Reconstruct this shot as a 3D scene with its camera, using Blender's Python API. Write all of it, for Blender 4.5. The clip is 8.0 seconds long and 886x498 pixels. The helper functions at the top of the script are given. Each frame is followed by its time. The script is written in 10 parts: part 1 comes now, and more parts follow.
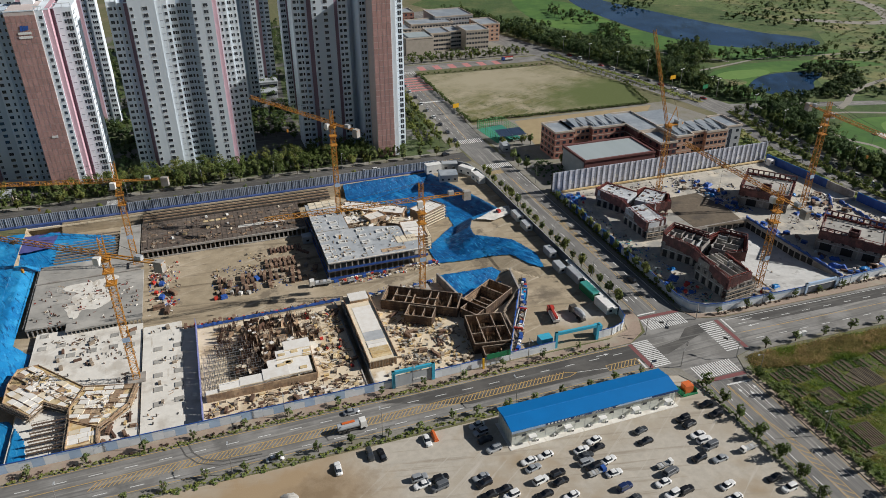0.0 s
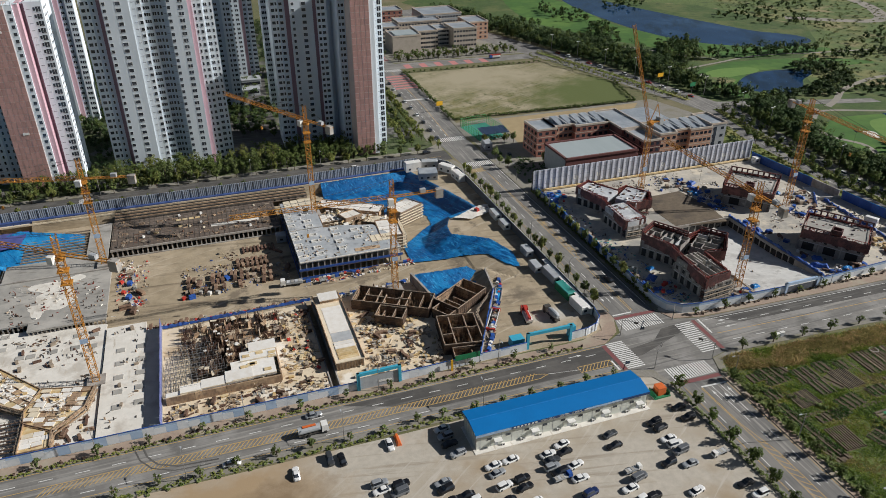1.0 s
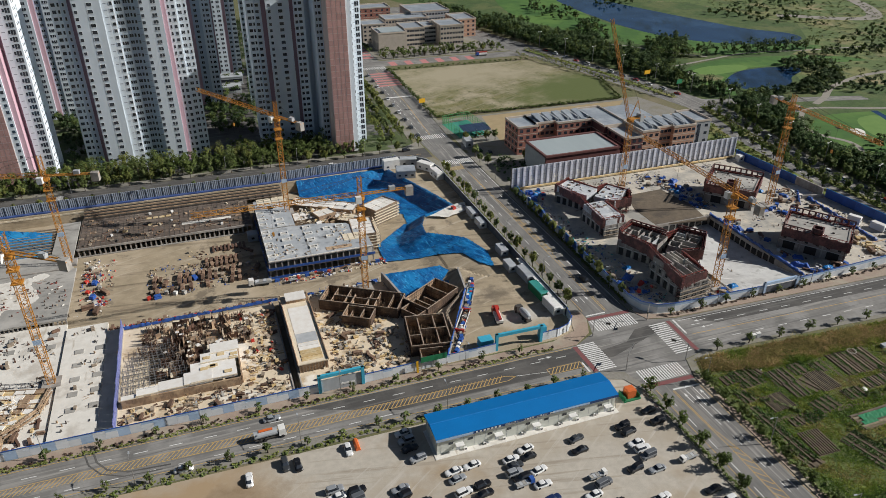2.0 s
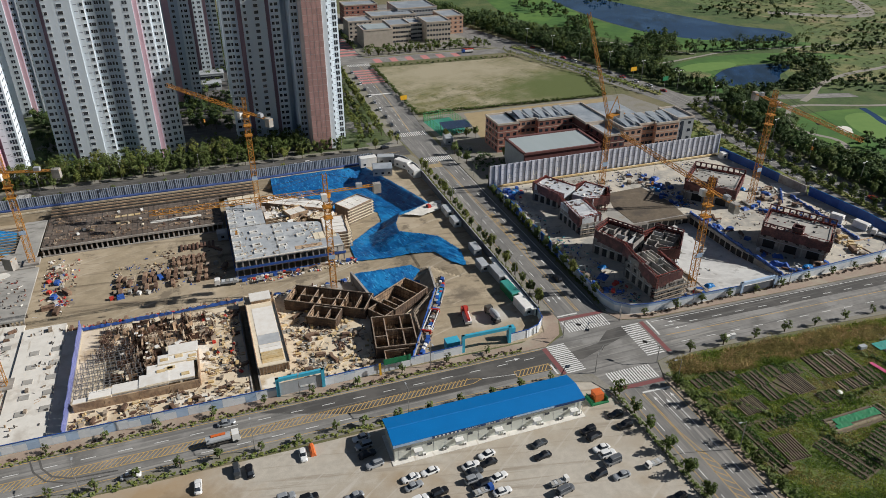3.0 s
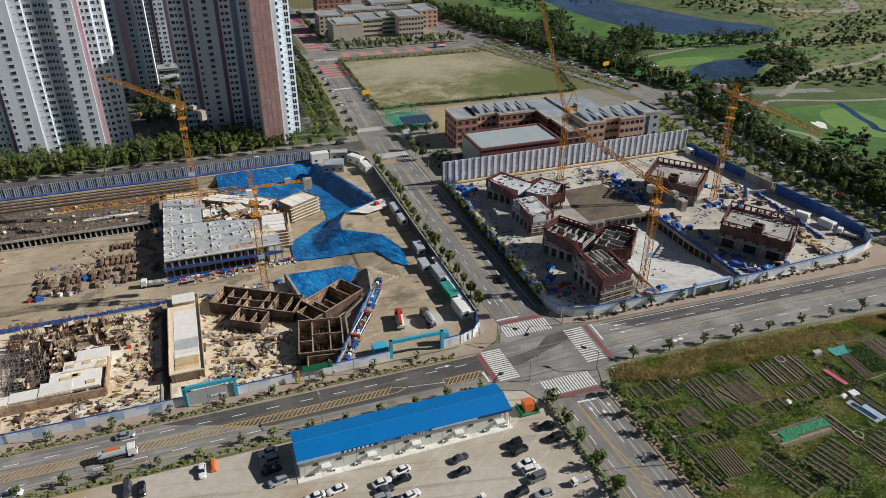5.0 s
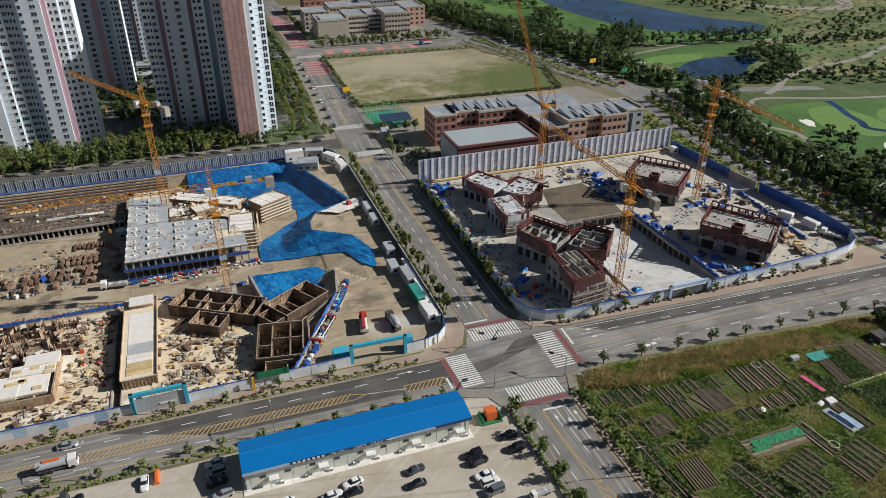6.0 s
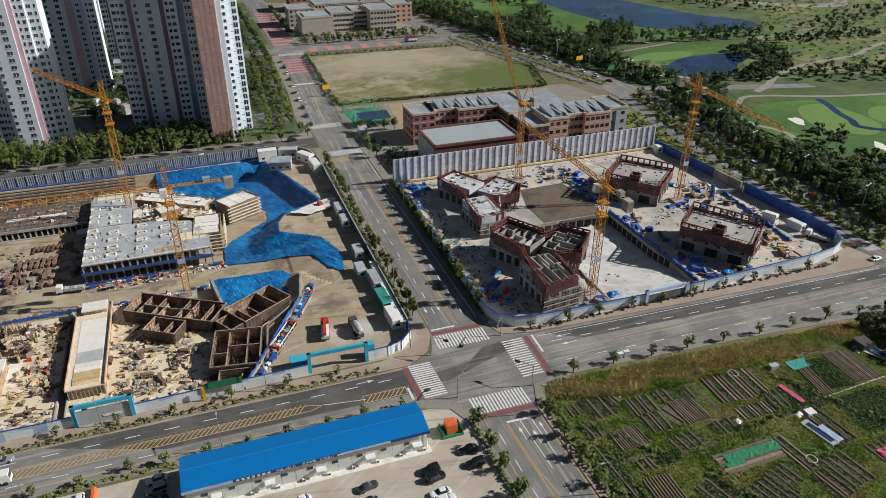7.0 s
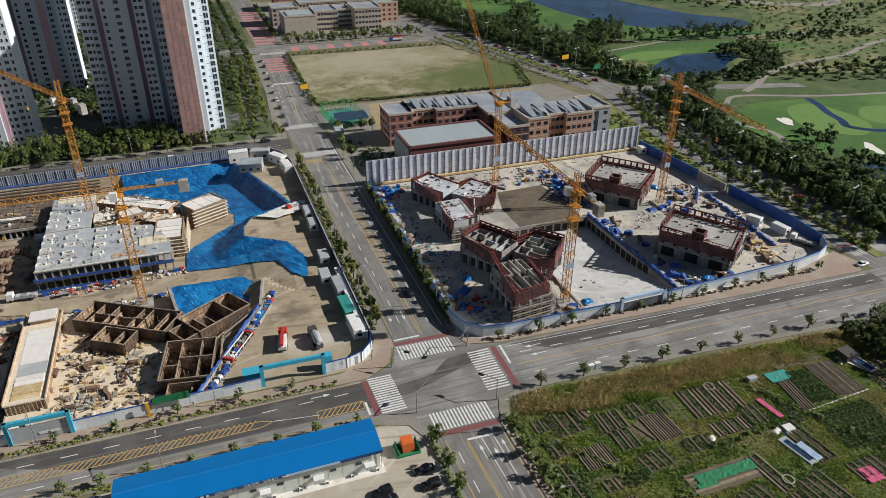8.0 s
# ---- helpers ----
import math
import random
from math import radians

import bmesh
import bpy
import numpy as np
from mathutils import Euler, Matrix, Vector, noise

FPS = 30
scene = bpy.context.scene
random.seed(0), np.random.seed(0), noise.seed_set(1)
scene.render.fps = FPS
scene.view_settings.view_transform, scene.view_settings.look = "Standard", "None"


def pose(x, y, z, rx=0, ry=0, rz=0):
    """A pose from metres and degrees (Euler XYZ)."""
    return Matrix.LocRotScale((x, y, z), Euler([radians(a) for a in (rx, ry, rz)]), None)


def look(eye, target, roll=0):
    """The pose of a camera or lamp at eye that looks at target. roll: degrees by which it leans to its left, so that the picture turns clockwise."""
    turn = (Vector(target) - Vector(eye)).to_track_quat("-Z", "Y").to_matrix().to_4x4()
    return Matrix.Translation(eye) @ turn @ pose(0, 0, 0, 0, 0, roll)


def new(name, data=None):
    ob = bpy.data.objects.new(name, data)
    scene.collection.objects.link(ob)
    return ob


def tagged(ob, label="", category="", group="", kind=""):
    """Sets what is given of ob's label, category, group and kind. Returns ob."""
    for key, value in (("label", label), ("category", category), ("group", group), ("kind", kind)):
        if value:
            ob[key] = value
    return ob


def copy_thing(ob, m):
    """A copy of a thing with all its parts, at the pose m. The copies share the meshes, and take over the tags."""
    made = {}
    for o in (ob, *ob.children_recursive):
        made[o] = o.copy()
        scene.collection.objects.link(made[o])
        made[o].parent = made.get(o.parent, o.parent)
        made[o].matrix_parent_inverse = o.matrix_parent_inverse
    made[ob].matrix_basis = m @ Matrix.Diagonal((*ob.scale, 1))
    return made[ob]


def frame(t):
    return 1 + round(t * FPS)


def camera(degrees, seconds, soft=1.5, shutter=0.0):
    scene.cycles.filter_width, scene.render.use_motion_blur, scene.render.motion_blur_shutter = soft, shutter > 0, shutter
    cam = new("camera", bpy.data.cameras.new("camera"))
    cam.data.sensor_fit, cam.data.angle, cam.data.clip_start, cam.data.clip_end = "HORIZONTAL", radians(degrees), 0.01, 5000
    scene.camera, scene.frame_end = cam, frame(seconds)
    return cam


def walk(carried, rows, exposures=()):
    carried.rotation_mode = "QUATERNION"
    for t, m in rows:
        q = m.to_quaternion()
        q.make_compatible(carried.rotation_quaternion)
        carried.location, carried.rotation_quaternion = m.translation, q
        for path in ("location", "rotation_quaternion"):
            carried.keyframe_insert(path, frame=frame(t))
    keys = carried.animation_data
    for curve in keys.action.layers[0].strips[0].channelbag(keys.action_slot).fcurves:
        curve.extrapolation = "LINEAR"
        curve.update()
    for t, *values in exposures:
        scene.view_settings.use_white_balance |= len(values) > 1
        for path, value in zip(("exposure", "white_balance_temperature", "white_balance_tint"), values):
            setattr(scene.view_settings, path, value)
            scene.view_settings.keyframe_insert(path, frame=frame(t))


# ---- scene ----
cam = camera(64.3, 8.0, soft=0.85)
METRES, EYE, TILT, LEAN, TURN = 97.15, 139.5, 0.0, 0.0, -19.3
ROWS = [
    (0.0, 0.0, 0.0, 0.0, -0.01, -29.1, 0.02),
    (0.5, 0.049, 0.0227, -0.016, -0.03, -29.08, 0.01),
    (1.0, 0.0987, 0.0468, -0.032, -0.07, -29.07, -0.0),
    (1.5, 0.1497, 0.0716, -0.0482, -0.1, -29.07, -0.02),
    (3.0, 0.306, 0.1503, -0.0964, -0.19, -29.12, -0.09),
    (3.5, 0.3586, 0.1773, -0.1125, -0.21, -29.13, -0.11),
    (4.0, 0.4102, 0.2057, -0.1287, -0.25, -29.15, -0.15),
    (4.5, 0.4619, 0.2357, -0.1453, -0.28, -29.15, -0.16),
    (6.0, 0.6161, 0.3364, -0.1949, -0.31, -29.21, -0.22),
    (6.5, 0.6666, 0.3757, -0.212, -0.33, -29.23, -0.22),
    (7.0, 0.7162, 0.4187, -0.2287, -0.36, -29.25, -0.21),
    (7.5, 0.765, 0.4642, -0.2457, -0.39, -29.23, -0.19),
    (8.0, 0.8139, 0.508, -0.262, -0.47, -29.18, -0.21),
]
walk(cam, [(t, pose(0, 0, EYE, TILT, LEAN, TURN) @ pose(METRES * x, METRES * y, METRES * z, 90 + pitch, roll, yaw)) for t, x, y, z, yaw, pitch, roll in ROWS],
     exposures=[(0.0, 0.03, 6400, 9), (8.0, 0.12, 6400, 9)])


# ---- light ----
SUN_DIR = Vector((0.97, -0.24, 0.61)).normalized()
world = bpy.data.worlds.new("sky")
scene.world = world
world.use_nodes = True
wn = world.node_tree
sky = wn.nodes.new("ShaderNodeTexSky")
sky.sky_type = 'NISHITA'
sky.sun_disc = False
sky.ozone_density = 1.4
sky.sun_elevation = math.asin(SUN_DIR.z)
sky.sun_rotation = math.atan2(SUN_DIR.x, SUN_DIR.y)
background = wn.nodes["Background"]
background.inputs["Strength"].default_value = 0.031
wn.links.new(sky.outputs[0], background.inputs["Color"])
sun_data = bpy.data.lights.new("sun", 'SUN')
sun_data.energy = 5.0
sun_data.angle = radians(0.6)
sun_data.color = (1.0, 0.96, 0.905)
sun = new("sun", sun_data)
sun.matrix_world = look(SUN_DIR * 400, (0, 0, 0))


# ---- materials ----
def ramp_mix(nt, fac, a, b):
    n = nt.nodes.new("ShaderNodeMix")
    n.data_type = 'RGBA'
    nt.links.new(fac, n.inputs[0])
    for value, slot in ((a, 6), (b, 7)):
        if isinstance(value, tuple):
            n.inputs[slot].default_value = (*value, 1)
        else:
            nt.links.new(value, n.inputs[slot])
    return n.outputs[2]


def noise_fac(nt, vec, scale, lo, hi, detail=5.0, stretch=None):
    if stretch:
        m = nt.nodes.new("ShaderNodeMapping")
        m.inputs["Scale"].default_value = stretch
        nt.links.new(vec, m.inputs["Vector"])
        vec = m.outputs[0]
    n = nt.nodes.new("ShaderNodeTexNoise")
    n.inputs["Scale"].default_value = scale
    n.inputs["Detail"].default_value = detail
    n.inputs["Roughness"].default_value = 0.62
    nt.links.new(vec, n.inputs["Vector"])
    r = nt.nodes.new("ShaderNodeMapRange")
    r.inputs["From Min"].default_value, r.inputs["From Max"].default_value = lo, hi
    nt.links.new(n.outputs["Fac"], r.inputs["Value"])
    return r.outputs[0]


def mat(name, a, b=None, scale=0.8, c=None, scale2=0.08, rough=0.85, metal=0.0, bump=0.0, bscale=3.0,
        rand=0.0, stretch=None, span=(0.35, 0.65), span2=(0.48, 0.62), local=False, island=0.0):
    """A surface of two blended colours at a fine scale, and a third in patches at a coarse one."""
    m = bpy.data.materials.new(name)
    m.use_nodes = True
    nt = m.node_tree
    bsdf = nt.nodes["Principled BSDF"]
    bsdf.inputs["Roughness"].default_value = rough
    bsdf.inputs["Metallic"].default_value = metal
    if local:
        vec = nt.nodes.new("ShaderNodeTexCoord").outputs["Object"]
    else:
        vec = nt.nodes.new("ShaderNodeNewGeometry").outputs["Position"]
    b = b or tuple(x * 0.8 for x in a)
    col = ramp_mix(nt, noise_fac(nt, vec, scale, *span, stretch=stretch), a, b)
    if c:
        col = ramp_mix(nt, noise_fac(nt, vec, scale2, *span2, detail=7.0), col, c)
    for amount, node, out in ((rand, "ShaderNodeObjectInfo", "Random"), (island, "ShaderNodeNewGeometry", "Random Per Island")):
        if amount:
            hsv = nt.nodes.new("ShaderNodeHueSaturation")
            src = nt.nodes.new(node)
            r = nt.nodes.new("ShaderNodeMapRange")
            r.inputs["To Min"].default_value, r.inputs["To Max"].default_value = 1 - amount, 1 + amount
            nt.links.new(src.outputs[out], r.inputs["Value"])
            nt.links.new(r.outputs[0], hsv.inputs["Value"])
            nt.links.new(col, hsv.inputs["Color"])
            col = hsv.outputs[0]
    nt.links.new(col, bsdf.inputs["Base Color"])
    if bump:
        n = nt.nodes.new("ShaderNodeTexNoise")
        n.inputs["Scale"].default_value = bscale
        n.inputs["Detail"].default_value = 6
        nt.links.new(vec, n.inputs["Vector"])
        bn = nt.nodes.new("ShaderNodeBump")
        bn.inputs["Strength"].default_value = 0.6
        bn.inputs["Distance"].default_value = bump
        nt.links.new(n.outputs["Fac"], bn.inputs["Height"])
        nt.links.new(bn.outputs[0], bsdf.inputs["Normal"])
    return m


def overlay(m, colour, scale, lo, hi, stretch=None, turn=0.0, detail=5.0):
    """One more colour laid over a surface in patches or streaks."""
    nt = m.node_tree
    slot = nt.nodes["Principled BSDF"].inputs["Base Color"]
    vec = nt.nodes.new("ShaderNodeNewGeometry").outputs["Position"]
    if turn:
        spin = nt.nodes.new("ShaderNodeMapping")
        spin.inputs["Rotation"].default_value = (0, 0, radians(turn))
        nt.links.new(vec, spin.inputs["Vector"])
        vec = spin.outputs[0]
    nt.links.new(ramp_mix(nt, noise_fac(nt, vec, scale, lo, hi, detail, stretch), slot.links[0].from_socket, colour), slot)
    return m


def patch(m, colour, centre, inner, outer, rag=10.0, scale=0.08):
    """A worn area round a centre, ragged at its edge."""
    nt = m.node_tree
    slot = nt.nodes["Principled BSDF"].inputs["Base Color"]
    vec = nt.nodes.new("ShaderNodeNewGeometry").outputs["Position"]
    d = nt.nodes.new("ShaderNodeVectorMath")
    d.operation = 'DISTANCE'
    flatten = nt.nodes.new("ShaderNodeMapping")
    flatten.inputs["Scale"].default_value = (0.55, 1, 0)
    nt.links.new(vec, flatten.inputs["Vector"])
    nt.links.new(flatten.outputs[0], d.inputs[0])
    d.inputs[1].default_value = (centre[0] * 0.55, centre[1], 0)
    wob = nt.nodes.new("ShaderNodeMath")
    wob.operation = 'MULTIPLY_ADD'
    nt.links.new(noise_fac(nt, vec, scale, 0.2, 0.8, 8.0), wob.inputs[0])
    wob.inputs[1].default_value = rag
    nt.links.new(d.outputs["Value"], wob.inputs[2])
    r = nt.nodes.new("ShaderNodeMapRange")
    r.inputs["From Min"].default_value, r.inputs["From Max"].default_value = outer + rag / 2, inner + rag / 2
    nt.links.new(wob.outputs[0], r.inputs["Value"])
    nt.links.new(ramp_mix(nt, r.outputs[0], slot.links[0].from_socket, colour), slot)
    return m


def leaf_mat(name, a, b, rand=0.25, through_light=0.2):
    m = mat(name, a, b, scale=0.25, rough=0.7, rand=rand, island=0.35)
    nt = m.node_tree
    bsdf = nt.nodes["Principled BSDF"]
    bsdf.inputs["Specular IOR Level"].default_value = 0.2
    thin = nt.nodes.new("ShaderNodeBsdfTranslucent")
    nt.links.new(bsdf.inputs["Base Color"].links[0].from_socket, thin.inputs["Color"])
    mixed = nt.nodes.new("ShaderNodeMixShader")
    mixed.inputs[0].default_value = through_light
    nt.links.new(bsdf.outputs[0], mixed.inputs[1])
    nt.links.new(thin.outputs[0], mixed.inputs[2])
    nt.links.new(mixed.outputs[0], nt.nodes["Material Output"].inputs["Surface"])
    return m


M_EARTH = mat("dry earth and grass", (0.16, 0.15, 0.07), (0.10, 0.11, 0.04), 0.3, (0.20, 0.17, 0.10), 0.02, bump=0.15)
M_ASPHALT = overlay(overlay(overlay(mat("worn grey asphalt", (0.205, 0.196, 0.182), (0.168, 0.161, 0.151), 1.2, (0.285, 0.275, 0.26), 0.07, rough=0.9, stretch=(0.06, 1, 1), span=(0.3, 0.7), span2=(0.45, 0.6)), (0.15, 0.145, 0.138), 0.9, 0.5, 0.62, (0.03, 1, 1)), (0.31, 0.295, 0.27), 0.7, 0.54, 0.64, (0.03, 1, 1)), (0.13, 0.127, 0.12), 0.12, 0.57, 0.70)
M_ASPHALT_NS = overlay(overlay(overlay(mat("worn asphalt along", (0.18, 0.174, 0.166), (0.145, 0.141, 0.136), 1.2, (0.225, 0.215, 0.20), 0.07, rough=0.9, stretch=(1, 0.06, 1), span=(0.3, 0.7), span2=(0.45, 0.6)), (0.15, 0.145, 0.138), 0.9, 0.5, 0.62, (1, 0.03, 1)), (0.31, 0.295, 0.27), 0.7, 0.54, 0.64, (1, 0.03, 1)), (0.13, 0.127, 0.12), 0.12, 0.57, 0.70)
M_ASPHALT_NEW = overlay(mat("dark new asphalt", (0.082, 0.078, 0.073), (0.066, 0.063, 0.06), 1.5, (0.115, 0.108, 0.10), 0.09, rough=0.9, stretch=(0.06, 1, 1)), (0.15, 0.145, 0.135), 0.8, 0.52, 0.64, (0.03, 1, 1))
M_PAVING = mat("pinkish paving blocks", (0.36, 0.27, 0.21), (0.30, 0.23, 0.18), 1.5, (0.36, 0.31, 0.24), 0.1, rough=0.9)
M_PAVING_GREY = mat("grey paving", (0.27, 0.255, 0.225), (0.22, 0.205, 0.175), 1.5, (0.21, 0.195, 0.14), 0.1, rough=0.9)
M_PAINT_W = mat("worn white road paint", (0.72, 0.72, 0.70), (0.50, 0.49, 0.47), 1.6, rough=0.7, span=(0.45, 0.75))
M_PAINT_Y = mat("worn yellow road paint", (0.56, 0.36, 0.11), (0.36, 0.26, 0.13), 1.6, rough=0.7, span=(0.4, 0.65))
M_PAINT_R = mat("dull red road surfacing", (0.23, 0.075, 0.075), (0.18, 0.07, 0.07), 1.0, rough=0.85)
M_PAINT_PINK = mat("faded red road surfacing", (0.55, 0.21, 0.20), (0.45, 0.20, 0.19), 0.8, rough=0.85)
M_LOT = patch(patch(overlay(overlay(overlay(mat("pale trodden gravel", (0.50, 0.455, 0.385), (0.425, 0.385, 0.325), 0.5, (0.40, 0.345, 0.27), 0.045, rough=0.95, bump=0.05, span2=(0.5, 0.66)), (0.34, 0.255, 0.16), 0.02, 0.52, 0.66), (0.33, 0.285, 0.225), 0.5, 0.56, 0.68, (0.05, 1, 1), 12), (0.52, 0.48, 0.42), 0.5, 0.58, 0.7, (0.06, 1, 1), -35), (0.38, 0.275, 0.165), (-6, 126), 10, 22, 16.0, 0.09), (0.26, 0.185, 0.11), (14, 128), 1, 8, 12.0, 0.16)
M_DIRT = patch(patch(overlay(overlay(overlay(mat("brown site dirt", (0.395, 0.32, 0.22), (0.32, 0.26, 0.175), 0.35, (0.45, 0.37, 0.265), 0.05, rough=0.95, bump=0.12, span2=(0.5, 0.64)), (0.19, 0.15, 0.10), 0.35, 0.55, 0.70, (0.09, 1, 1), 8), (0.50, 0.43, 0.33), 0.4, 0.57, 0.7, (0.08, 1, 1), -20), (0.21, 0.17, 0.12), 0.12, 0.58, 0.66), (0.50, 0.47, 0.42), (112, 176), 1, 7, 8.0, 0.2), (0.16, 0.13, 0.095), (106, 192), 0, 5, 9.0, 0.2)
# real mud outdoors; also the shaded room floors and dark walls below decks
M_MUD_SHADE = overlay(mat("damp dark mud", (0.115, 0.09, 0.062), (0.165, 0.128, 0.088), 0.5, (0.085, 0.067, 0.05), 0.1, rough=0.75, bump=0.1), (0.22, 0.18, 0.13), 0.6, 0.6, 0.72, (0.1, 1, 1), 10)
M_CONC = overlay(mat("pale cast concrete", (0.76, 0.73, 0.67), (0.67, 0.64, 0.58), 0.35, (0.54, 0.50, 0.44), 0.12, rough=0.85, span2=(0.53, 0.66)), (0.46, 0.40, 0.32), 0.5, 0.6, 0.74, (1, 0.2, 1))
M_CONC_TAN = overlay(overlay(mat("dusty tan slab", (0.73, 0.615, 0.455), (0.64, 0.54, 0.395), 0.4, (0.50, 0.385, 0.25), 0.13, rough=0.9, span2=(0.52, 0.62)), (0.42, 0.29, 0.16), 0.3, 0.6, 0.68), (0.80, 0.75, 0.66), 0.06, 0.55, 0.62)
M_PLAZA = overlay(overlay(mat("wet and dry concrete slab", (0.66, 0.655, 0.63), (0.57, 0.565, 0.545), 0.3, (0.47, 0.46, 0.44), 0.09, rough=0.8, span2=(0.5, 0.62)), (0.36, 0.35, 0.33), 0.16, 0.58, 0.66), (0.74, 0.73, 0.70), 0.5, 0.58, 0.7, (0.1, 1, 1), 40)
M_YARD = overlay(overlay(mat("dusty grey hard standing", (0.54, 0.495, 0.42), (0.45, 0.415, 0.355), 0.4, (0.31, 0.30, 0.275), 0.06, rough=0.9, span2=(0.5, 0.62)), (0.62, 0.55, 0.44), 0.09, 0.56, 0.66), (0.29, 0.25, 0.20), 0.25, 0.60, 0.68)
M_CONC_GREY = overlay(mat("grey concrete deck", (0.46, 0.475, 0.49), (0.38, 0.395, 0.41), 0.4, (0.56, 0.565, 0.57), 0.1, rough=0.8), (0.30, 0.31, 0.32), 0.25, 0.56, 0.68)
M_CONC_DECK = overlay(mat("blue-grey deck concrete", (0.39, 0.415, 0.44), (0.325, 0.35, 0.375), 0.4, (0.47, 0.485, 0.50), 0.1, rough=0.8), (0.26, 0.275, 0.29), 0.3, 0.55, 0.68)
M_CONC_DARK = overlay(mat("stained grey deck", (0.36, 0.345, 0.315), (0.29, 0.28, 0.26), 0.3, (0.44, 0.42, 0.385), 0.06, rough=0.85), (0.22, 0.21, 0.19), 0.5, 0.57, 0.68, (0.3, 1, 1))
M_SHELL = overlay(mat("weathered shell concrete", (0.31, 0.29, 0.27), (0.23, 0.215, 0.20), 0.5, (0.24, 0.21, 0.19), 0.2, rough=0.85), (0.48, 0.45, 0.41), 0.35, 0.58, 0.68)
M_CONC_WALL = mat("raw concrete wall", (0.42, 0.395, 0.36), (0.33, 0.31, 0.285), 0.5, (0.26, 0.235, 0.21), 0.2, rough=0.85)
M_DECK_BROWN = overlay(overlay(mat("rusty brown formwork deck", (0.145, 0.11, 0.088), (0.105, 0.08, 0.064), 0.8, (0.17, 0.135, 0.11), 0.09, rough=0.75, stretch=(0.15, 1, 1)), (0.21, 0.17, 0.135), 1.2, 0.55, 0.68, (0.04, 1, 1)), (0.075, 0.06, 0.05), 0.9, 0.6, 0.7, (1, 0.06, 1))
M_WHITEBOARD = mat("white coated panel", (0.82, 0.80, 0.76), (0.74, 0.70, 0.64), 0.5, rough=0.6, rand=0.06)
M_PLY = mat("yellow plywood", (0.60, 0.44, 0.22), (0.50, 0.35, 0.16), 0.8, (0.66, 0.54, 0.34), 0.3, rough=0.7, rand=0.12)
M_PLY_PALE = mat("pale plywood", (0.74, 0.66, 0.52), (0.66, 0.56, 0.41), 0.8, rough=0.7, rand=0.1)
M_FORM = mat("brown shuttering boards", (0.37, 0.25, 0.16), (0.22, 0.15, 0.10), 1.5, (0.48, 0.345, 0.22), 0.3, rough=0.75, rand=0.18, island=0.32, stretch=(1, 1, 0.3))
# darker copy of the shutter colour, with the shade of outer faces put in
M_FORM_DARK = mat("dark steel-backed shutters", (0.115, 0.075, 0.052), (0.065, 0.045, 0.036), 1.5, (0.17, 0.11, 0.07), 0.3, rough=0.7, rand=0.15, island=0.35)
M_FORM_GREY = mat("grey steel shuttering", (0.36, 0.29, 0.22), (0.24, 0.195, 0.15), 1.5, rough=0.7, rand=0.18, island=0.25)
M_RUST = mat("rusty steel bars", (0.16, 0.085, 0.055), (0.10, 0.06, 0.045), 2.0, rough=0.8, rand=0.2)
M_STACK = mat("rusty stacked shutters", (0.20, 0.115, 0.075), (0.11, 0.07, 0.05), 2.0, (0.27, 0.18, 0.12), 0.3, rough=0.8, rand=0.3)
M_DARKSTEEL = mat("dark steel", (0.06, 0.055, 0.05), (0.09, 0.08, 0.07), 1.5, rough=0.6, rand=0.15)
M_GALV = mat("galvanised pipe", (0.42, 0.42, 0.42), (0.30, 0.29, 0.28), 2.0, rough=0.45, metal=0.5, rand=0.1)
M_MAROON = mat("maroon gang form", (0.115, 0.042, 0.04), (0.05, 0.024, 0.024), 1.6, (0.19, 0.07, 0.06), 0.35, rough=0.6, rand=0.2, island=0.35)
M_ORANGE_RED = mat("orange red rail", (0.30, 0.06, 0.045), (0.2, 0.05, 0.04), 1.2, rough=0.5)
# near-black colour standing in for the shade inside openings
M_HOLE_SHADE = mat("unlit hollow", (0.03, 0.028, 0.026), (0.02, 0.02, 0.02), 1.0, rough=0.95)
M_CRANE = mat("ochre yellow crane paint", (0.53, 0.24, 0.035), (0.42, 0.18, 0.028), 0.8, rough=0.5, rand=0.05)
M_WHITE = mat("white painted metal", (0.80, 0.79, 0.76), (0.70, 0.69, 0.66), 0.6, rough=0.5, rand=0.05)
M_GREYPANEL = mat("pale grey panel", (0.42, 0.44, 0.46), (0.36, 0.38, 0.40), 0.6, rough=0.5, rand=0.05)
M_GREYROOF = mat("slate grey metal roof", (0.30, 0.335, 0.375), (0.24, 0.27, 0.305), 0.5, (0.37, 0.40, 0.43), 0.1, rough=0.5)
M_GYMROOF = mat("pale green-grey metal roof", (0.38, 0.43, 0.44), (0.34, 0.39, 0.40), 0.2, rough=0.5, stretch=(1, 0.1, 1))
# both blue sheets: fold highlights and crease shade are painted as colour streaks
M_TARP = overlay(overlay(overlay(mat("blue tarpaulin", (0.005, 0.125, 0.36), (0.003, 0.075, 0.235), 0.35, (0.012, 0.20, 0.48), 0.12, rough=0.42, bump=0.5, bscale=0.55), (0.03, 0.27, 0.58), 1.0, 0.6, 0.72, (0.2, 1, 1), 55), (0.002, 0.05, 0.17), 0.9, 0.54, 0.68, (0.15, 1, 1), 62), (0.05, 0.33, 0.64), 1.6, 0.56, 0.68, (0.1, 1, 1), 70)
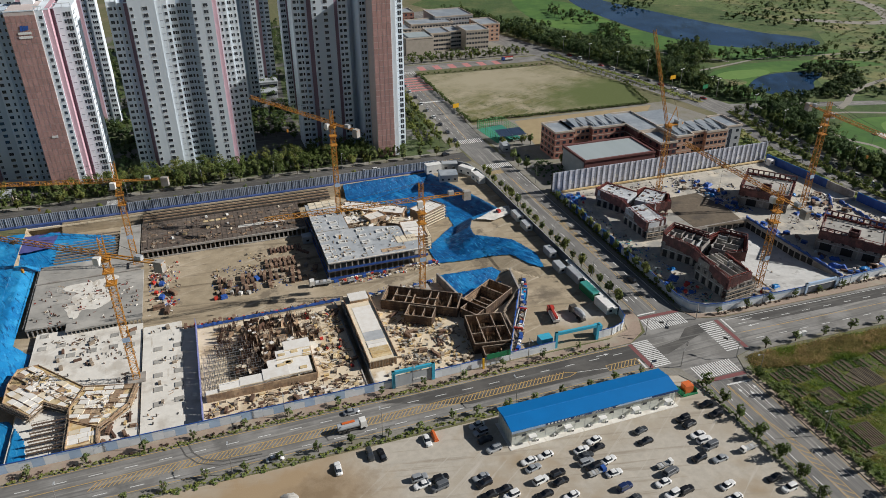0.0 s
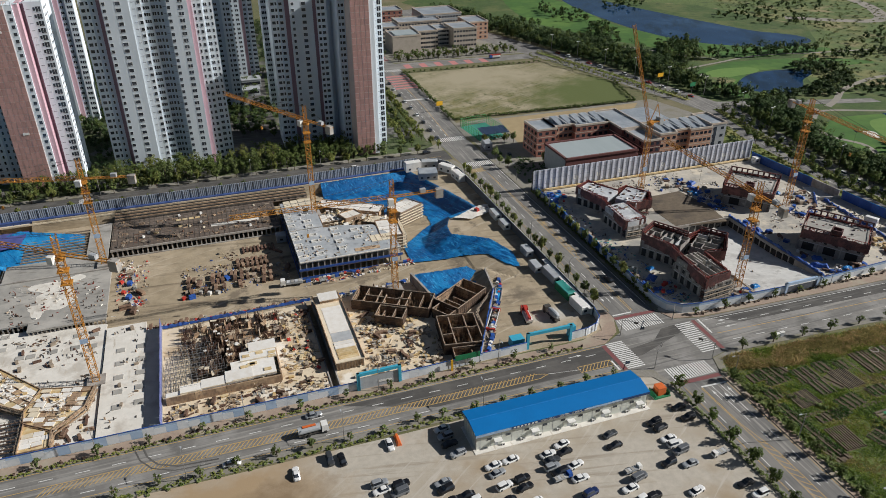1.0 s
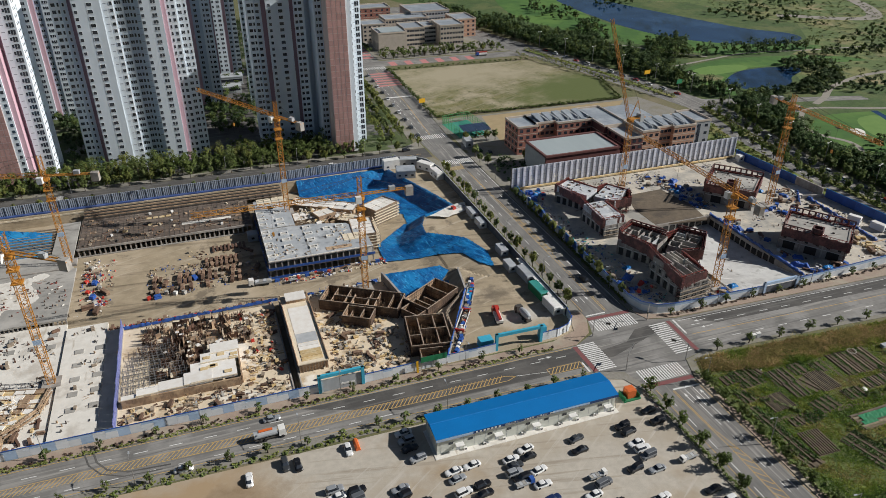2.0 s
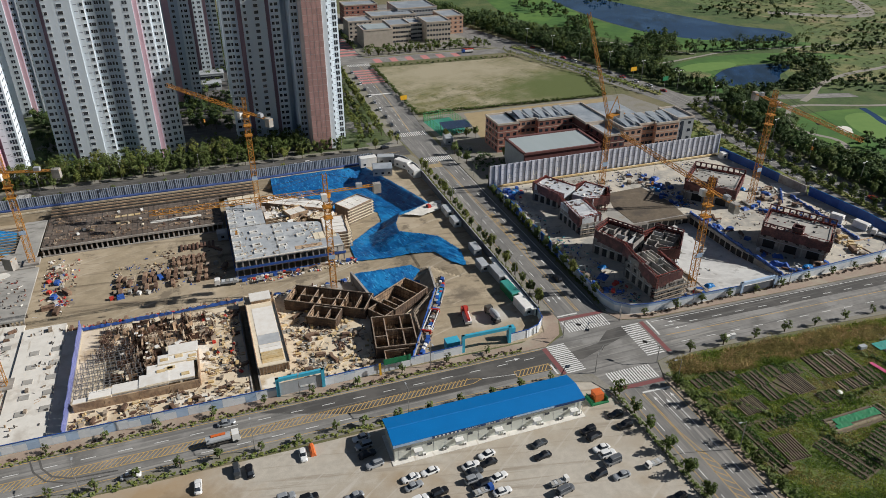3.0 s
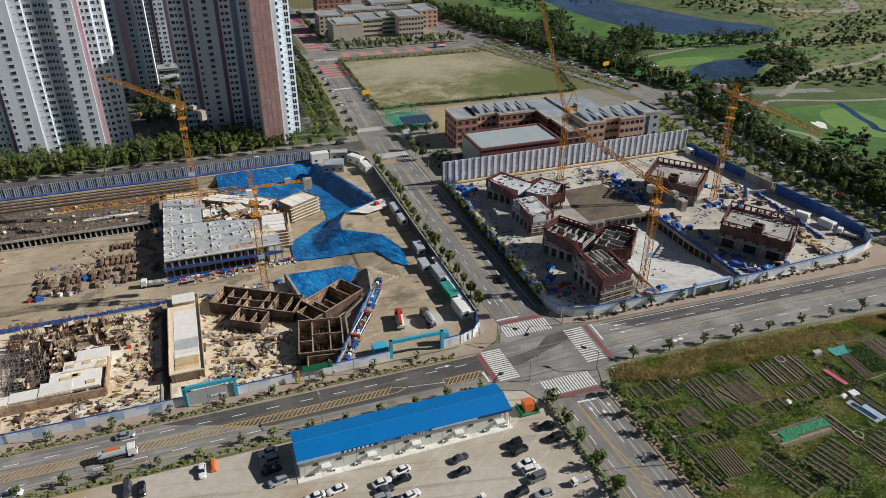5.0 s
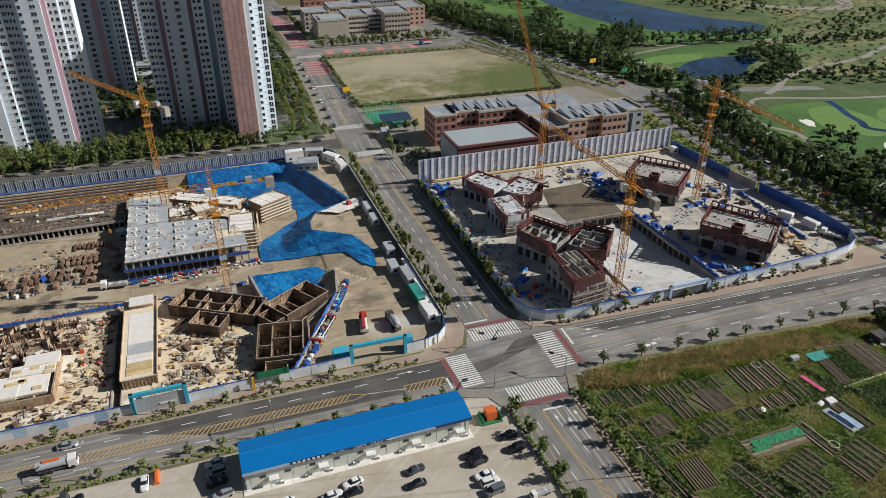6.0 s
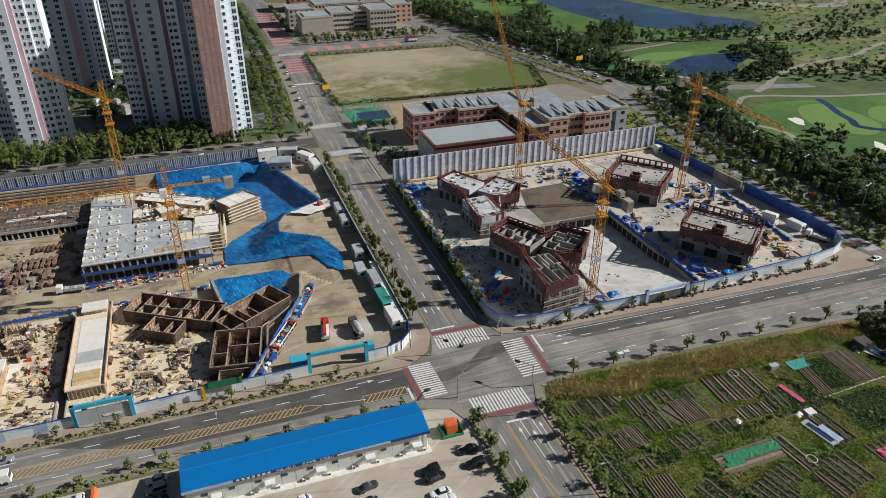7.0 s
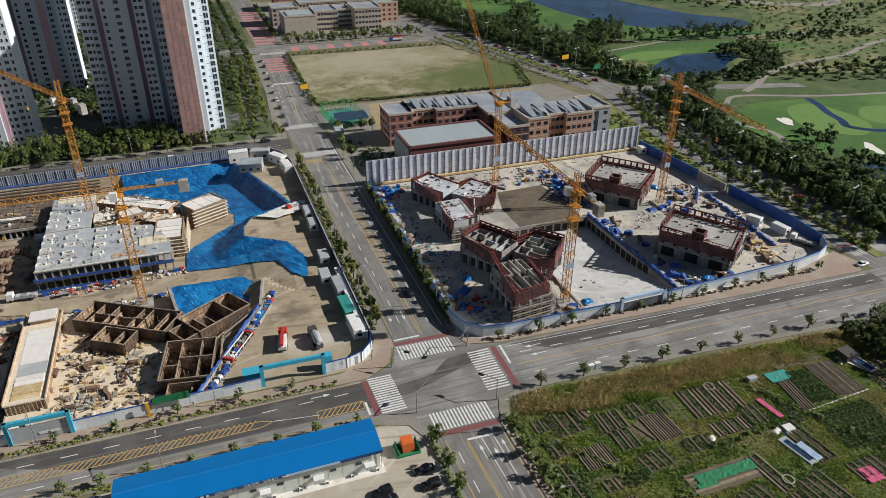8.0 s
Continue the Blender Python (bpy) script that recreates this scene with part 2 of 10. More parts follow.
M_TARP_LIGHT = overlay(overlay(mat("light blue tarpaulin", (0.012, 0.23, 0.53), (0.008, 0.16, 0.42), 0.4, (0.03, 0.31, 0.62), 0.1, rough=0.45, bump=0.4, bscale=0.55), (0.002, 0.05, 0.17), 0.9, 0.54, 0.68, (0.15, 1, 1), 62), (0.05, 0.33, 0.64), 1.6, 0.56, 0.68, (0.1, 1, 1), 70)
M_TARP_PURPLE = mat("violet tarpaulin", (0.10, 0.11, 0.33), (0.08, 0.09, 0.27), 0.5, rough=0.5)
M_BLUE = mat("royal blue sheet metal", (0.002, 0.165, 0.47), (0.002, 0.15, 0.43), 0.15, rough=0.42)
M_NAVY = mat("navy fascia", (0.015, 0.055, 0.18), (0.012, 0.045, 0.15), 0.5, rough=0.45)
M_BLUEPAINT = mat("blue site paint", (0.03, 0.10, 0.38), (0.025, 0.08, 0.30), 0.6, rough=0.5, rand=0.15)
M_BASE_BLUE = mat("dull blue sheeting", (0.045, 0.085, 0.25), (0.032, 0.065, 0.20), 0.6, (0.07, 0.11, 0.27), 0.2, rough=0.6, rand=0.15)
M_FENCE_LB = mat("sky blue hoarding panel", (0.42, 0.55, 0.72), (0.36, 0.48, 0.65), 0.4, rough=0.5, rand=0.07)
M_FENCE_W = mat("white hoarding panel", (0.72, 0.75, 0.78), (0.64, 0.68, 0.72), 0.4, rough=0.5, rand=0.06)
M_FENCE_GREY = mat("grey acoustic panel", (0.41, 0.46, 0.53), (0.35, 0.40, 0.47), 0.4, rough=0.5, rand=0.05)
M_FENCE_DGREY = mat("dark grey louvre", (0.13, 0.145, 0.17), (0.10, 0.11, 0.13), 0.4, rough=0.55)
M_FENCE_SHEET = mat("violet-blue fence sheet", (0.16, 0.18, 0.40), (0.12, 0.14, 0.33), 0.5, rough=0.6, rand=0.1)
M_FENCE_LGREY = mat("light grey screen panel", (0.64, 0.66, 0.74), (0.58, 0.60, 0.68), 0.3, rough=0.55, rand=0.04)
M_FENCE_MGREY = mat("mid grey screen panel", (0.33, 0.355, 0.43), (0.28, 0.305, 0.38), 0.3, rough=0.55, rand=0.04)
M_CYAN = mat("turquoise gate paint", (0.06, 0.42, 0.60), (0.05, 0.36, 0.52), 0.6, rough=0.5)
M_TEAL = mat("teal tarpaulin", (0.04, 0.32, 0.28), (0.05, 0.26, 0.22), 0.5, rough=0.6)
M_GREEN_SHEET = mat("green sheet", (0.015, 0.22, 0.09), (0.02, 0.17, 0.07), 0.6, rough=0.6)
M_RED = mat("red paint", (0.55, 0.05, 0.03), (0.42, 0.04, 0.03), 0.8, rough=0.5, rand=0.1)
M_ORANGE = mat("orange plastic", (0.72, 0.16, 0.035), (0.6, 0.13, 0.03), 0.8, rough=0.5)
M_YELLOW_SIGN = mat("amber sign panel", (0.75, 0.42, 0.02), (0.7, 0.38, 0.02), 0.8, rough=0.5)
M_MAGENTA = mat("pink netting", (0.62, 0.10, 0.22), (0.5, 0.08, 0.18), 0.8, rough=0.8)
# blue of sky-lit shade is mixed into these wall colours, most in recessed bays
M_TOWER_W = mat("off-white tower paint", (0.765, 0.825, 0.88), (0.715, 0.775, 0.83), 0.1, rough=0.75)
M_TOWER_G = mat("light grey tower paint", (0.61, 0.67, 0.725), (0.56, 0.62, 0.675), 0.1, rough=0.75)
M_TOWER_SHADE = mat("bluish grey tower paint", (0.56, 0.645, 0.74), (0.51, 0.595, 0.69), 0.1, rough=0.75)
M_TOWER_PINK = mat("dusty pink tower paint", (0.62, 0.40, 0.46), (0.56, 0.36, 0.42), 0.1, rough=0.75)
M_TOWER_MAROON = mat("mauve tower paint", (0.25, 0.16, 0.20), (0.22, 0.14, 0.18), 0.1, rough=0.75)
M_TOWER_BRICK = mat("red-brown tile cladding", (0.45, 0.265, 0.24), (0.38, 0.225, 0.205), 0.6, rough=0.75, rand=0.12)
M_JOINT = mat("pale joint", (0.60, 0.52, 0.49), (0.55, 0.47, 0.45), 0.6, rough=0.8)
M_GLASS_DARK = mat("dark window glass", (0.025, 0.03, 0.04), (0.05, 0.06, 0.075), 0.3, rough=0.12, rand=0.5)
M_BRICK = mat("red school brick", (0.40, 0.17, 0.13), (0.31, 0.135, 0.10), 1.2, rough=0.85, stretch=(1, 1, 3))
M_BRICK_ORANGE = mat("orange school brick", (0.56, 0.335, 0.235), (0.48, 0.285, 0.20), 1.2, rough=0.85, stretch=(1, 1, 3))
M_BRICK_DARK = mat("dark maroon cladding", (0.17, 0.065, 0.06), (0.14, 0.055, 0.05), 0.6, rough=0.7)
M_BEIGE = mat("beige rendered wall", (0.48, 0.42, 0.36), (0.42, 0.37, 0.31), 0.4, rough=0.85)
M_STONE_BAND = mat("pale string course", (0.56, 0.48, 0.40), (0.5, 0.43, 0.36), 0.6, rough=0.8)
M_WATER = overlay(mat("still pond water", (0.008, 0.032, 0.085), (0.016, 0.05, 0.125), 0.05, (0.03, 0.075, 0.16), 0.02, rough=0.07, bump=0.05, bscale=0.8), (0.006, 0.02, 0.045), 0.035, 0.54, 0.64, (1, 0.3, 1), 30)
M_FAIRWAY = overlay(mat("mown fairway", (0.055, 0.145, 0.02), (0.04, 0.108, 0.015), 0.15, (0.095, 0.19, 0.03), 0.02, rough=0.95), (0.04, 0.115, 0.018), 0.03, 0.55, 0.62)
M_GREEN = mat("putting green", (0.135, 0.24, 0.05), (0.115, 0.215, 0.043), 0.2, rough=0.95)
M_ROUGH = overlay(mat("rough grass", (0.066, 0.115, 0.026), (0.042, 0.08, 0.018), 0.25, (0.105, 0.13, 0.04), 0.03, rough=0.95, bump=0.2), (0.045, 0.075, 0.02), 0.1, 0.55, 0.65)
M_HEATH = overlay(overlay(mat("dry heath", (0.118, 0.165, 0.045), (0.078, 0.122, 0.034), 0.2, (0.20, 0.20, 0.075), 0.02, rough=0.95, bump=0.2), (0.06, 0.092, 0.026), 0.06, 0.53, 0.62), (0.26, 0.225, 0.11), 0.03, 0.56, 0.64)
M_FIELD = patch(patch(overlay(overlay(mat("patchy dry field", (0.20, 0.18, 0.075), (0.115, 0.12, 0.038), 0.06, (0.37, 0.32, 0.22), 0.05, rough=0.95, bump=0.15, span2=(0.47, 0.62), stretch=(1, 2.2, 1)), (0.085, 0.10, 0.032), 0.22, 0.55, 0.66), (0.25, 0.22, 0.14), 0.4, 0.5, 0.64, (0.12, 1, 1), -30), (0.10, 0.125, 0.032), (292, 400), 30, 52, 22.0, 0.06), (0.36, 0.315, 0.215), (196, 462), 12, 46, 46.0, 0.045)
M_SAND = mat("bunker sand", (0.78, 0.75, 0.68), (0.72, 0.69, 0.62), 0.5, rough=0.95)
M_YARD_SAND = mat("school sand yard", (0.37, 0.285, 0.16), (0.32, 0.245, 0.135), 0.2, rough=0.95)
M_COURT = mat("green sports court", (0.05, 0.27, 0.20), (0.045, 0.24, 0.18), 0.4, rough=0.8)
M_NET = mat("bright green fence net", (0.09, 0.36, 0.13), (0.08, 0.30, 0.11), 0.6, rough=0.8)
M_SOLAR = mat("dark blue panels", (0.03, 0.05, 0.09), (0.04, 0.06, 0.11), 0.4, rough=0.3)
M_PATH = mat("pale cart path", (0.30, 0.275, 0.235), (0.26, 0.24, 0.205), 0.4, rough=0.9)
M_GRASS = mat("roadside grass", (0.16, 0.20, 0.04), (0.11, 0.155, 0.03), 0.5, (0.24, 0.225, 0.08), 0.06, rough=0.95, bump=0.2)
M_WEEDS = overlay(overlay(overlay(mat("weedy garden ground", (0.10, 0.14, 0.03), (0.068, 0.10, 0.02), 0.3, (0.12, 0.128, 0.042), 0.05, rough=0.95, bump=0.25, bscale=1.2), (0.055, 0.085, 0.022), 0.35, 0.54, 0.64), (0.15, 0.185, 0.045), 0.16, 0.53, 0.64), (0.15, 0.14, 0.06), 0.22, 0.58, 0.68)
M_DRYGRASS = overlay(mat("dry reed bank", (0.26, 0.215, 0.10), (0.18, 0.17, 0.06), 0.35, (0.105, 0.13, 0.034), 0.06, rough=0.95, bump=0.25), (0.23, 0.15, 0.085), 0.12, 0.54, 0.62)
M_SOIL = overlay(mat("tilled brown soil", (0.165, 0.125, 0.085), (0.11, 0.085, 0.058), 0.6, rough=0.95, bump=0.1), (0.10, 0.13, 0.035), 0.5, 0.54, 0.64)
M_MULCH = mat("dark mulched earth", (0.085, 0.07, 0.052), (0.15, 0.118, 0.08), 0.6, rough=0.85, rand=0.25)
M_ROWSTRAW = mat("pale row cover", (0.27, 0.22, 0.15), (0.15, 0.125, 0.08), 0.8, rough=0.9, rand=0.25)
M_ESTATE = overlay(mat("shady estate planting", (0.075, 0.10, 0.03), (0.05, 0.075, 0.022), 0.3, (0.12, 0.12, 0.07), 0.05, rough=0.95, bump=0.2), (0.15, 0.145, 0.13), 0.05, 0.54, 0.58)
M_BARK = mat("grey-brown bark", (0.10, 0.075, 0.055), (0.07, 0.05, 0.04), 2.0, rough=0.9)
M_LEAF = leaf_mat("mid green foliage", (0.132, 0.170, 0.046), (0.083, 0.124, 0.030))
M_LEAF_DARK = leaf_mat("dark pine foliage", (0.078, 0.122, 0.042), (0.052, 0.088, 0.031))
M_LEAF_LIGHT = leaf_mat("light olive foliage", (0.173, 0.208, 0.073), (0.113, 0.151, 0.048))
M_BLADE = leaf_mat("rank grass blades", (0.226, 0.318, 0.057), (0.128, 0.209, 0.036), 0.1, 0.4)
M_BLADE_DARK = leaf_mat("dark weed blades", (0.108, 0.180, 0.043), (0.064, 0.122, 0.029), 0.1, 0.4)
M_BLADE_PALE = leaf_mat("yellow-green grass blades", (0.350, 0.394, 0.079), (0.219, 0.271, 0.053), 0.1, 0.4)
M_BLADE_DRY = leaf_mat("straw-coloured grass blades", (0.454, 0.378, 0.161), (0.284, 0.255, 0.095), 0.1, 0.4)
M_BLADE_REED = leaf_mat("brown reed plumes", (0.670, 0.471, 0.248), (0.422, 0.310, 0.161), 0.1, 0.4)
M_LEAF_YELLOW = leaf_mat("yellowing foliage", (0.198, 0.208, 0.059), (0.135, 0.163, 0.040))
M_LEAF_ROW = leaf_mat("vegetable leaves", (0.080, 0.152, 0.040), (0.056, 0.112, 0.028))
M_SHRUB = leaf_mat("purplish shrubs", (0.096, 0.060, 0.048), (0.064, 0.048, 0.032))
M_TYRE = mat("black tyre rubber", (0.02, 0.02, 0.02), (0.03, 0.03, 0.03), 2.0, rough=0.8)


def car_paint(name, colour, metal=0.0):
    m = mat(name, colour, tuple(x * 0.93 for x in colour), 0.7, rough=0.3, metal=metal)
    m.node_tree.nodes["Principled BSDF"].inputs["Coat Weight"].default_value = 0.5
    return m


PAINTS = {
    "w": ("white", car_paint("white car paint", (0.78, 0.78, 0.77))),
    "b": ("black", car_paint("black car paint", (0.012, 0.012, 0.014))),
    "g": ("dark grey", car_paint("dark grey car paint", (0.07, 0.075, 0.08), 0.3)),
    "s": ("silver", car_paint("silver car paint", (0.46, 0.48, 0.50), 0.4)),
    "v": ("grey", car_paint("grey car paint", (0.17, 0.18, 0.195), 0.3)),
    "n": ("navy blue", car_paint("navy car paint", (0.015, 0.03, 0.10))),
    "r": ("red", car_paint("red car paint", (0.42, 0.03, 0.02))),
}


# ---- mesh helpers ----
class Geo:
    """Gathers vertices and faces for one mesh."""

    def __init__(self):
        self.v, self.f, self.m = [], [], []

    def face(self, pts, mi=0):
        k = len(self.v)
        self.v.extend(tuple(p) for p in pts)
        self.f.append(tuple(range(k, k + len(pts))))
        self.m.append(mi)
        return self

    def hull(self, low, high, mi=0, top=None):
        """A closed solid between two rings of as many points."""
        n, k = len(low), len(self.v)
        area = sum(low[i][0] * low[(i + 1) % n][1] - low[(i + 1) % n][0] * low[i][1] for i in range(n))
        if area < 0:
            low, high = low[::-1], high[::-1]
        self.v.extend(tuple(p) for p in low)
        self.v.extend(tuple(p) for p in high)
        self.f.append(tuple(range(k + n - 1, k - 1, -1)))
        self.f.append(tuple(range(k + n, k + 2 * n)))
        self.m += [mi, mi if top is None else top]
        for i in range(n):
            j = (i + 1) % n
            self.f.append((k + i, k + j, k + n + j, k + n + i))
            self.m.append(mi)
        return self

    def prism(self, pts, z0, z1, mi=0, top=None):
        return self.hull([(x, y, z0) for x, y in pts], [(x, y, z1) for x, y in pts], mi, top)

    def box(self, x0, x1, y0, y1, z0, z1, mi=0, top=None):
        return self.prism([(x0, y0), (x1, y0), (x1, y1), (x0, y1)], z0, z1, mi, top)

    def obox(self, cx, cy, lx, ly, z0, z1, ang=0.0, mi=0, top=None):
        c, s = math.cos(ang), math.sin(ang)
        pts = [(cx + c * a - s * b, cy + s * a + c * b) for a, b in ((-lx / 2, -ly / 2), (lx / 2, -ly / 2), (lx / 2, ly / 2), (-lx / 2, ly / 2))]
        return self.prism(pts, z0, z1, mi, top)

    def wall(self, p, q, w, z0, z1, mi=0, top=None):
        dx, dy = q[0] - p[0], q[1] - p[1]
        return self.obox((p[0] + q[0]) / 2, (p[1] + q[1]) / 2, math.hypot(dx, dy) + w * 0.98, w, z0, z1, math.atan2(dy, dx), mi, top)

    def skin(self, rings, mi=0):
        """One closed skin through successive rings of as many points, from the lowest up."""
        n, k = len(rings[0]), len(self.v)
        for ring in rings:
            self.v.extend(tuple(p) for p in ring)
        self.f.append(tuple(range(k + n - 1, k - 1, -1)))
        self.m.append(mi)
        for r in range(len(rings) - 1):
            b = k + r * n
            for i in range(n):
                j = (i + 1) % n
                self.f.append((b + i, b + j, b + n + j, b + n + i))
                self.m.append(mi)
        b = k + (len(rings) - 1) * n
        self.f.append(tuple(range(b, b + n)))
        self.m.append(mi)
        return self

    def beam(self, p, q, w=0.1, mi=0, n=4):
        p, q = Vector(p), Vector(q)
        d = (q - p).normalized()
        a = d.cross(Vector((0, 0, 1)) if abs(d.z) < 0.9 else Vector((1, 0, 0))).normalized()
        b = d.cross(a)
        k = len(self.v)
        for end in (p, q):
            for i in range(n):
                t = 2 * math.pi * (i + 0.5) / n
                self.v.append(tuple(end + (a * math.cos(t) + b * math.sin(t)) * w * 0.7))
        for i in range(n):
            j = (i + 1) % n
            self.f.append((k + i, k + j, k + n + j, k + n + i))
            self.m.append(mi)
        self.f += [tuple(range(k + n - 1, k - 1, -1)), tuple(range(k + n, k + 2 * n))]
        self.m += [mi, mi]
        return self

    def cone(self, x, y, z0, z1, r0, r1, n=8, mi=0):
        ring = [(math.cos(2 * math.pi * i / n), math.sin(2 * math.pi * i / n)) for i in range(n)]
        return self.hull([(x + r0 * c, y + r0 * s, z0) for c, s in ring], [(x + r1 * c, y + r1 * s, z1) for c, s in ring], mi)

    def leaf(self, c, size, rng, mi=0, out=None):
        n = Vector((rng.gauss(0, 0.5), rng.gauss(0, 0.5), rng.gauss(0.45, 0.5)))
        n = (n + out.normalized() * 0.8 + Vector((0.25, -0.1, 0.35)) if out else n).normalized()
        a = n.orthogonal().normalized()
        b = n.cross(a)
        t = rng.random() * 6.28
        a, b = a * math.cos(t) + b * math.sin(t), b * math.cos(t) - a * math.sin(t)
        c, s = Vector(c), size * rng.uniform(0.7, 1.3)
        return self.face([c - a * s - b * s * 0.5, c + a * s * 0.3 - b * s * 0.8, c + a * s + b * s * 0.4, c - a * s * 0.2 + b * s * 0.8], mi)

    def mesh(self, name, mats):
        me = bpy.data.meshes.new(name)
        me.from_pydata(self.v, [], self.f)
        for m in (mats if isinstance(mats, (list, tuple)) else [mats]):
            me.materials.append(m)
        me.polygons.foreach_set("material_index", self.m)
        me.update()
        return me


def part(name, geo, mats, parent=None, label="", at=None, turn=0.0):
    """One mesh object under a thing or a part. geo: a Geo, or a mesh to share."""
    ob = new(name, geo.mesh(name, mats) if isinstance(geo, Geo) else geo)
    ob.parent = parent
    if at:
        ob.location = at
    if turn:
        ob.rotation_euler = (0, 0, turn)
    if label:
        ob["label"] = label
    return ob


def thing(name, label, category, at=(0, 0, 0), turn=0.0, group="", kind=""):
    """An Empty at the base of a thing; its parts go under it."""
    ob = new(name)
    ob.location = at
    ob.rotation_euler = (0, 0, turn)
    return tagged(ob, label, category, group, kind)


def solid(name, geo, mats, label, category, group="", kind="", at=None, turn=0.0):
    """A thing that is one mesh."""
    return tagged(part(name, geo, mats, None, "", at, turn), label, category, group, kind)


def place(x, y, z=0.0, deg=0.0, scale=1.0):
    return pose(x, y, z, 0, 0, deg) @ Matrix.Scale(scale, 4)


def copies(ob, m, scale=1.0):
    """copy_thing with a scale of its own."""
    c = copy_thing(ob, m)
    c.scale = [s * scale for s in c.scale]
    return c


def inside(x, y, poly):
    hit = False
    for (x0, y0), (x1, y1) in zip(poly, poly[1:] + poly[:1]):
        if (y0 > y) != (y1 > y) and x < x0 + (y - y0) / (y1 - y0) * (x1 - x0):
            hit = not hit
    return hit


def edge_distance(x, y, poly):
    best = 1e9
    for (x0, y0), (x1, y1) in zip(poly, poly[1:] + poly[:1]):
        dx, dy = x1 - x0, y1 - y0
        t = max(0.0, min(1.0, ((x - x0) * dx + (y - y0) * dy) / (dx * dx + dy * dy)))
        best = min(best, math.hypot(x - x0 - t * dx, y - y0 - t * dy))
    return best


def flat(name, poly, z, material, label, category="ground", kind="structure", thick=0.0):
    """A sheet of ground cover over a polygon; thick gives it a real edge."""
    g = Geo()
    if thick:
        g.prism(poly, z - thick, z)
    else:
        area = sum(a[0] * b[1] - b[0] * a[1] for a, b in zip(poly, poly[1:] + poly[:1]))
        g.face([(x, y, z) for x, y in (poly if area > 0 else poly[::-1])])
    return solid(name, g, material, label, category, kind=kind)


def rounded(cx, cy, rx, ry, n=28, wobble=0.15, seed=1, deg=0.0):
    """An uneven oval outline."""
    rng = random.Random(seed)
    ph = [rng.random() * 6.28 for _ in range(4)]
    out = []
    for i in range(n):
        t = 2 * math.pi * i / n
        r = 1 + wobble * (math.sin(2 * t + ph[0]) + 0.6 * math.sin(3 * t + ph[1]) + 0.4 * math.sin(5 * t + ph[2])) / 2
        x, y = rx * r * math.cos(t), ry * r * math.sin(t)
        c, s = math.cos(radians(deg)), math.sin(radians(deg))
        out.append((cx + c * x - s * y, cy + s * x + c * y))
    return out


# ---- ground ----
SITE_W = (-80.0, 125.0, 161.0, 316.0)
PLAZA = (187.0, 218.0, 163.0, 218.0)
PIT_E = (262.0, 275.0, 167.5, 177.0)


def ground_sheet():
    holes = (SITE_W, PLAZA, PIT_E)
    xs = sorted({-4000, -1500, -600, 600, 1500, 4000, *[h[0] for h in holes], *[h[1] for h in holes]})
    ys = sorted({-3000, -800, 0, 800, 2000, 4500, *[h[2] for h in holes], *[h[3] for h in holes]})
    g = Geo()
    for x0, x1 in zip(xs, xs[1:]):
        for y0, y1 in zip(ys, ys[1:]):
            cx, cy = (x0 + x1) / 2, (y0 + y1) / 2
            if not any(h[0] < cx < h[1] and h[2] < cy < h[3] for h in holes):
                g.face([(x0, y0, 0), (x1, y0, 0), (x1, y1, 0), (x0, y1, 0)])
    solid("ground", g, M_EARTH, "dry earth and rough grass reaching to the horizon", "ground", kind="structure")


ground_sheet()

# the high bank of the western site; everything beside it is dug out
BANK = [(101, 316), (112, 283), (118, 264), (104, 259), (99.6, 250), (99, 243), (105, 239), (112, 234), (116.5, 221), (114.6, 209.5), (110, 203), (101, 213),
        (99, 198), (79, 161), (125, 161), (125, 316)]


def lerp(a, b, t):
    return a + (b - a) * max(0.0, min(1.0, t))


def site_floor(x, y):
    if x < -66:
        return -4.5 if y < 290 else -5
    if y < 164 or y > 312.5:
        return 0.0
    if x > 99 and 198 < y < 235:
        return lerp(-2.2, -0.1, (x - 99) / 12)
    if y < 217:
        if 34 < x < 36.5:
            return -6.0
        return -3.2
    if x < 34 and y < 278:
        return -5.0 if y > 221 else lerp(-3.2, -5, (y - 217) / 4)
    if y < 235:
        return lerp(-5, -3.4, (x - 36) / 56) if x < 92 else lerp(-3.4, -0.4, (x - 92) / 22)
    return -5.0


def site_height(x, y):
    low = site_floor(x, y)
    if inside(x, y, BANK):
        return 0.0
    d = edge_distance(x, y, BANK)
    return max(low, -(0.45 if x > 78 and 210 < y < 252 else 0.8) * d)


def nearest(x, y, poly):
    """The place on a polygon's edge nearest to a point."""
    best = (1e9, x, y)
    for (x0, y0), (x1, y1) in zip(poly, poly[1:] + poly[:1]):
        dx, dy = x1 - x0, y1 - y0
        t = max(0.0, min(1.0, ((x - x0) * dx + (y - y0) * dy) / (dx * dx + dy * dy)))
        px, py = x0 + t * dx, y0 + t * dy
        best = min(best, (math.hypot(x - px, y - py), px, py))
    return best[1:]


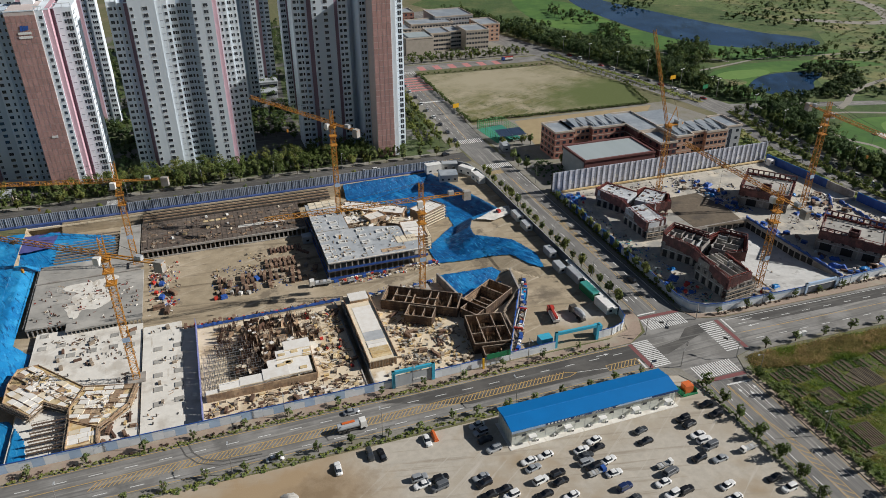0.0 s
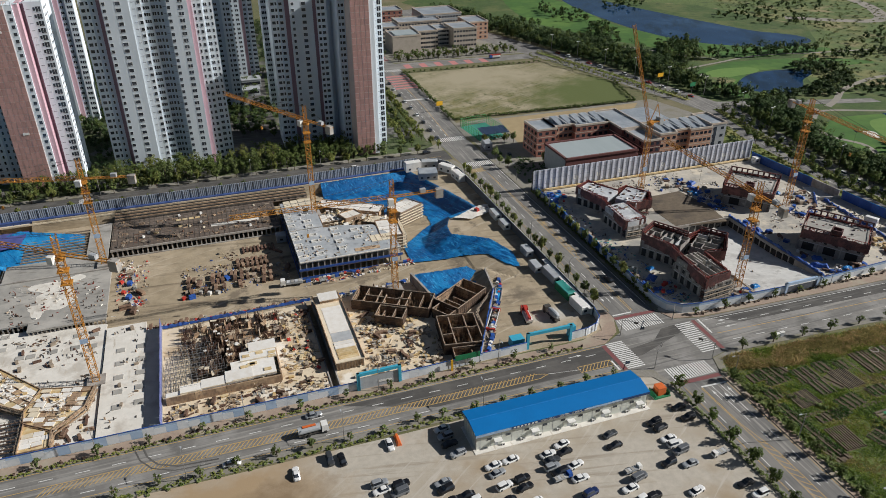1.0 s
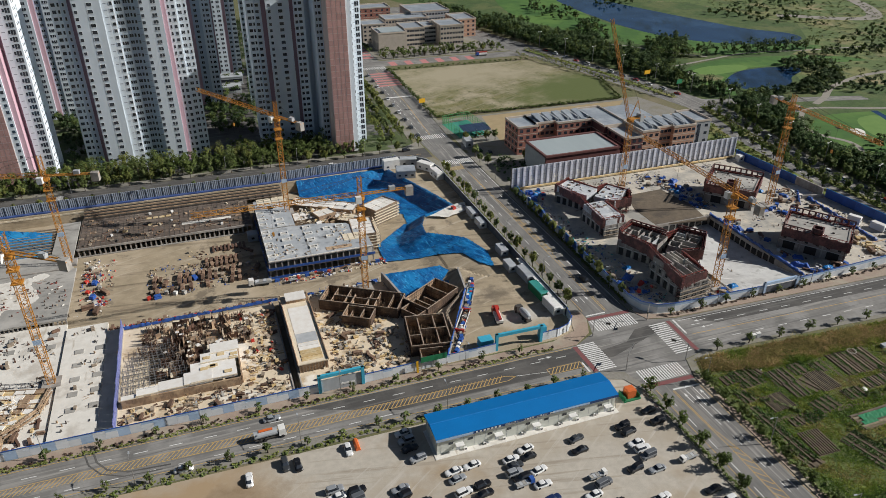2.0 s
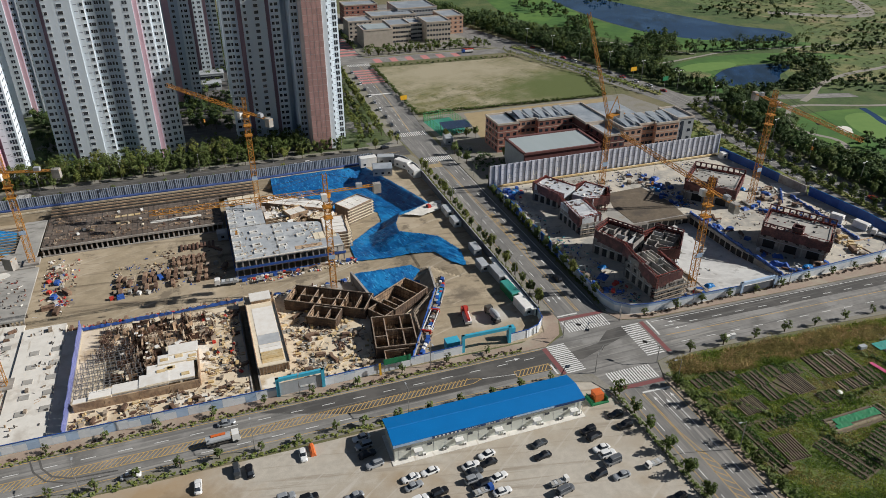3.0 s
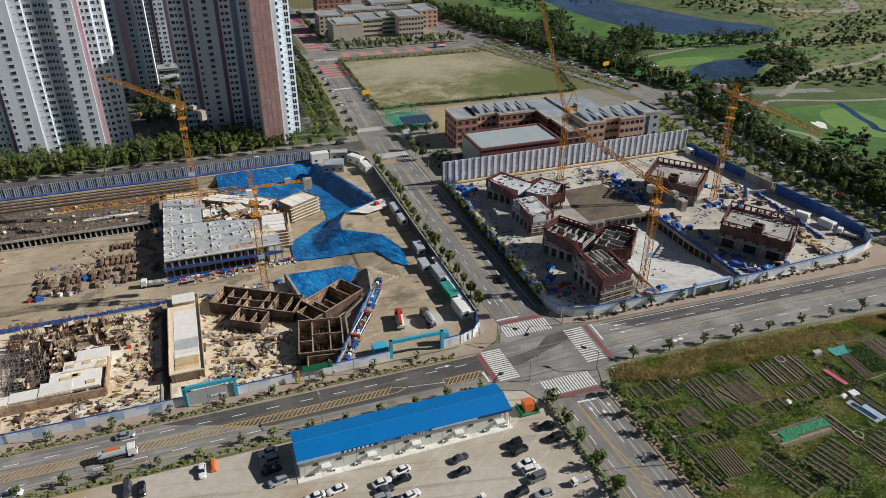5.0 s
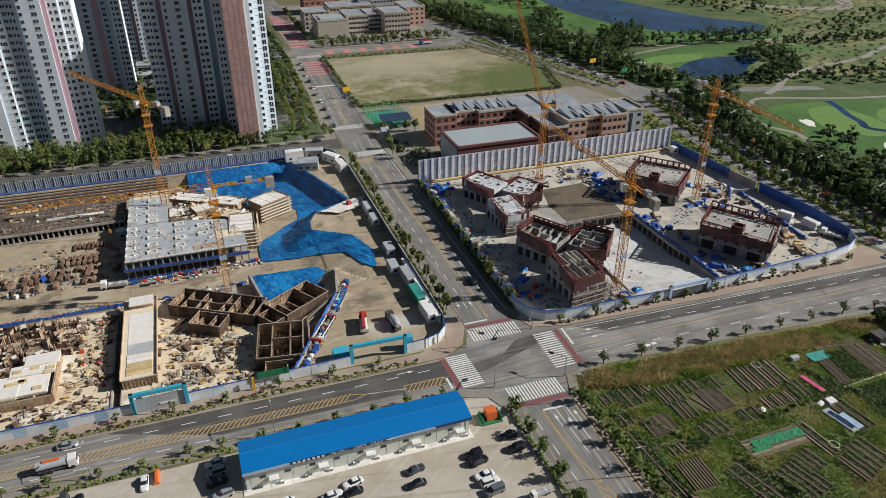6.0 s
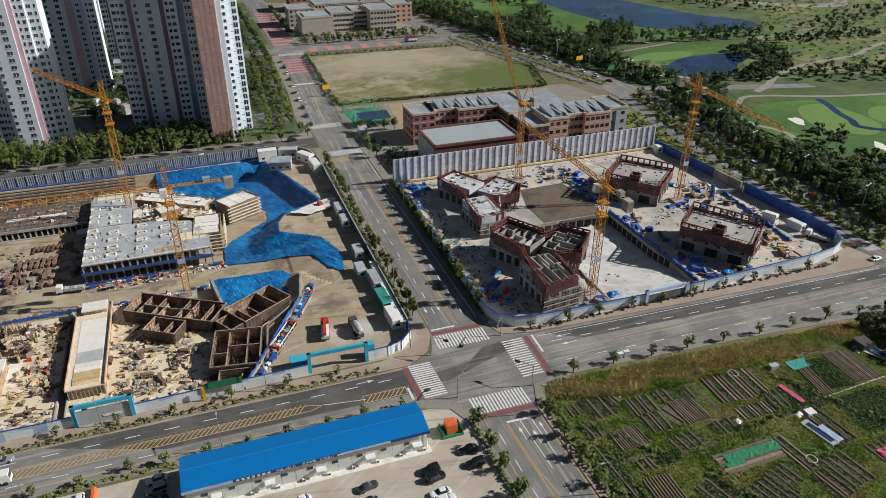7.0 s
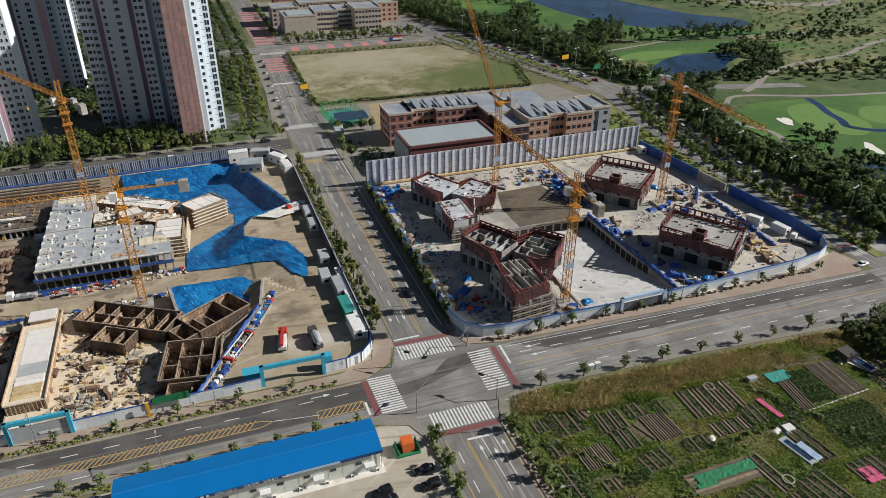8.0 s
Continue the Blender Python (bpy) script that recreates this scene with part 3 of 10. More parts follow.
def sheet(poly, step, height, lift=0.0, ruffle=0.0, scale=0.3):
    """A sheet over the grid cells whose middles lie in a polygon, draped at height(x, y)."""
    xs, ys = [p[0] for p in poly], [p[1] for p in poly]
    nx, ny = int((max(xs) - min(xs)) / step) + 1, int((max(ys) - min(ys)) / step) + 1
    g, index = Geo(), {}

    def corner(i, j):
        if (i, j) not in index:
            x, y = min(xs) + i * step, min(ys) + j * step
            if not inside(x, y, poly):
                x, y = nearest(x, y, poly)
            z = height(x, y) + lift
            if ruffle:
                z += ruffle * noise.noise((x * scale, y * scale, 3.1)) + 0.8 * ruffle * noise.noise(((x + y) * scale * 2.4, (x - y) * scale * 0.35, 7.7))
            index[i, j] = len(g.v)
            g.v.append((x, y, z))
        return index[i, j]

    for i in range(nx):
        for j in range(ny):
            if inside(min(xs) + (i + 0.5) * step, min(ys) + (j + 0.5) * step, poly):
                g.f.append((corner(i, j), corner(i + 1, j), corner(i + 1, j + 1), corner(i, j + 1)))
                g.m.append(0)
    return g


def site_ground():
    x0, x1, y0, y1 = SITE_W
    g = sheet([(x0, y0), (x1, y0), (x1, y1), (x0, y1)], 1.0, lambda x, y: 0.0 if x in (x0, x1) or y in (y0, y1) else site_height(x, y) + 0.12 * noise.noise((x * 0.2, y * 0.2, 0)))
    solid("site_ground", g, M_DIRT, "dug-out brown earth of a building site with banks and a ramp", "ground", kind="structure")


site_ground()


def plaza_height(x, y):
    return lerp(-0.2, -3.7, (y - 163) / 26)


def plaza_ground():
    x0, x1, y0, y1 = PLAZA
    g = sheet([(x0, y0), (x1, y0), (x1, y1), (x0, y1)], 1.0, lambda x, y: plaza_height(x, y))
    for (ax, ay), (bx, by) in (((x0, y0), (x0, y1)), ((x1, y0), (x1, y1)), ((x0, y1), (x1, y1))):
        g.wall((ax, ay), (bx, by), 0.5, -4.2, 0.25, 1)
    plaza = solid("sunken_plaza", g, [M_PLAZA, M_CONC_WALL], "sunken pale concrete slab with retaining walls", "ground", kind="structure")
    # solid dark panels on the wall; the openings' shade is only their colour
    bay = Geo().box(-1.25, 1.25, -0.08, 0.08, 0, 2.6).mesh("wall_opening", M_HOLE_SHADE)
    for k in range(12):
        y = y1 - 2.2 - k * 3.2
        part("wall_opening", bay, None, plaza, at=(x1 - 0.26, y, plaza_height(0, y) + 0.1), turn=math.pi / 2)
    for k in range(9):
        part("wall_opening", bay, None, plaza, at=(x0 + 2.4 + k * 3.3, y1 - 0.26, -3.6))
    x0, x1, y0, y1 = PIT_E
    g = Geo().box(x0, x1, y0, y1, -4.4, -4.0)
    for (ax, ay), (bx, by) in (((x0, y0), (x0, y1)), ((x1, y0), (x1, y1)), ((x0, y1), (x1, y1)), ((x0, y0), (x1, y0))):
        g.wall((ax, ay), (bx, by), 0.4, -4.0, 0.3, 1)
    solid("shored_pit", g, [M_MUD_SHADE, M_FORM], "shored dark pit beside the hoarding", "pit", kind="structure")


plaza_ground()
flat("site_yard", [(147.5, 161), (187, 161), (187, 218), (218, 218), (218, 161), (262, 161.5), (279, 166), (282, 177), (279, 216), (273, 270), (148, 270)],
     0.012, M_YARD, "dusty pale hard standing of the eastern site")
flat("mud_deck", [(191.4, 218.5), (215, 215.5), (217.5, 231), (214.2, 248.4), (195.5, 247.6), (191.4, 234)], 0.09, M_MUD_SHADE, "dark damp earth over a basement roof", thick=0.5)
flat("lot", [(-120, 139), (-60, 141.5), (0, 139.5), (45, 139), (64, 139), (118, 139), (128, 138), (128.5, 40), (-120, 40)], 0.008, M_LOT, "pale trodden gravel car park")
flat("garden_ground", [(148, 138), (262, 130), (420, 121), (420, 20), (147.5, 20)], 0.01, M_WEEDS, "weedy allotment ground")
flat("reed_bank", [(150, 138.6), (180, 136.8), (262, 132.6), (300, 130), (300, 122), (262, 125), (205, 128), (180, 127), (165, 129), (150, 133)], 0.02, M_DRYGRASS, "dry reed bank beside the road")
# dark asphalt colour here stands in for the tower shadow on the court
flat("estate_court", [(22, 358), (50, 360), (50, 450), (58, 540), (16, 540), (20, 450)], 0.02, M_ASPHALT_NEW, "court between the towers, coloured dark for their shadow")
flat("apartment_ground", [(-300, 335), (123, 335), (127, 352), (133, 480), (133, 700), (-300, 700)], 0.01, M_ESTATE, "planted ground round the apartment towers")
flat("field", [(149, 487), (262, 483), (283, 420), (272, 377), (146.5, 381)], 0.014, M_FIELD, "patchy dry grass field")
flat("school_ground", [(148, 272), (283, 272), (296, 330), (284, 376), (148, 374)], 0.01, M_PAVING_GREY, "paved school yard")
flat("school_lawn", [(272, 274), (283, 274), (295, 325), (282, 340), (272, 310)], 0.022, M_GRASS, "school lawn")
flat("sand_yard", [(170, 330), (240, 338), (272, 372), (176, 372)], 0.024, M_YARD_SAND, "ochre sand sports yard")
flat("far_yard", [(152.6, 518), (258, 515), (226, 680), (151.2, 690)], 0.01, M_PAVING_GREY, "paved grounds of the far school")

# golf course
def curved(pts, closed=True, steps=5):
    """A smooth line through the given places."""
    n = len(pts)
    at = (lambda i: Vector(pts[i % n])) if closed else (lambda i: Vector(pts[max(0, min(n - 1, i))]))
    out = []
    for i in range(n if closed else n - 1):
        a, b, c, d = at(i - 1), at(i), at(i + 1), at(i + 2)
        for k in range(steps):
            u = k / steps
            q = b * 2 + (c - a) * u + (a * 2 - b * 5 + c * 4 - d) * u * u + (b * 3 - a - c * 3 + d) * u ** 3
            out.append((q.x / 2, q.y / 2))
    return out if closed else out + [tuple(pts[-1])]


flat("golf_rough", [(306, 150), (900, 60), (1400, 900), (700, 1300), (230, 760), (262, 640), (300, 470), (322, 350)], 0.01, M_ROUGH, "rough grass of the golf course")
flat("heath", [(395, 345), (520, 330), (900, 240), (1300, 700), (800, 1000), (520, 640), (548, 520), (500, 455), (440, 420)], 0.02, M_HEATH, "pale dry heath beyond the ponds")
flat("heath_far", rounded(560, 780, 130, 170, seed=6, deg=30), 0.03, M_HEATH, "pale dry heath")
flat("fairway_1", curved([(318, 640), (330, 580), (352, 525), (400, 452), (470, 440), (500, 450), (420, 500), (385, 590), (398, 700), (350, 760)]), 0.04, M_FAIRWAY, "mown golf fairway")
flat("fairway_2", curved([(340, 372), (352, 418), (400, 436), (470, 424), (500, 400), (455, 402), (392, 408), (356, 374), (348, 355)]), 0.045, M_FAIRWAY, "mown golf fairway")
flat("fairway_3", curved([(336, 285), (366, 306), (410, 302), (480, 292), (520, 250), (440, 225), (385, 225), (352, 236), (338, 260)]), 0.045, M_FAIRWAY, "mown golf fairway")
flat("fairway_4", curved([(322, 250), (338, 262), (334, 285), (322, 276)]), 0.045, M_FAIRWAY, "mown golf fairway")
flat("tee_ground", rounded(375, 412, 26, 10, seed=11, deg=10), 0.06, M_GREEN, "pale mown green")
flat("putting_green_1", rounded(386, 274, 16, 26, seed=3, deg=-15), 0.06, M_GREEN, "pale mown green")
flat("putting_green_2", rounded(424, 266, 20, 16, seed=5), 0.06, M_GREEN, "pale mown green")
flat("tee_patch", rounded(352, 398, 14, 9, seed=9), 0.062, M_HEATH, "pale worn tee")
flat("pond_far", curved([(396, 700), (390, 600), (399, 530), (425, 486), (470, 464), (505, 470), (512, 492), (490, 520), (478, 555), (462, 610), (440, 700), (425, 780)]),
     0.05, M_WATER, "still blue pond", "water")
flat("pond_near", curved([(357, 378), (372, 356), (398, 366), (412, 380), (438, 396), (420, 405), (392, 405), (370, 394)]), 0.055, M_WATER, "still blue pond", "water")
flat("pond_low", curved([(336, 218), (348, 228), (362, 216), (372, 205), (352, 196), (340, 204)]), 0.062, M_WATER, "still pond among trees", "water")
flat("bunker_1", rounded(364, 278, 2.6, 7, seed=8, wobble=0.5, deg=-20), 0.07, M_SAND, "white sand bunker")
flat("bunker_2", rounded(374, 236, 2.6, 7, seed=12, wobble=0.5, deg=-30), 0.07, M_SAND, "white sand bunker")
flat("bunker_3", rounded(352, 412, 2, 4, seed=13, wobble=0.5), 0.07, M_SAND, "white sand bunker")


def strip_line(name, pts, width, z, material, label, category="path"):
    """A band of even width along a line."""
    left, right = [], []
    for i, p in enumerate(pts):
        a, b = Vector(pts[max(0, i - 1)]), Vector(pts[min(len(pts) - 1, i + 1)])
        n = (b - a).normalized()
        left.append((p[0] - n.y * width / 2, p[1] + n.x * width / 2, z))
        right.append((p[0] + n.y * width / 2, p[1] - n.x * width / 2, z))
    g = Geo()
    for i in range(len(pts) - 1):
        g.face([right[i], right[i + 1], left[i + 1], left[i]])
    return solid(name, g, material, label, category, kind="structure")


strip_line("stream", curved([(403, 304), (399, 292), (394, 281), (391, 270), (387, 262), (394, 254), (404, 250), (413, 244), (424, 243)], False), 4.2, 0.062, M_WATER, "narrow winding stream", "water")
strip_line("cart_path", curved([(326, 244), (334, 249), (343, 257), (346, 268), (340, 281), (342, 296), (356, 312), (372, 320), (412, 306), (452, 298), (540, 282)], False), 3.0, 0.075, M_PATH, "pale golf cart path")
strip_line("cart_path", curved([(380, 326), (396, 335), (420, 352), (459, 366), (500, 372), (565, 397), (700, 410)], False), 4.2, 0.07, M_PATH, "pale golf cart path")
strip_line("cart_path", curved([(330, 440), (352, 432), (384, 438), (430, 446), (480, 438), (560, 430)], False), 2.6, 0.07, M_PATH, "pale golf cart path")
strip_line("cart_path", curved([(330, 520), (352, 500), (372, 470), (392, 446)], False), 2.4, 0.075, M_PATH, "pale golf cart path")
strip_line("cart_path", curved([(560, 560), (620, 520), (660, 540), (700, 620), (660, 700)], False), 14, 0.05, M_PATH, "pale bare track")

# ---- roads ----
Z_ROAD, Z_MARK = 0.03, 0.045


def road(name, poly, material, label, z=Z_ROAD):
    return flat(name, poly, z, material, label, "road")


road_main = road("road_main_west", [(-500, 159), (120, 156), (120, 142.6), (-500, 146)], M_ASPHALT, "worn grey two-way road with parking lane")
road("road_resurfaced", [(34, 155.4), (119, 155.2), (119, 145.6), (60, 146.0)], M_ASPHALT_NEW, "newly laid dark asphalt lanes", Z_ROAD + 0.006)
road_east = road("road_main_east", [(145, 159), (208, 157), (280, 155), (500, 149), (500, 124), (248, 136), (208, 138.8), (145, 141.3)], M_ASPHALT, "worn grey road past the allotments")
road("road_patch", [(160, 157.6), (282, 153.4), (282, 148.2), (170, 152)], M_ASPHALT_NEW, "newer dark asphalt lanes", Z_ROAD + 0.006)
crossing = road("crossing", [(120, 156), (128, 160), (130.5, 168), (146, 168), (149, 161), (158, 158.7), (158, 141.3), (148, 139), (145, 131), (130, 131), (127, 140), (120, 142.6)], M_ASPHALT, "grey asphalt street crossing", Z_ROAD + 0.003)
road("repair_strip", [(123, 148), (128, 147.2), (150, 154.6), (150, 158), (142, 157.5), (136, 152.6), (124, 151)], M_ASPHALT_NEW, "dark repair band over the crossing", Z_ROAD + 0.009)
road_cross = road("road_cross", [(130.5, 168), (130.5, 312), (128.5, 350), (133, 410), (136, 490), (134, 720), (151, 720), (152.5, 490), (149.5, 410), (146, 350), (146, 168)], M_ASPHALT_NS, "grey cross street with a hatched median")
road_south = road("road_south", [(130, 131), (145, 131), (145, 20), (131.5, 20)], M_ASPHALT_NS, "grey side street with turning lanes")
road_north = road("road_north", [(-500, 331), (128.5, 334), (128.5, 321), (-500, 316.8)], M_ASPHALT_NEW, "grey street behind the site", Z_ROAD - 0.006)
road_avenue = road("road_avenue", [(285, 60), (285, 160), (284, 215), (292, 300), (301, 345), (280, 440), (258, 515), (225, 640), (205, 720), (232, 720), (250, 640), (282, 520), (303, 440), (322, 350), (305, 245), (304, 170), (304, 60)], M_ASPHALT_NS, "wide avenue beside the golf course", Z_ROAD - 0.003)
road("road_link", [(146, 326), (149, 334), (152, 330), (152, 322)], M_ASPHALT, "short side entry")
road_far = road("road_far", [(60, 520), (258, 512), (262, 497), (60, 502)], M_ASPHALT, "far cross street", Z_ROAD + 0.006)
road("road_golf_link", [(316, 346), (340, 341), (420, 322), (420, 330), (345, 350), (318, 358)], M_ASPHALT, "access road to the golf course", Z_ROAD)


def pavement(name, poly, material, label):
    return flat(name, poly, 0.16, material, label, "pavement", thick=0.3)


pavement("pavement_main_north", [(-500, 162.5), (60, 160.4), (114, 160.2), (123, 163), (126, 172), (130.3, 172), (130.2, 167.5), (127, 160.6), (120, 156.2), (-500, 159.2)], M_PAVING, "pink paved footway with shrub strip")
pavement("pavement_main_south", [(-500, 145.8), (120, 142.4), (127, 139.8), (129.8, 131), (127.6, 131), (125, 137), (118, 139.6), (-500, 141.8)], M_PAVING_GREY, "weedy grey footway")
pavement("pavement_cross_west", [(130.3, 172), (126, 172), (125.4, 318), (128, 320), (130.3, 312)], M_PAVING_GREY, "narrow footway with street trees")
pavement("pavement_cross_east", [(146.2, 168), (148.2, 168), (150, 271), (150, 320), (146.2, 320)], M_PAVING_GREY, "narrow planted footway")
pavement("pavement_east_north", [(146.2, 168), (148.5, 165.5), (153, 162.6), (160, 161.4), (200, 160.2), (262, 162.4), (282, 168), (284, 160), (280, 155.2), (208, 157.2), (158, 159), (149, 161.2)], M_PAVING, "pink paved footway below the hoarding")
pavement("pavement_east_south", [(145.2, 131), (148, 138.6), (158, 141.1), (208, 138.6), (248, 135.8), (284, 134), (284, 132.6), (248, 134.2), (208, 137), (160, 139.2), (150, 136.6), (147.6, 131)], M_PAVING_GREY, "narrow grey footway")
pavement("pavement_south_west", [(129.8, 131), (131.3, 20), (129, 20), (127.6, 131)], M_PAVING_GREY, "narrow footway beside the car park")
pavement("pavement_south_east", [(145.2, 131), (147.6, 131), (147.6, 20), (145.2, 20)], M_PAVING, "reddish footway beside the allotments")
pavement("pavement_north_far", [(-500, 335), (118, 338), (128.3, 345), (128.3, 334.2), (-500, 331.2)], M_PAVING_GREY, "footway below the apartment trees")
pavement("pavement_far_cross_west", [(128.3, 350), (132.8, 410), (135.8, 497), (130, 497), (128, 410), (124, 350)], M_PAVING_GREY, "footway with street trees")
pavement("pavement_far_cross_east", [(146.2, 350), (149.7, 410), (152.7, 490), (155, 490), (151.7, 410), (148, 350)], M_PAVING_GREY, "footway beside the field")
pavement("avenue_median", [(292, 160), (296, 160), (296.5, 230), (304, 300), (312, 345), (309, 345), (300, 302), (292.5, 232)], M_GRASS, "grassy median of the avenue")
pavement("avenue_median_far", [(304, 366), (290, 440), (268, 512), (272, 513), (294, 440), (308, 366)], M_GRASS, "grassy median of the avenue")
pavement("avenue_verge", [(284.5, 205), (291.5, 298), (296, 318), (291, 318), (275, 272), (279, 218)], M_GRASS, "green verge beside the avenue")
pavement("avenue_footway", [(304.2, 60), (304.2, 170), (305.2, 245), (322.2, 350), (325.5, 350), (308, 245), (307.4, 170), (307.4, 60)], M_PAVING_GREY, "pale avenue footway")


def stripe_mesh(w, l, material, name="stripe"):
    return Geo().box(-w / 2, w / 2, -l / 2, l / 2, -0.012, 0.0).mesh(name, material)


ZEBRA = stripe_mesh(0.46, 6.0, M_PAINT_W)
DASH = stripe_mesh(0.22, 3.4, M_PAINT_W)
DASH_Y = stripe_mesh(0.22, 3.4, M_PAINT_Y)
HATCH = stripe_mesh(0.24, 3.4, M_PAINT_Y)


def zebra(owner, a, b, n, turn):
    for i in range(n):
        t = (i + 0.5) / n
        part("crosswalk_stripe", ZEBRA, None, owner, at=(lerp(a[0], b[0], t), lerp(a[1], b[1], t), Z_MARK + 0.01), turn=turn)


zebra(crossing, (130.2, 163.3), (145.2, 163), 17, 0)
zebra(crossing, (130.2, 136), (144.8, 135.8), 17, 0)
zebra(crossing, (123.4, 142.6), (123.0, 156.2), 16, math.pi / 2)
zebra(crossing, (149.8, 141.9), (150.4, 158), 16, math.pi / 2)
zebra(road_cross, (130.6, 311), (146, 311), 16, 0)
zebra(road_cross, (128.6, 349), (145.8, 349), 16, 0)
zebra(road_north, (-46, 318.6), (-46, 331), 12, math.pi / 2)
zebra(road_far, (135.5, 497.5), (152, 497), 14, 0)
zebra(road_avenue, (286, 166), (304, 166), 16, 0)


def line(owner, name, pts, w, material, z=Z_MARK):
    g = Geo()
    for p, q in zip(pts, pts[1:]):
        dx, dy = q[0] - p[0], q[1] - p[1]
        g.obox((p[0] + q[0]) / 2, (p[1] + q[1]) / 2, math.hypot(dx, dy), w, z - 0.012, z, math.atan2(dy, dx))
    return part(name, g, material, owner)


def dashes(owner, a, b, gap, mesh=DASH):
    d = Vector(b) - Vector(a)
    n = int(d.length / gap)
    for i in range(n):
        p = Vector(a) + d * ((i + 0.5) / n)
        part("lane_dash", mesh, None, owner, at=(p.x, p.y, Z_MARK), turn=math.atan2(d.y, d.x) - math.pi / 2)


# red anti-skid bands and stop lines at the crossing
line(crossing, "red_band", [(130.4, 167.4), (146, 167.2)], 1.5, M_PAINT_R)
line(crossing, "red_band", [(119.4, 142.8), (119.1, 155.6)], 1.5, M_PAINT_R)
line(crossing, "red_band", [(130, 131.9), (145, 131.5)], 1.5, M_PAINT_R)
line(crossing, "red_band", [(154.3, 141.8), (154.8, 158)], 1.5, M_PAINT_R)
line(road_cross, "stop_line", [(130.8, 169.2), (138, 169.2)], 0.6, M_PAINT_W)
line(road_south, "stop_line", [(136, 128.4), (144.8, 128)], 0.6, M_PAINT_W)
line(road_main, "stop_line", [(117.6, 143.2), (117.5, 148)], 0.6, M_PAINT_W)
line(road_east, "stop_line", [(156.4, 150), (156.8, 158)], 0.6, M_PAINT_W)
# main road west: hatched yellow median, lane dashes, yellow kerb lines
line(road_main, "yellow_line", [(-140, 151.0), (-20, 150.6), (28, 150.3), (93, 149.7), (96, 148.7), (93, 147.6), (28, 147.4), (-20, 147.9)], 0.22, M_PAINT_Y)
for k in range(112):
    x = -42 + k * 1.2
    part("median_hatch", HATCH, None, road_main, at=(x, 149.0, Z_MARK), turn=radians(-38))
line(road_main, "yellow_line", [(106, 146), (117, 146), (117, 148.6), (106, 148.6), (106, 146)], 0.22, M_PAINT_Y)
for k in range(8):
    part("median_hatch", HATCH, None, road_main, at=(107.4 + k * 1.2, 147.3, Z_MARK + 0.004), turn=radians(-38))
dashes(road_main, (-140, 153.4), (117, 152.4), 8.5)
dashes(road_main, (97, 148.6), (105.6, 147.4), 1.5)
dashes(road_main, (-140, 146.2), (60, 145.2), 8.5)
line(road_main, "yellow_line", [(-140, 156.7), (118, 155.4)], 0.2, M_PAINT_Y)
line(road_main, "yellow_line", [(-140, 144.6), (118, 143.2)], 0.2, M_PAINT_Y)
# main road east
line(road_east, "yellow_line", [(158, 149.2), (208, 147.4), (280, 145), (420, 140)], 0.22, M_PAINT_Y)
dashes(road_east, (158, 153.6), (300, 149.2), 8.5)
dashes(road_east, (158, 145), (300, 140), 8.5)
line(road_east, "white_line", [(158, 156.9), (208, 155.4), (280, 153.4)], 0.18, M_PAINT_W)
# cross street
line(road_cross, "yellow_line", [(139.0, 170), (139.6, 210), (140.8, 214), (139.6, 246), (138.2, 308)], 0.22, M_PAINT_Y)
line(road_cross, "yellow_line", [(138.4, 170), (138.4, 308)], 0.22, M_PAINT_Y)
for k in range(30):
    part("median_hatch", HATCH, None, road_cross, at=(139.7, 213 + k * 1.2, Z_MARK + 0.004), turn=radians(60))
for a, b in (((134.6, 174), (134.4, 306)), ((142.4, 172), (142.2, 306)), ((136.5, 352), (142.5, 480)), ((132.5, 352), (138.5, 480))):
    dashes(road_cross, a, b, 8.5)
line(road_cross, "yellow_line", [(137.4, 352), (141.4, 410), (144.2, 494)], 0.3, M_PAINT_Y)
line(road_cross, "yellow_line", [(131, 172), (131, 306)], 0.2, M_PAINT_Y)
line(road_cross, "white_line", [(145.5, 172), (145.5, 306)], 0.2, M_PAINT_W)
line(road_cross, "speed_table", [(130.8, 303), (138, 303)], 4.5, M_YARD_SAND)
line(road_cross, "speed_table", [(134.4, 425), (150, 425)], 2.0, M_PAINT_W)
for k, y in enumerate((452, 458, 464, 470, 476, 482)):
    line(road_cross, "red_band", [(135.4 + k * 0.15, y), (151 + k * 0.1, y)], 3.0, M_PAINT_PINK)
for k in range(14):
    line(road_cross, "red_band", [(136.2, 528 + k * 9), (151, 528 + k * 9)], 4.5, M_PAINT_PINK)
for k in range(6):
    line(road_far, "red_band", [(160 + k * 12, 500 - k * 0.3), (160 + k * 12, 511 - k * 0.4)], 5, M_PAINT_PINK)
# south street: turning lanes and a hatched median
line(road_south, "yellow_line", [(135.6, 128), (136.0, 112), (136.4, 105), (135.6, 70)], 0.22, M_PAINT_Y)
line(road_south, "yellow_line", [(136.0, 128), (136.4, 112), (138.6, 100), (138.6, 70)], 0.22, M_PAINT_Y)
for k in range(14):
    part("median_hatch", HATCH, None, road_south, at=(137.2, 104 - k * 2.4, Z_MARK), turn=radians(40))
line(road_south, "white_line", [(139.2, 128), (139.6, 112)], 0.2, M_PAINT_W)
line(road_south, "white_line", [(142.0, 128), (142.2, 112)], 0.2, M_PAINT_W)
dashes(road_south, (139.7, 110), (141, 60), 8)
dashes(road_south, (142.2, 110), (143, 60), 8)
dashes(road_south, (132.8, 128), (133.2, 60), 8)
line(road_south, "yellow_line", [(144.6, 130), (144.6, 50)], 0.2, M_PAINT_Y)
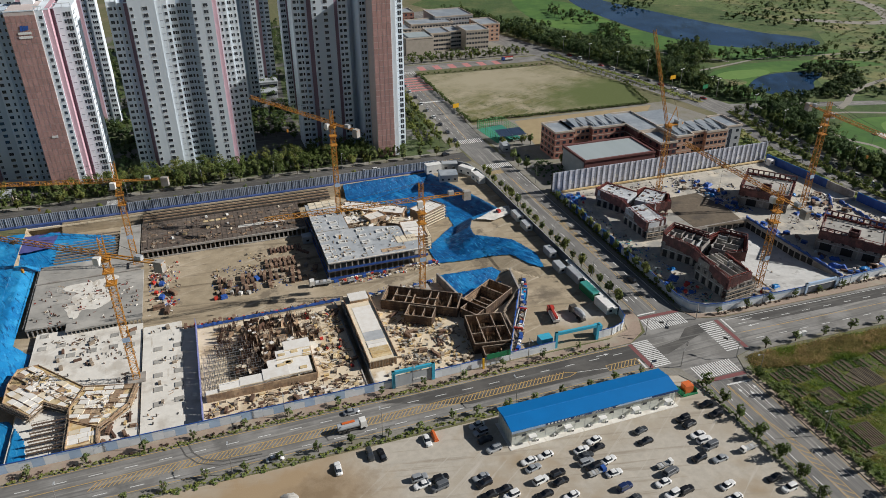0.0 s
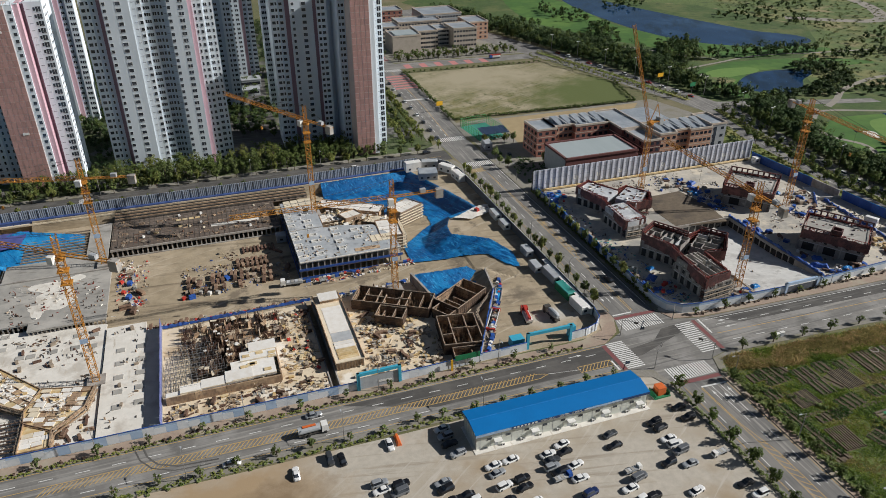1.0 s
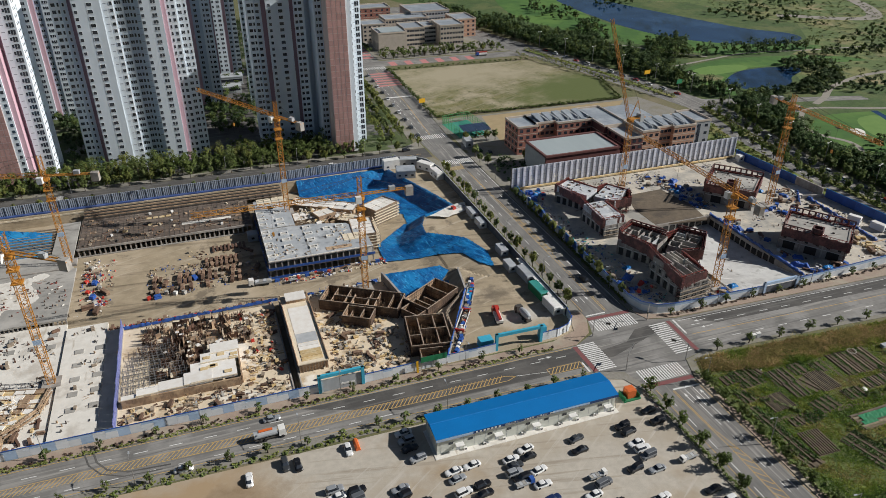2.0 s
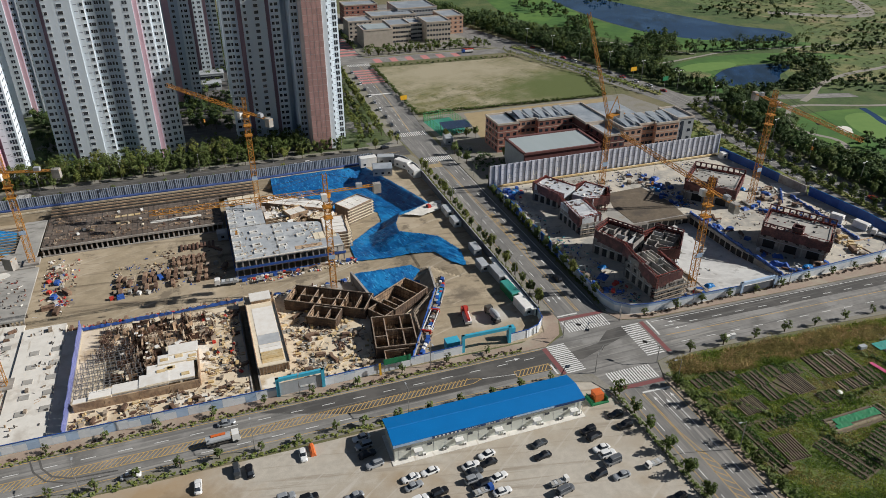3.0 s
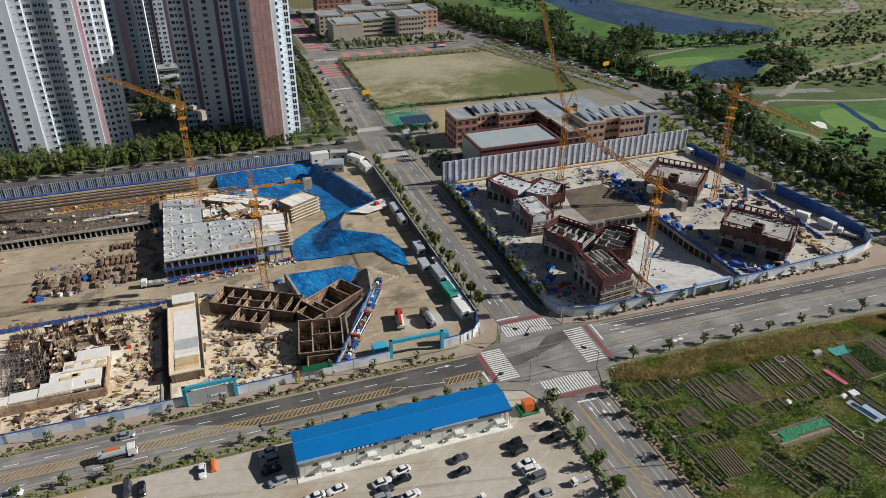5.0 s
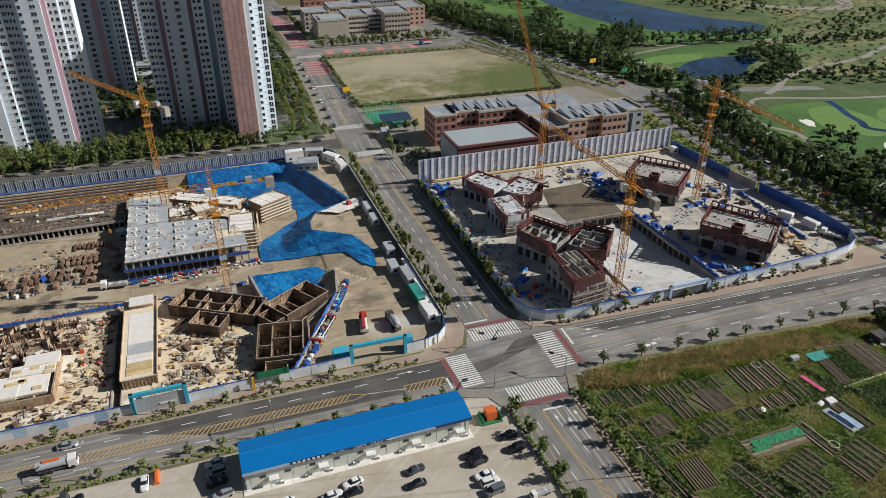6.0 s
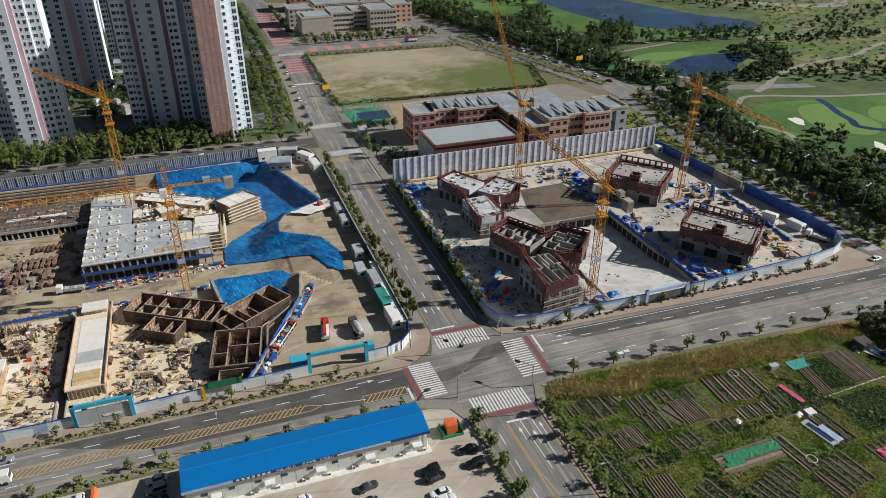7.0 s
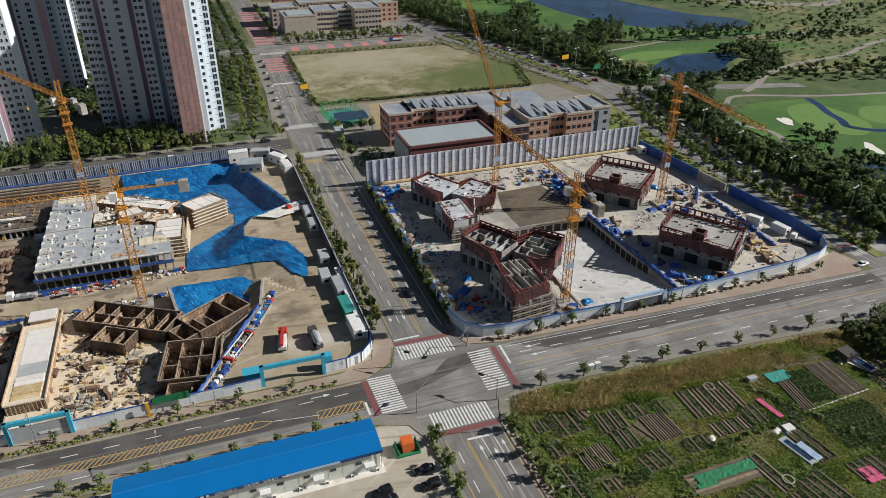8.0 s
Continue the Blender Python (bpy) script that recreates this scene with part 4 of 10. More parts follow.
line(road_south, "yellow_line", [(131.2, 130), (132.2, 50)], 0.2, M_PAINT_Y)
# avenue and north street
dashes(road_avenue, (288.5, 172), (288.2, 215), 9)
dashes(road_avenue, (300, 172), (300.5, 240), 9)
dashes(road_avenue, (288.2, 220), (296.5, 300), 9)
dashes(road_avenue, (300.6, 245), (316, 345), 9)
line(road_avenue, "red_band", [(285.2, 169.6), (304, 169.6)], 1.5, M_PAINT_R)
line(road_north, "yellow_line", [(-140, 321.7), (124, 326.6)], 0.25, M_PAINT_Y)


def arrow_mesh():
    g = Geo().box(-0.1, 0.1, -2.4, 0.6, -0.012, 0)
    g.prism([(-0.5, 0.6), (0.5, 0.6), (0, 2.2)], -0.012, 0)
    return g.mesh("arrow", M_PAINT_W)


ARROW = arrow_mesh()
for owner, x, y, a in ((road_south, 138, 124, 0), (road_south, 140.7, 122, 0), (road_south, 143.3, 124, 0), (road_cross, 132.6, 180, math.pi), (road_cross, 136.5, 180, math.pi),
                       (road_main, 108, 153.6, -math.pi / 2), (road_east, 165, 155, math.pi / 2), (road_east, 165, 151.4, math.pi / 2)):
    part("lane_arrow", ARROW, None, owner, at=(x, y, Z_MARK + 0.004), turn=a)
strip_line("tyre_mark", [(-19, 158), (-17.6, 153), (-15, 149.4), (-10, 147), (0, 146.2)], 0.5, Z_MARK + 0.008, M_ASPHALT_NEW, "dark curved tyre mark on the road", "tyre mark")
strip_line("tyre_mark", [(-21, 157.6), (-19.4, 152.4), (-16.4, 148.4), (-11, 145.8), (-2, 145.2)], 0.4, Z_MARK + 0.008, M_ASPHALT_NEW, "dark curved tyre mark on the road", "tyre mark")


# ---- apartment towers ----
FLOORS, STOREY = 27, 3.0
M_GLASS_SIDE = mat("grey side glass", (0.20, 0.22, 0.25), (0.12, 0.14, 0.17), 0.3, rough=0.2, rand=0.3)
M_SLOT = mat("grey vent slot", (0.30, 0.33, 0.38), (0.25, 0.28, 0.33), 0.5, rough=0.7)
M_FRAME = mat("white window frame", (0.72, 0.74, 0.76), (0.66, 0.68, 0.70), 0.5, rough=0.5)


def window_geo(w, h, frame=0.1):
    """Glass set back in a proud frame, as one piece."""
    ring = lambda a, b, y: [(-a, y, b), (a, y, b), (a, y, h - b), (-a, y, h - b)]
    g = Geo().skin([ring(w / 2 + frame, -frame, 0.1), ring(w / 2 + frame, -frame, -0.12), ring(w / 2, 0.0, -0.12), ring(w / 2, 0.0, -0.03)], 1)
    g.m[-1] = 0
    return g


# column kinds: width, height, panes, height of the sill
COLUMN = {0: (0.8, 1.45, 1, 0.85), 1: (2.0, 1.5, 2, 0.8), 2: (1.9, 2.1, 2, 0.45), 3: (1.25, 1.4, 1, 0.85), 5: (1.6, 1.4, 2, 0.85)}
COLUMN_MESH = {k: window_geo(w, h).mesh("window", [M_GLASS_DARK, M_FRAME]) for k, (w, h, n, z) in COLUMN.items()}
WINDOW_SIDE = Geo().box(-0.06, 0.12, -0.45, 0.45, 0.0, 1.2).mesh("window", M_GLASS_SIDE)
TILE = Geo().box(-0.83, 0.83, -0.05, 0.05, 0.12, STOREY - 0.09).mesh("cladding_panel", M_TOWER_BRICK)
WALLS = {"w": M_TOWER_W, "g": M_TOWER_G, "p": M_TOWER_PINK, "m": M_TOWER_MAROON, "b": M_JOINT, "d": M_TOWER_SHADE}


def tower(label, strips, depth, floors=FLOORS, budget=240, east=(), near=0.948):
    """An apartment tower of vertical wall bays. strips: (x0, x1, front y, wall, window columns as offsets and kinds)."""
    strips = [(x0 * near, x1 * near, y * near, wall, [(u * near, size) for u, size in cols]) for x0, x1, y, wall, cols in strips]
    t = thing("apartment_tower", label, "building", (strips[0][0], strips[0][2], 0), group="apartment towers")
    ox, oy = strips[0][0], strips[0][2]
    back = max(s[2] for s in strips) + depth
    h = floors * STOREY + 1.5
    rest, slots, ledge, count = Geo(), Geo(), Geo(), 0
    for x0, x1, y, wall, cols in strips:
        top = h + (1.6 if wall == "g" else -0.6 if wall in "md" else 0.0)
        g = Geo().box(x0 - ox, x1 - ox, y - oy, back - oy, 0, top)
        bay = part("wall_bay", g, WALLS[wall], t)
        if wall in "wd":
            for k in range(max(2, int((x1 - x0) / 2.4)) + 1):
                x = lerp(x0 + 0.15, x1 - 0.15, k / max(2, int((x1 - x0) / 2.4))) - ox
                ledge.box(x - 0.14, x + 0.14, y - oy - 0.1, y - oy + 0.18, top, top + 1.5)
            ledge.box(x0 - ox, x1 - ox, y - oy - 0.12, y - oy + 0.2, top + 1.5, top + 1.8)
        else:
            part("parapet", Geo().box(x0 - ox - 0.05, x1 - ox + 0.05, y - oy - 0.12, y - oy + 0.3, top, top + 0.5), M_TOWER_W, t)
        if wall == "b":
            n = int((x1 - x0) / 1.9)
            w = (x1 - x0) / n
            for f in range(floors):
                for k in range(n):
                    c = part("cladding_panel", TILE, None, bay, at=(x0 - ox + (k + 0.5) * w, y - oy - 0.03, f * STOREY))
                    c.scale = (w / 1.9, 1, 1)
        for u, size in cols:
            for f in range(floors):
                x, z = x0 - ox + u, f * STOREY
                if size == 4:
                    slots.box(x - 0.7, x + 0.7, y - oy - 0.05, y - oy + 0.1, z + 1.5, z + 1.75)
                    continue
                w, wh, panes, sill = COLUMN[size]
                if count < budget:
                    part("window", COLUMN_MESH[size], None, bay, at=(x, y - oy, z + sill))
                    count += 1
                else:
                    rest.box(x - w / 2, x + w / 2, y - oy - 0.06, y - oy + 0.1, z + sill, z + sill + wh)
                    rest.box(x - w / 2 - 0.1, x + w / 2 + 0.1, y - oy - 0.16, y - oy + 0.1, z + sill - 0.12, z + sill, 1)
                    for k in range(1, panes):
                        rest.box(x - w / 2 + k * w / panes - 0.05, x - w / 2 + k * w / panes + 0.05, y - oy - 0.1, y - oy + 0.1, z + sill, z + sill + wh, 1)
    xe, ye = strips[-1][1] - ox, strips[-1][2] - oy
    for v in east:
        for f in range(floors):
            if count < budget + 60:
                part("window", WINDOW_SIDE, None, t, at=(xe, ye + v, f * STOREY + 0.9))
                count += 1
            else:
                rest.box(xe - 0.1, xe + 0.06, ye + v - 0.45, ye + v + 0.45, f * STOREY + 0.9, f * STOREY + 2.1, 2)
    if rest.f:
        tagged(part("far_glazing", rest, [M_GLASS_DARK, M_FRAME, M_GLASS_SIDE], t), kind="stuff")
    if slots.f:
        tagged(part("vent_slots", slots, M_SLOT, t), kind="stuff")
    if ledge.f:
        tagged(part("roof_pergola", ledge, M_TOWER_W, t), kind="stuff")
    # roof plant rooms
    w = strips[-1][1] - strips[0][0]
    for u in (0.25, 0.7):
        g = Geo().box(u * w - 2.5, u * w + 2.5, back - oy - 8, back - oy - 2, h, h + 4.5)
        part("plant_room", g, M_TOWER_W, t)
    return t


def logo(t, x, y, z):
    """A plain blue sign shape with pale bars, on the gable."""
    g = Geo()
    for k in range(3):
        g.hull([(x - 1.6 + k * 1.1, y - 0.12, z + k * 0.2), (x - 0.6 + k * 1.1, y - 0.12, z + k * 0.2), (x - 0.6 + k * 1.1, y, z + k * 0.2), (x - 1.6 + k * 1.1, y, z + k * 0.2)],
               [(x - 1.2 + k * 1.1, y - 0.12, z + 2.2), (x - 0.2 + k * 1.1, y - 0.12, z + 2.2), (x - 0.2 + k * 1.1, y, z + 2.2), (x - 1.2 + k * 1.1, y, z + 2.2)])
    part("sign_shape", g, M_BLUEPAINT, t, "blue sign shape")
    g = Geo()
    for k in range(2):
        g.box(x - 2.6, x + 2.6, y - 0.12, y, z - 1.4 - k * 1.7, z - 0.4 - k * 1.7)
    part("sign_bar", g, M_WHITE, t, "white lettering bar")


def plate(t, x, y, z):
    part("number_bar", Geo().box(x - 1.3, x + 1.3, y - 0.1, y, z, z + 1.1), M_WHITE, t, "white bar")


t1 = tower("white and red-brown apartment tower with pink stripes", [
    (-116, -104, 384, "w", [(1.6, 5), (5, 0), (8.4, 3), (10.6, 0)]), (-104, -101, 382, "m", []), (-101, -90, 383, "g", [(1.4, 3), (7, 1)]),
    (-90, -83.4, 381, "w", [(1.6, 5), (4.6, 0)]), (-83.4, -77, 379, "d", [(1.4, 0), (4.2, 5)]), (-77, -64.6, 369, "b", []), (-64.6, -61.2, 369.4, "w", [(2.1, 3)]), (-61.2, -59.0, 370.4, "p", []),
    (-59.0, -57.4, 376, "m", []), (-57.4, -50.0, 374.6, "w", [(1.5, 4), (3.9, 0), (5.6, 2)])], 12, budget=200, east=(3, 6, 10))
logo(t1, 43.2, -14.4, 74.5)
plate(t1, 43.6, -14.4, 26.6)
t2 = tower("pale grey apartment tower with mauve stripes", [
    (-36, -31.4, 381.6, "w", [(1.7, 5), (3.8, 0)]), (-31.4, -28, 380.9, "d", [(1.5, 0)]), (-28, -26.2, 379.4, "m", []), (-26.2, -14, 377.6, "g", [(1.3, 3), (7.5, 1)]),
    (-14, -8.6, 378.4, "w", [(1.8, 4), (4.4, 3)]), (-8.6, -4.6, 380.0, "w", [(1.0, 0), (2.5, 5)]), (-4.6, -1.0, 381.4, "d", [(1.2, 5), (3.0, 0)]), (-1.0, 2.6, 380.4, "d", [(1.0, 0), (2.6, 4)]),
    (2.6, 12.2, 377.2, "g", [(1.0, 3), (6.4, 1)]), (12.2, 14.2, 378.4, "p", []), (14.2, 18.8, 379.2, "w", [(1.2, 0), (3.4, 3)]), (18.8, 24, 380.6, "w", [(1.6, 5), (4.0, 0)])], 14, budget=190)
t3 = tower("shaded grey apartment tower with a red-brown tiled gable", [
    (51.5, 55.6, 384.6, "w", [(1.6, 5), (3.4, 0)]), (55.6, 59, 383.6, "d", [(1.4, 5)]), (59, 61.2, 382.8, "m", []), (61.2, 73, 381.4, "g", [(1.6, 3), (7.2, 1)]),
    (73, 75.0, 382.6, "m", []), (75.0, 80.6, 383, "w", [(1.4, 3), (3.6, 5)]), (80.6, 83.6, 388, "d", []), (83.6, 87.4, 370, "d", [(1.0, 0), (2.6, 3)]),
    (87.4, 97.0, 357, "b", []), (97.0, 99.4, 357.4, "w", []), (99.4, 102.2, 366, "w", [(1.4, 3)]), (102.2, 107.6, 372, "w", [(1.5, 4), (3.6, 2)])], 12, budget=190, east=(3, 7, 11), near=0.958)
logo(t3, 39.7, -26.0, 76.5)
plate(t3, 39.2, -26.0, 28.8)
# the tower at (70, 533) is added, mostly hidden, to shade the one west
for label, x, y, n, floors in (("pale apartment tower behind the first row", -76, 474, 26, 27), ("grey apartment tower in the second row", 0, 474, 37.6, 27),
                               ("grey apartment tower in the second row", 54, 454, 17, 27), ("grey tower far behind, of a pair with one added for shade", 34, 540, 22, 27), ("grey tower far behind, of a pair with one added for shade", 70, 533, 19, 27),
                               ("white apartment tower far behind", -120, 520, 34, 27), ("pale apartment tower far behind", -40, 560, 30, 27),
                               ("pale apartment tower far behind", -10, 640, 34, 26), ("grey apartment tower at the estate's edge", -160, 400, 30, 26)):
    w = n / 5
    tower(label, [(x, x + w, y, "w", [(w * 0.3, 5), (w * 0.75, 0)]), (x + w, x + 1.5 * w, y - 1, "m", []), (x + 1.5 * w, x + 3 * w, y - 1.8, "g", [(w * 0.25, 3), (w * 1.0, 1)]),
                  (x + 3 * w, x + 3.5 * w, y - 0.6, "p", []), (x + 3.5 * w, x + 4.2 * w, y, "d", [(w * 0.3, 5)]), (x + 4.2 * w, x + 5 * w, y - 0.6, "w", [(w * 0.25, 0), (w * 0.55, 5)])], 12, floors, budget=0)


def estate_low(x, y, lx, ly, h, label, material=M_TOWER_W):
    b = thing("estate_pavilion", label, "building", (x, y, 0))
    part("wall", Geo().box(-lx / 2, lx / 2, -ly / 2, ly / 2, 0, h), material, b)
    part("roof", Geo().box(-lx / 2 - 0.3, lx / 2 + 0.3, -ly / 2 - 0.3, ly / 2 + 0.3, h, h + 0.4), M_GREYPANEL, b)
    part("window_band", Geo().box(-lx / 2 + 0.6, lx / 2 - 0.6, -ly / 2 - 0.05, -ly / 2 + 0.05, h * 0.4, h * 0.75), M_GLASS_DARK, b)


estate_low(43, 493, 16, 10, 5, "low grey estate pavilion", M_GREYPANEL)
estate_low(41, 472, 14, 8, 4, "low grey estate pavilion", M_GREYPANEL)
estate_low(-96, 345, 14, 9, 4, "low beige estate pavilion", M_BEIGE)
estate_low(-48, 346, 12, 5, 3.5, "low grey estate gatehouse", M_GREYPANEL)


# ---- schools ----
PANE = Geo().box(-0.9, 0.9, -0.06, 0.1, 0, 1.5).mesh("window", M_GLASS_DARK)
PANE_SIDE = Geo().box(-0.06, 0.1, -0.9, 0.9, 0, 1.5).mesh("window", M_GLASS_DARK)


def block(owner, x0, x1, y0, y1, h, material, south=0, west=0, east=0, floors=4, band=True, parapet=M_STONE_BAND, roof=M_GREYROOF):
    """One wing of a building, with its windows, string courses, parapet and roof well."""
    wall = part("wall", Geo().box(x0, x1, y0, y1, 0, h), material, owner)
    g = Geo()
    for a, b in (((x0, y0), (x1, y0)), ((x1, y0), (x1, y1)), ((x1, y1), (x0, y1)), ((x0, y1), (x0, y0))):
        g.wall(a, b, 0.5, h, h + 1.0)
    part("parapet", g, parapet, owner)
    part("roof", Geo().box(x0 + 0.3, x1 - 0.3, y0 + 0.3, y1 - 0.3, h, h + 0.15), roof, owner)
    s = h / floors
    for f in range(floors):
        z = f * s + 1.1
        if band and f:
            part("string_course", Geo().box(x0 - 0.06, x1 + 0.06, y0 - 0.06, y1 + 0.06, f * s - 0.15, f * s + 0.15), M_STONE_BAND, owner)
        for k in range(south):
            part("window", PANE, None, wall, at=(lerp(x0, x1, (k + 0.5) / south), y0, z))
        for k in range(west):
            part("window", PANE_SIDE, None, wall, at=(x0 - 0.04, lerp(y0, y1, (k + 0.5) / west), z))
        for k in range(east):
            part("window", PANE_SIDE, None, wall, at=(x1, lerp(y0, y1, (k + 0.5) / east), z))
    return wall


def skylights(owner, x0, x1, y0, y1, z, n):
    for k in range(n):
        c = lerp(x0, x1, (k + 0.5) / n)
        w = (x1 - x0) / n * 0.62
        g = Geo().hull([(c - w / 2, y0, z), (c + w / 2, y0, z), (c + w / 2, y1, z), (c - w / 2, y1, z)],
                       [(c - w / 2, y0, z + 0.4), (c + w / 2, y0, z + 0.4), (c + w / 2, y1, z + 1.7), (c - w / 2, y1, z + 1.7)], 0)
        part("roof_light", g, M_GREYROOF, owner)
        part("roof_frame", Geo().box(c + w / 2 + 0.02, c + w / 2 + 0.7, y0, y1, z, z + 1.4), M_GREYPANEL, owner)


school = thing("school_building", "red and orange brick school with banded walls", "building")
block(school, 170, 181, 309, 325, 14, M_BRICK, 3, 4, 0)
block(school, 181, 192, 312, 326, 14, M_BRICK_ORANGE, 4, 0, 0)
block(school, 192, 212, 309, 326, 14, M_BRICK, 6, 0, 0)
block(school, 212, 226, 297, 327, 14, M_BRICK_DARK, 3, 0, 2, roof=M_GREYROOF)
block(school, 214, 224, 280, 297, 13, M_BRICK_DARK, 3, 3, 0, roof=M_GREYROOF)
block(school, 224, 234, 281, 299, 15, M_BRICK_ORANGE, 3, 0, 0)
block(school, 234, 243, 284, 299, 15, M_BRICK_ORANGE, 4, 0, 0)
block(school, 243, 256, 282, 299, 15, M_BRICK_ORANGE, 5, 0, 0)
block(school, 256, 265.5, 283, 300, 16, M_GREYPANEL, 2, 0, 3, band=False)
skylights(school, 183, 212, 312, 324, 14.2, 5)
skylights(school, 226, 257, 284, 297, 15.2, 5)
part("stair_window", Geo().box(258, 259.6, 282.9, 283.2, 1, 15), M_GLASS_DARK, school)
part("roof_walkway", Geo().box(226, 246, 301, 326, 13.2, 14.0), M_GREYROOF, school)
gym = thing("school_gymnasium", "maroon gymnasium with a pale metal roof", "building")
part("wall", Geo().box(169, 208, 276, 298, 0, 11), M_BRICK_DARK, gym)
part("end_wall", Geo().box(168.7, 169.1, 276.6, 297.4, 0, 10.6), M_GREYPANEL, gym)
g = Geo()
for a, b in (((169, 276), (208, 276)), ((208, 276), (208, 298)), ((208, 298), (169, 298)), ((169, 298), (169, 276))):
    g.wall(a, b, 1.0, 11, 12)
part("parapet", g, M_BRICK_DARK, gym)
part("roof", Geo().box(169.6, 207.4, 276.6, 297.4, 11, 11.4), M_GYMROOF, gym)
for k in range(12):
    part("window", Geo().box(177 + k * 2.4, 179 + k * 2.4, 275.9, 276.1, 3.5, 6), M_GLASS_DARK, gym)
part("entrance_arch", Geo().box(207.6, 211, 279, 290, 0, 8), M_BRICK_DARK, gym)

far_school = thing("far_school", "beige and grey far school with dark glass", "building")
block(far_school, 160, 183, 545, 568, 13, M_BEIGE, 0, 0, 0, band=False)
block(far_school, 183, 200, 552, 575, 14, M_BEIGE, 8, 0, 0)
block(far_school, 200, 212, 560, 580, 13, M_GREYPANEL, 6, 0, 0, band=False)
block(far_school, 212, 232, 548, 572, 15, M_BEIGE, 8, 0, 6)
block(far_school, 234, 252, 572, 598, 14, M_BRICK_ORANGE, 4, 2, 2)
block(far_school, 178, 216, 590, 612, 14, M_BEIGE, 14, 0, 0)
block(far_school, 156, 176, 580, 600, 13, M_BEIGE, 5, 0, 0)
block(far_school, 205, 240, 605, 640, 16, M_GREYPANEL, 13, 0, 3)
part("roof_light", Geo().box(163, 181, 548, 565, 13.2, 14.0), M_GYMROOF, far_school)
block(far_school, 166, 196, 640, 660, 15, M_BRICK, 6, 0, 0)

court = thing("sports_court", "green fenced sports court beside the school", "court")
part("court_floor", Geo().prism([(149.5, 366), (166, 369), (168, 343), (151.5, 341)], 0.0, 0.06), M_COURT, court)
for a, b in (((149.5, 366), (166, 369)), ((166, 369), (168, 343)), ((151.5, 341), (149.5, 366))):
    g = Geo()
    for k in range(13):
        x, y = lerp(a[0], b[0], k / 12), lerp(a[1], b[1], k / 12)
        g.beam((x, y, 0), (x, y, 5), 0.16)
    for z in (1.2, 2.4, 3.6, 5.0):
        g.beam((*a, z), (*b, z), 0.16)
    part("net_fence", g, M_NET, court)
pergola = thing("panel_shelter", "shelter roofed with dark blue panels", "shelter")
for k in range(9):
    part("roof_panel", Geo().hull([(152.6 + k * 1.75, 339, 4), (154.2 + k * 1.75, 339, 4), (154.2 + k * 1.75, 348, 5), (152.6 + k * 1.75, 348, 5)],
                                  [(152.6 + k * 1.75, 339, 4.2), (154.2 + k * 1.75, 339, 4.2), (154.2 + k * 1.75, 348, 5.2), (152.6 + k * 1.75, 348, 5.2)]), M_SOLAR, pergola)
for x in (153, 160, 167.5):
    for y in (340, 347):
        part("post", Geo().beam((x, y, 0), (x, y, 4.6), 0.25), M_GALV, pergola)


# ---- hoardings ----
def panel_mesh(w, h, material, name="panel", thick=0.12, z0=0.0):
    return Geo().box(-w / 2, w / 2, -thick / 2, thick / 2, z0, h).mesh(name, material)


def fence(name, label, pts, pieces, step, group="", posts=None, copings=None, zf=None):
    """Panels along a line. pieces: shared meshes that take turns; posts: a mesh between panels."""
    f = thing(name, label, "hoarding", group=group)
    count = 0
    for p, q in zip(pts, pts[1:]):
        d = Vector((q[0] - p[0], q[1] - p[1]))
        n = max(1, round(d.length / step))
        a = math.atan2(d.y, d.x)
        for k in range(n):
            x, y = p[0] + d.x * (k + 0.5) / n, p[1] + d.y * (k + 0.5) / n
            z = zf(x, y) if zf else 0.0
            for mesh in pieces[count % len(pieces)]:
                c = part(mesh.name.split(".")[0], mesh, None, f, at=(x, y, z), turn=a)
                c.scale = (d.length / n / step, 1, 1)
            count += 1
    return f


LOW = [[panel_mesh(2.97, 2.2, M_FENCE_W), panel_mesh(2.97, 3.0, M_FENCE_LB, "top_panel", 0.1, 2.22)],
       [panel_mesh(2.97, 2.2, M_FENCE_LB), panel_mesh(2.97, 3.0, M_FENCE_LB, "top_panel", 0.1, 2.22)],
       [panel_mesh(2.97, 2.2, M_FENCE_W), panel_mesh(2.97, 3.0, M_FENCE_W, "top_panel", 0.1, 2.22)]]
COPING = panel_mesh(3.0, 3.18, M_BLUEPAINT, "rail", 0.22, 3.0)
for set_ in LOW:
    set_.append(COPING)
fence("site_hoarding", "white and sky blue site hoarding beside the footway", [(-140, 161.4), (-60, 161.2), (40.5, 160.6)], LOW, 3.0, "site hoardings")
fence("site_hoarding", "white site hoarding beside the footway", [(53, 160.6), (95, 161.6)], [LOW[2], LOW[2], LOW[0]], 3.0, "site hoardings")
fence("site_hoarding", "white curved site hoarding at the street corner", [(110.8, 162), (117, 162.4), (121, 163.8), (124, 167), (125, 172)], [LOW[2]], 2.0, "site hoardings")
GREYLOW = [[panel_mesh(2.97, 3.4, M_FENCE_DGREY), panel_mesh(2.97, 3.6, M_GREYPANEL, "rail", 0.3, 3.4)]]
fence("site_hoarding", "grey site hoarding along the cross street", [(125, 172), (124.6, 240), (124.4, 300), (122, 311), (117, 317), (108, 318.5)], GREYLOW, 3.0, "site hoardings")


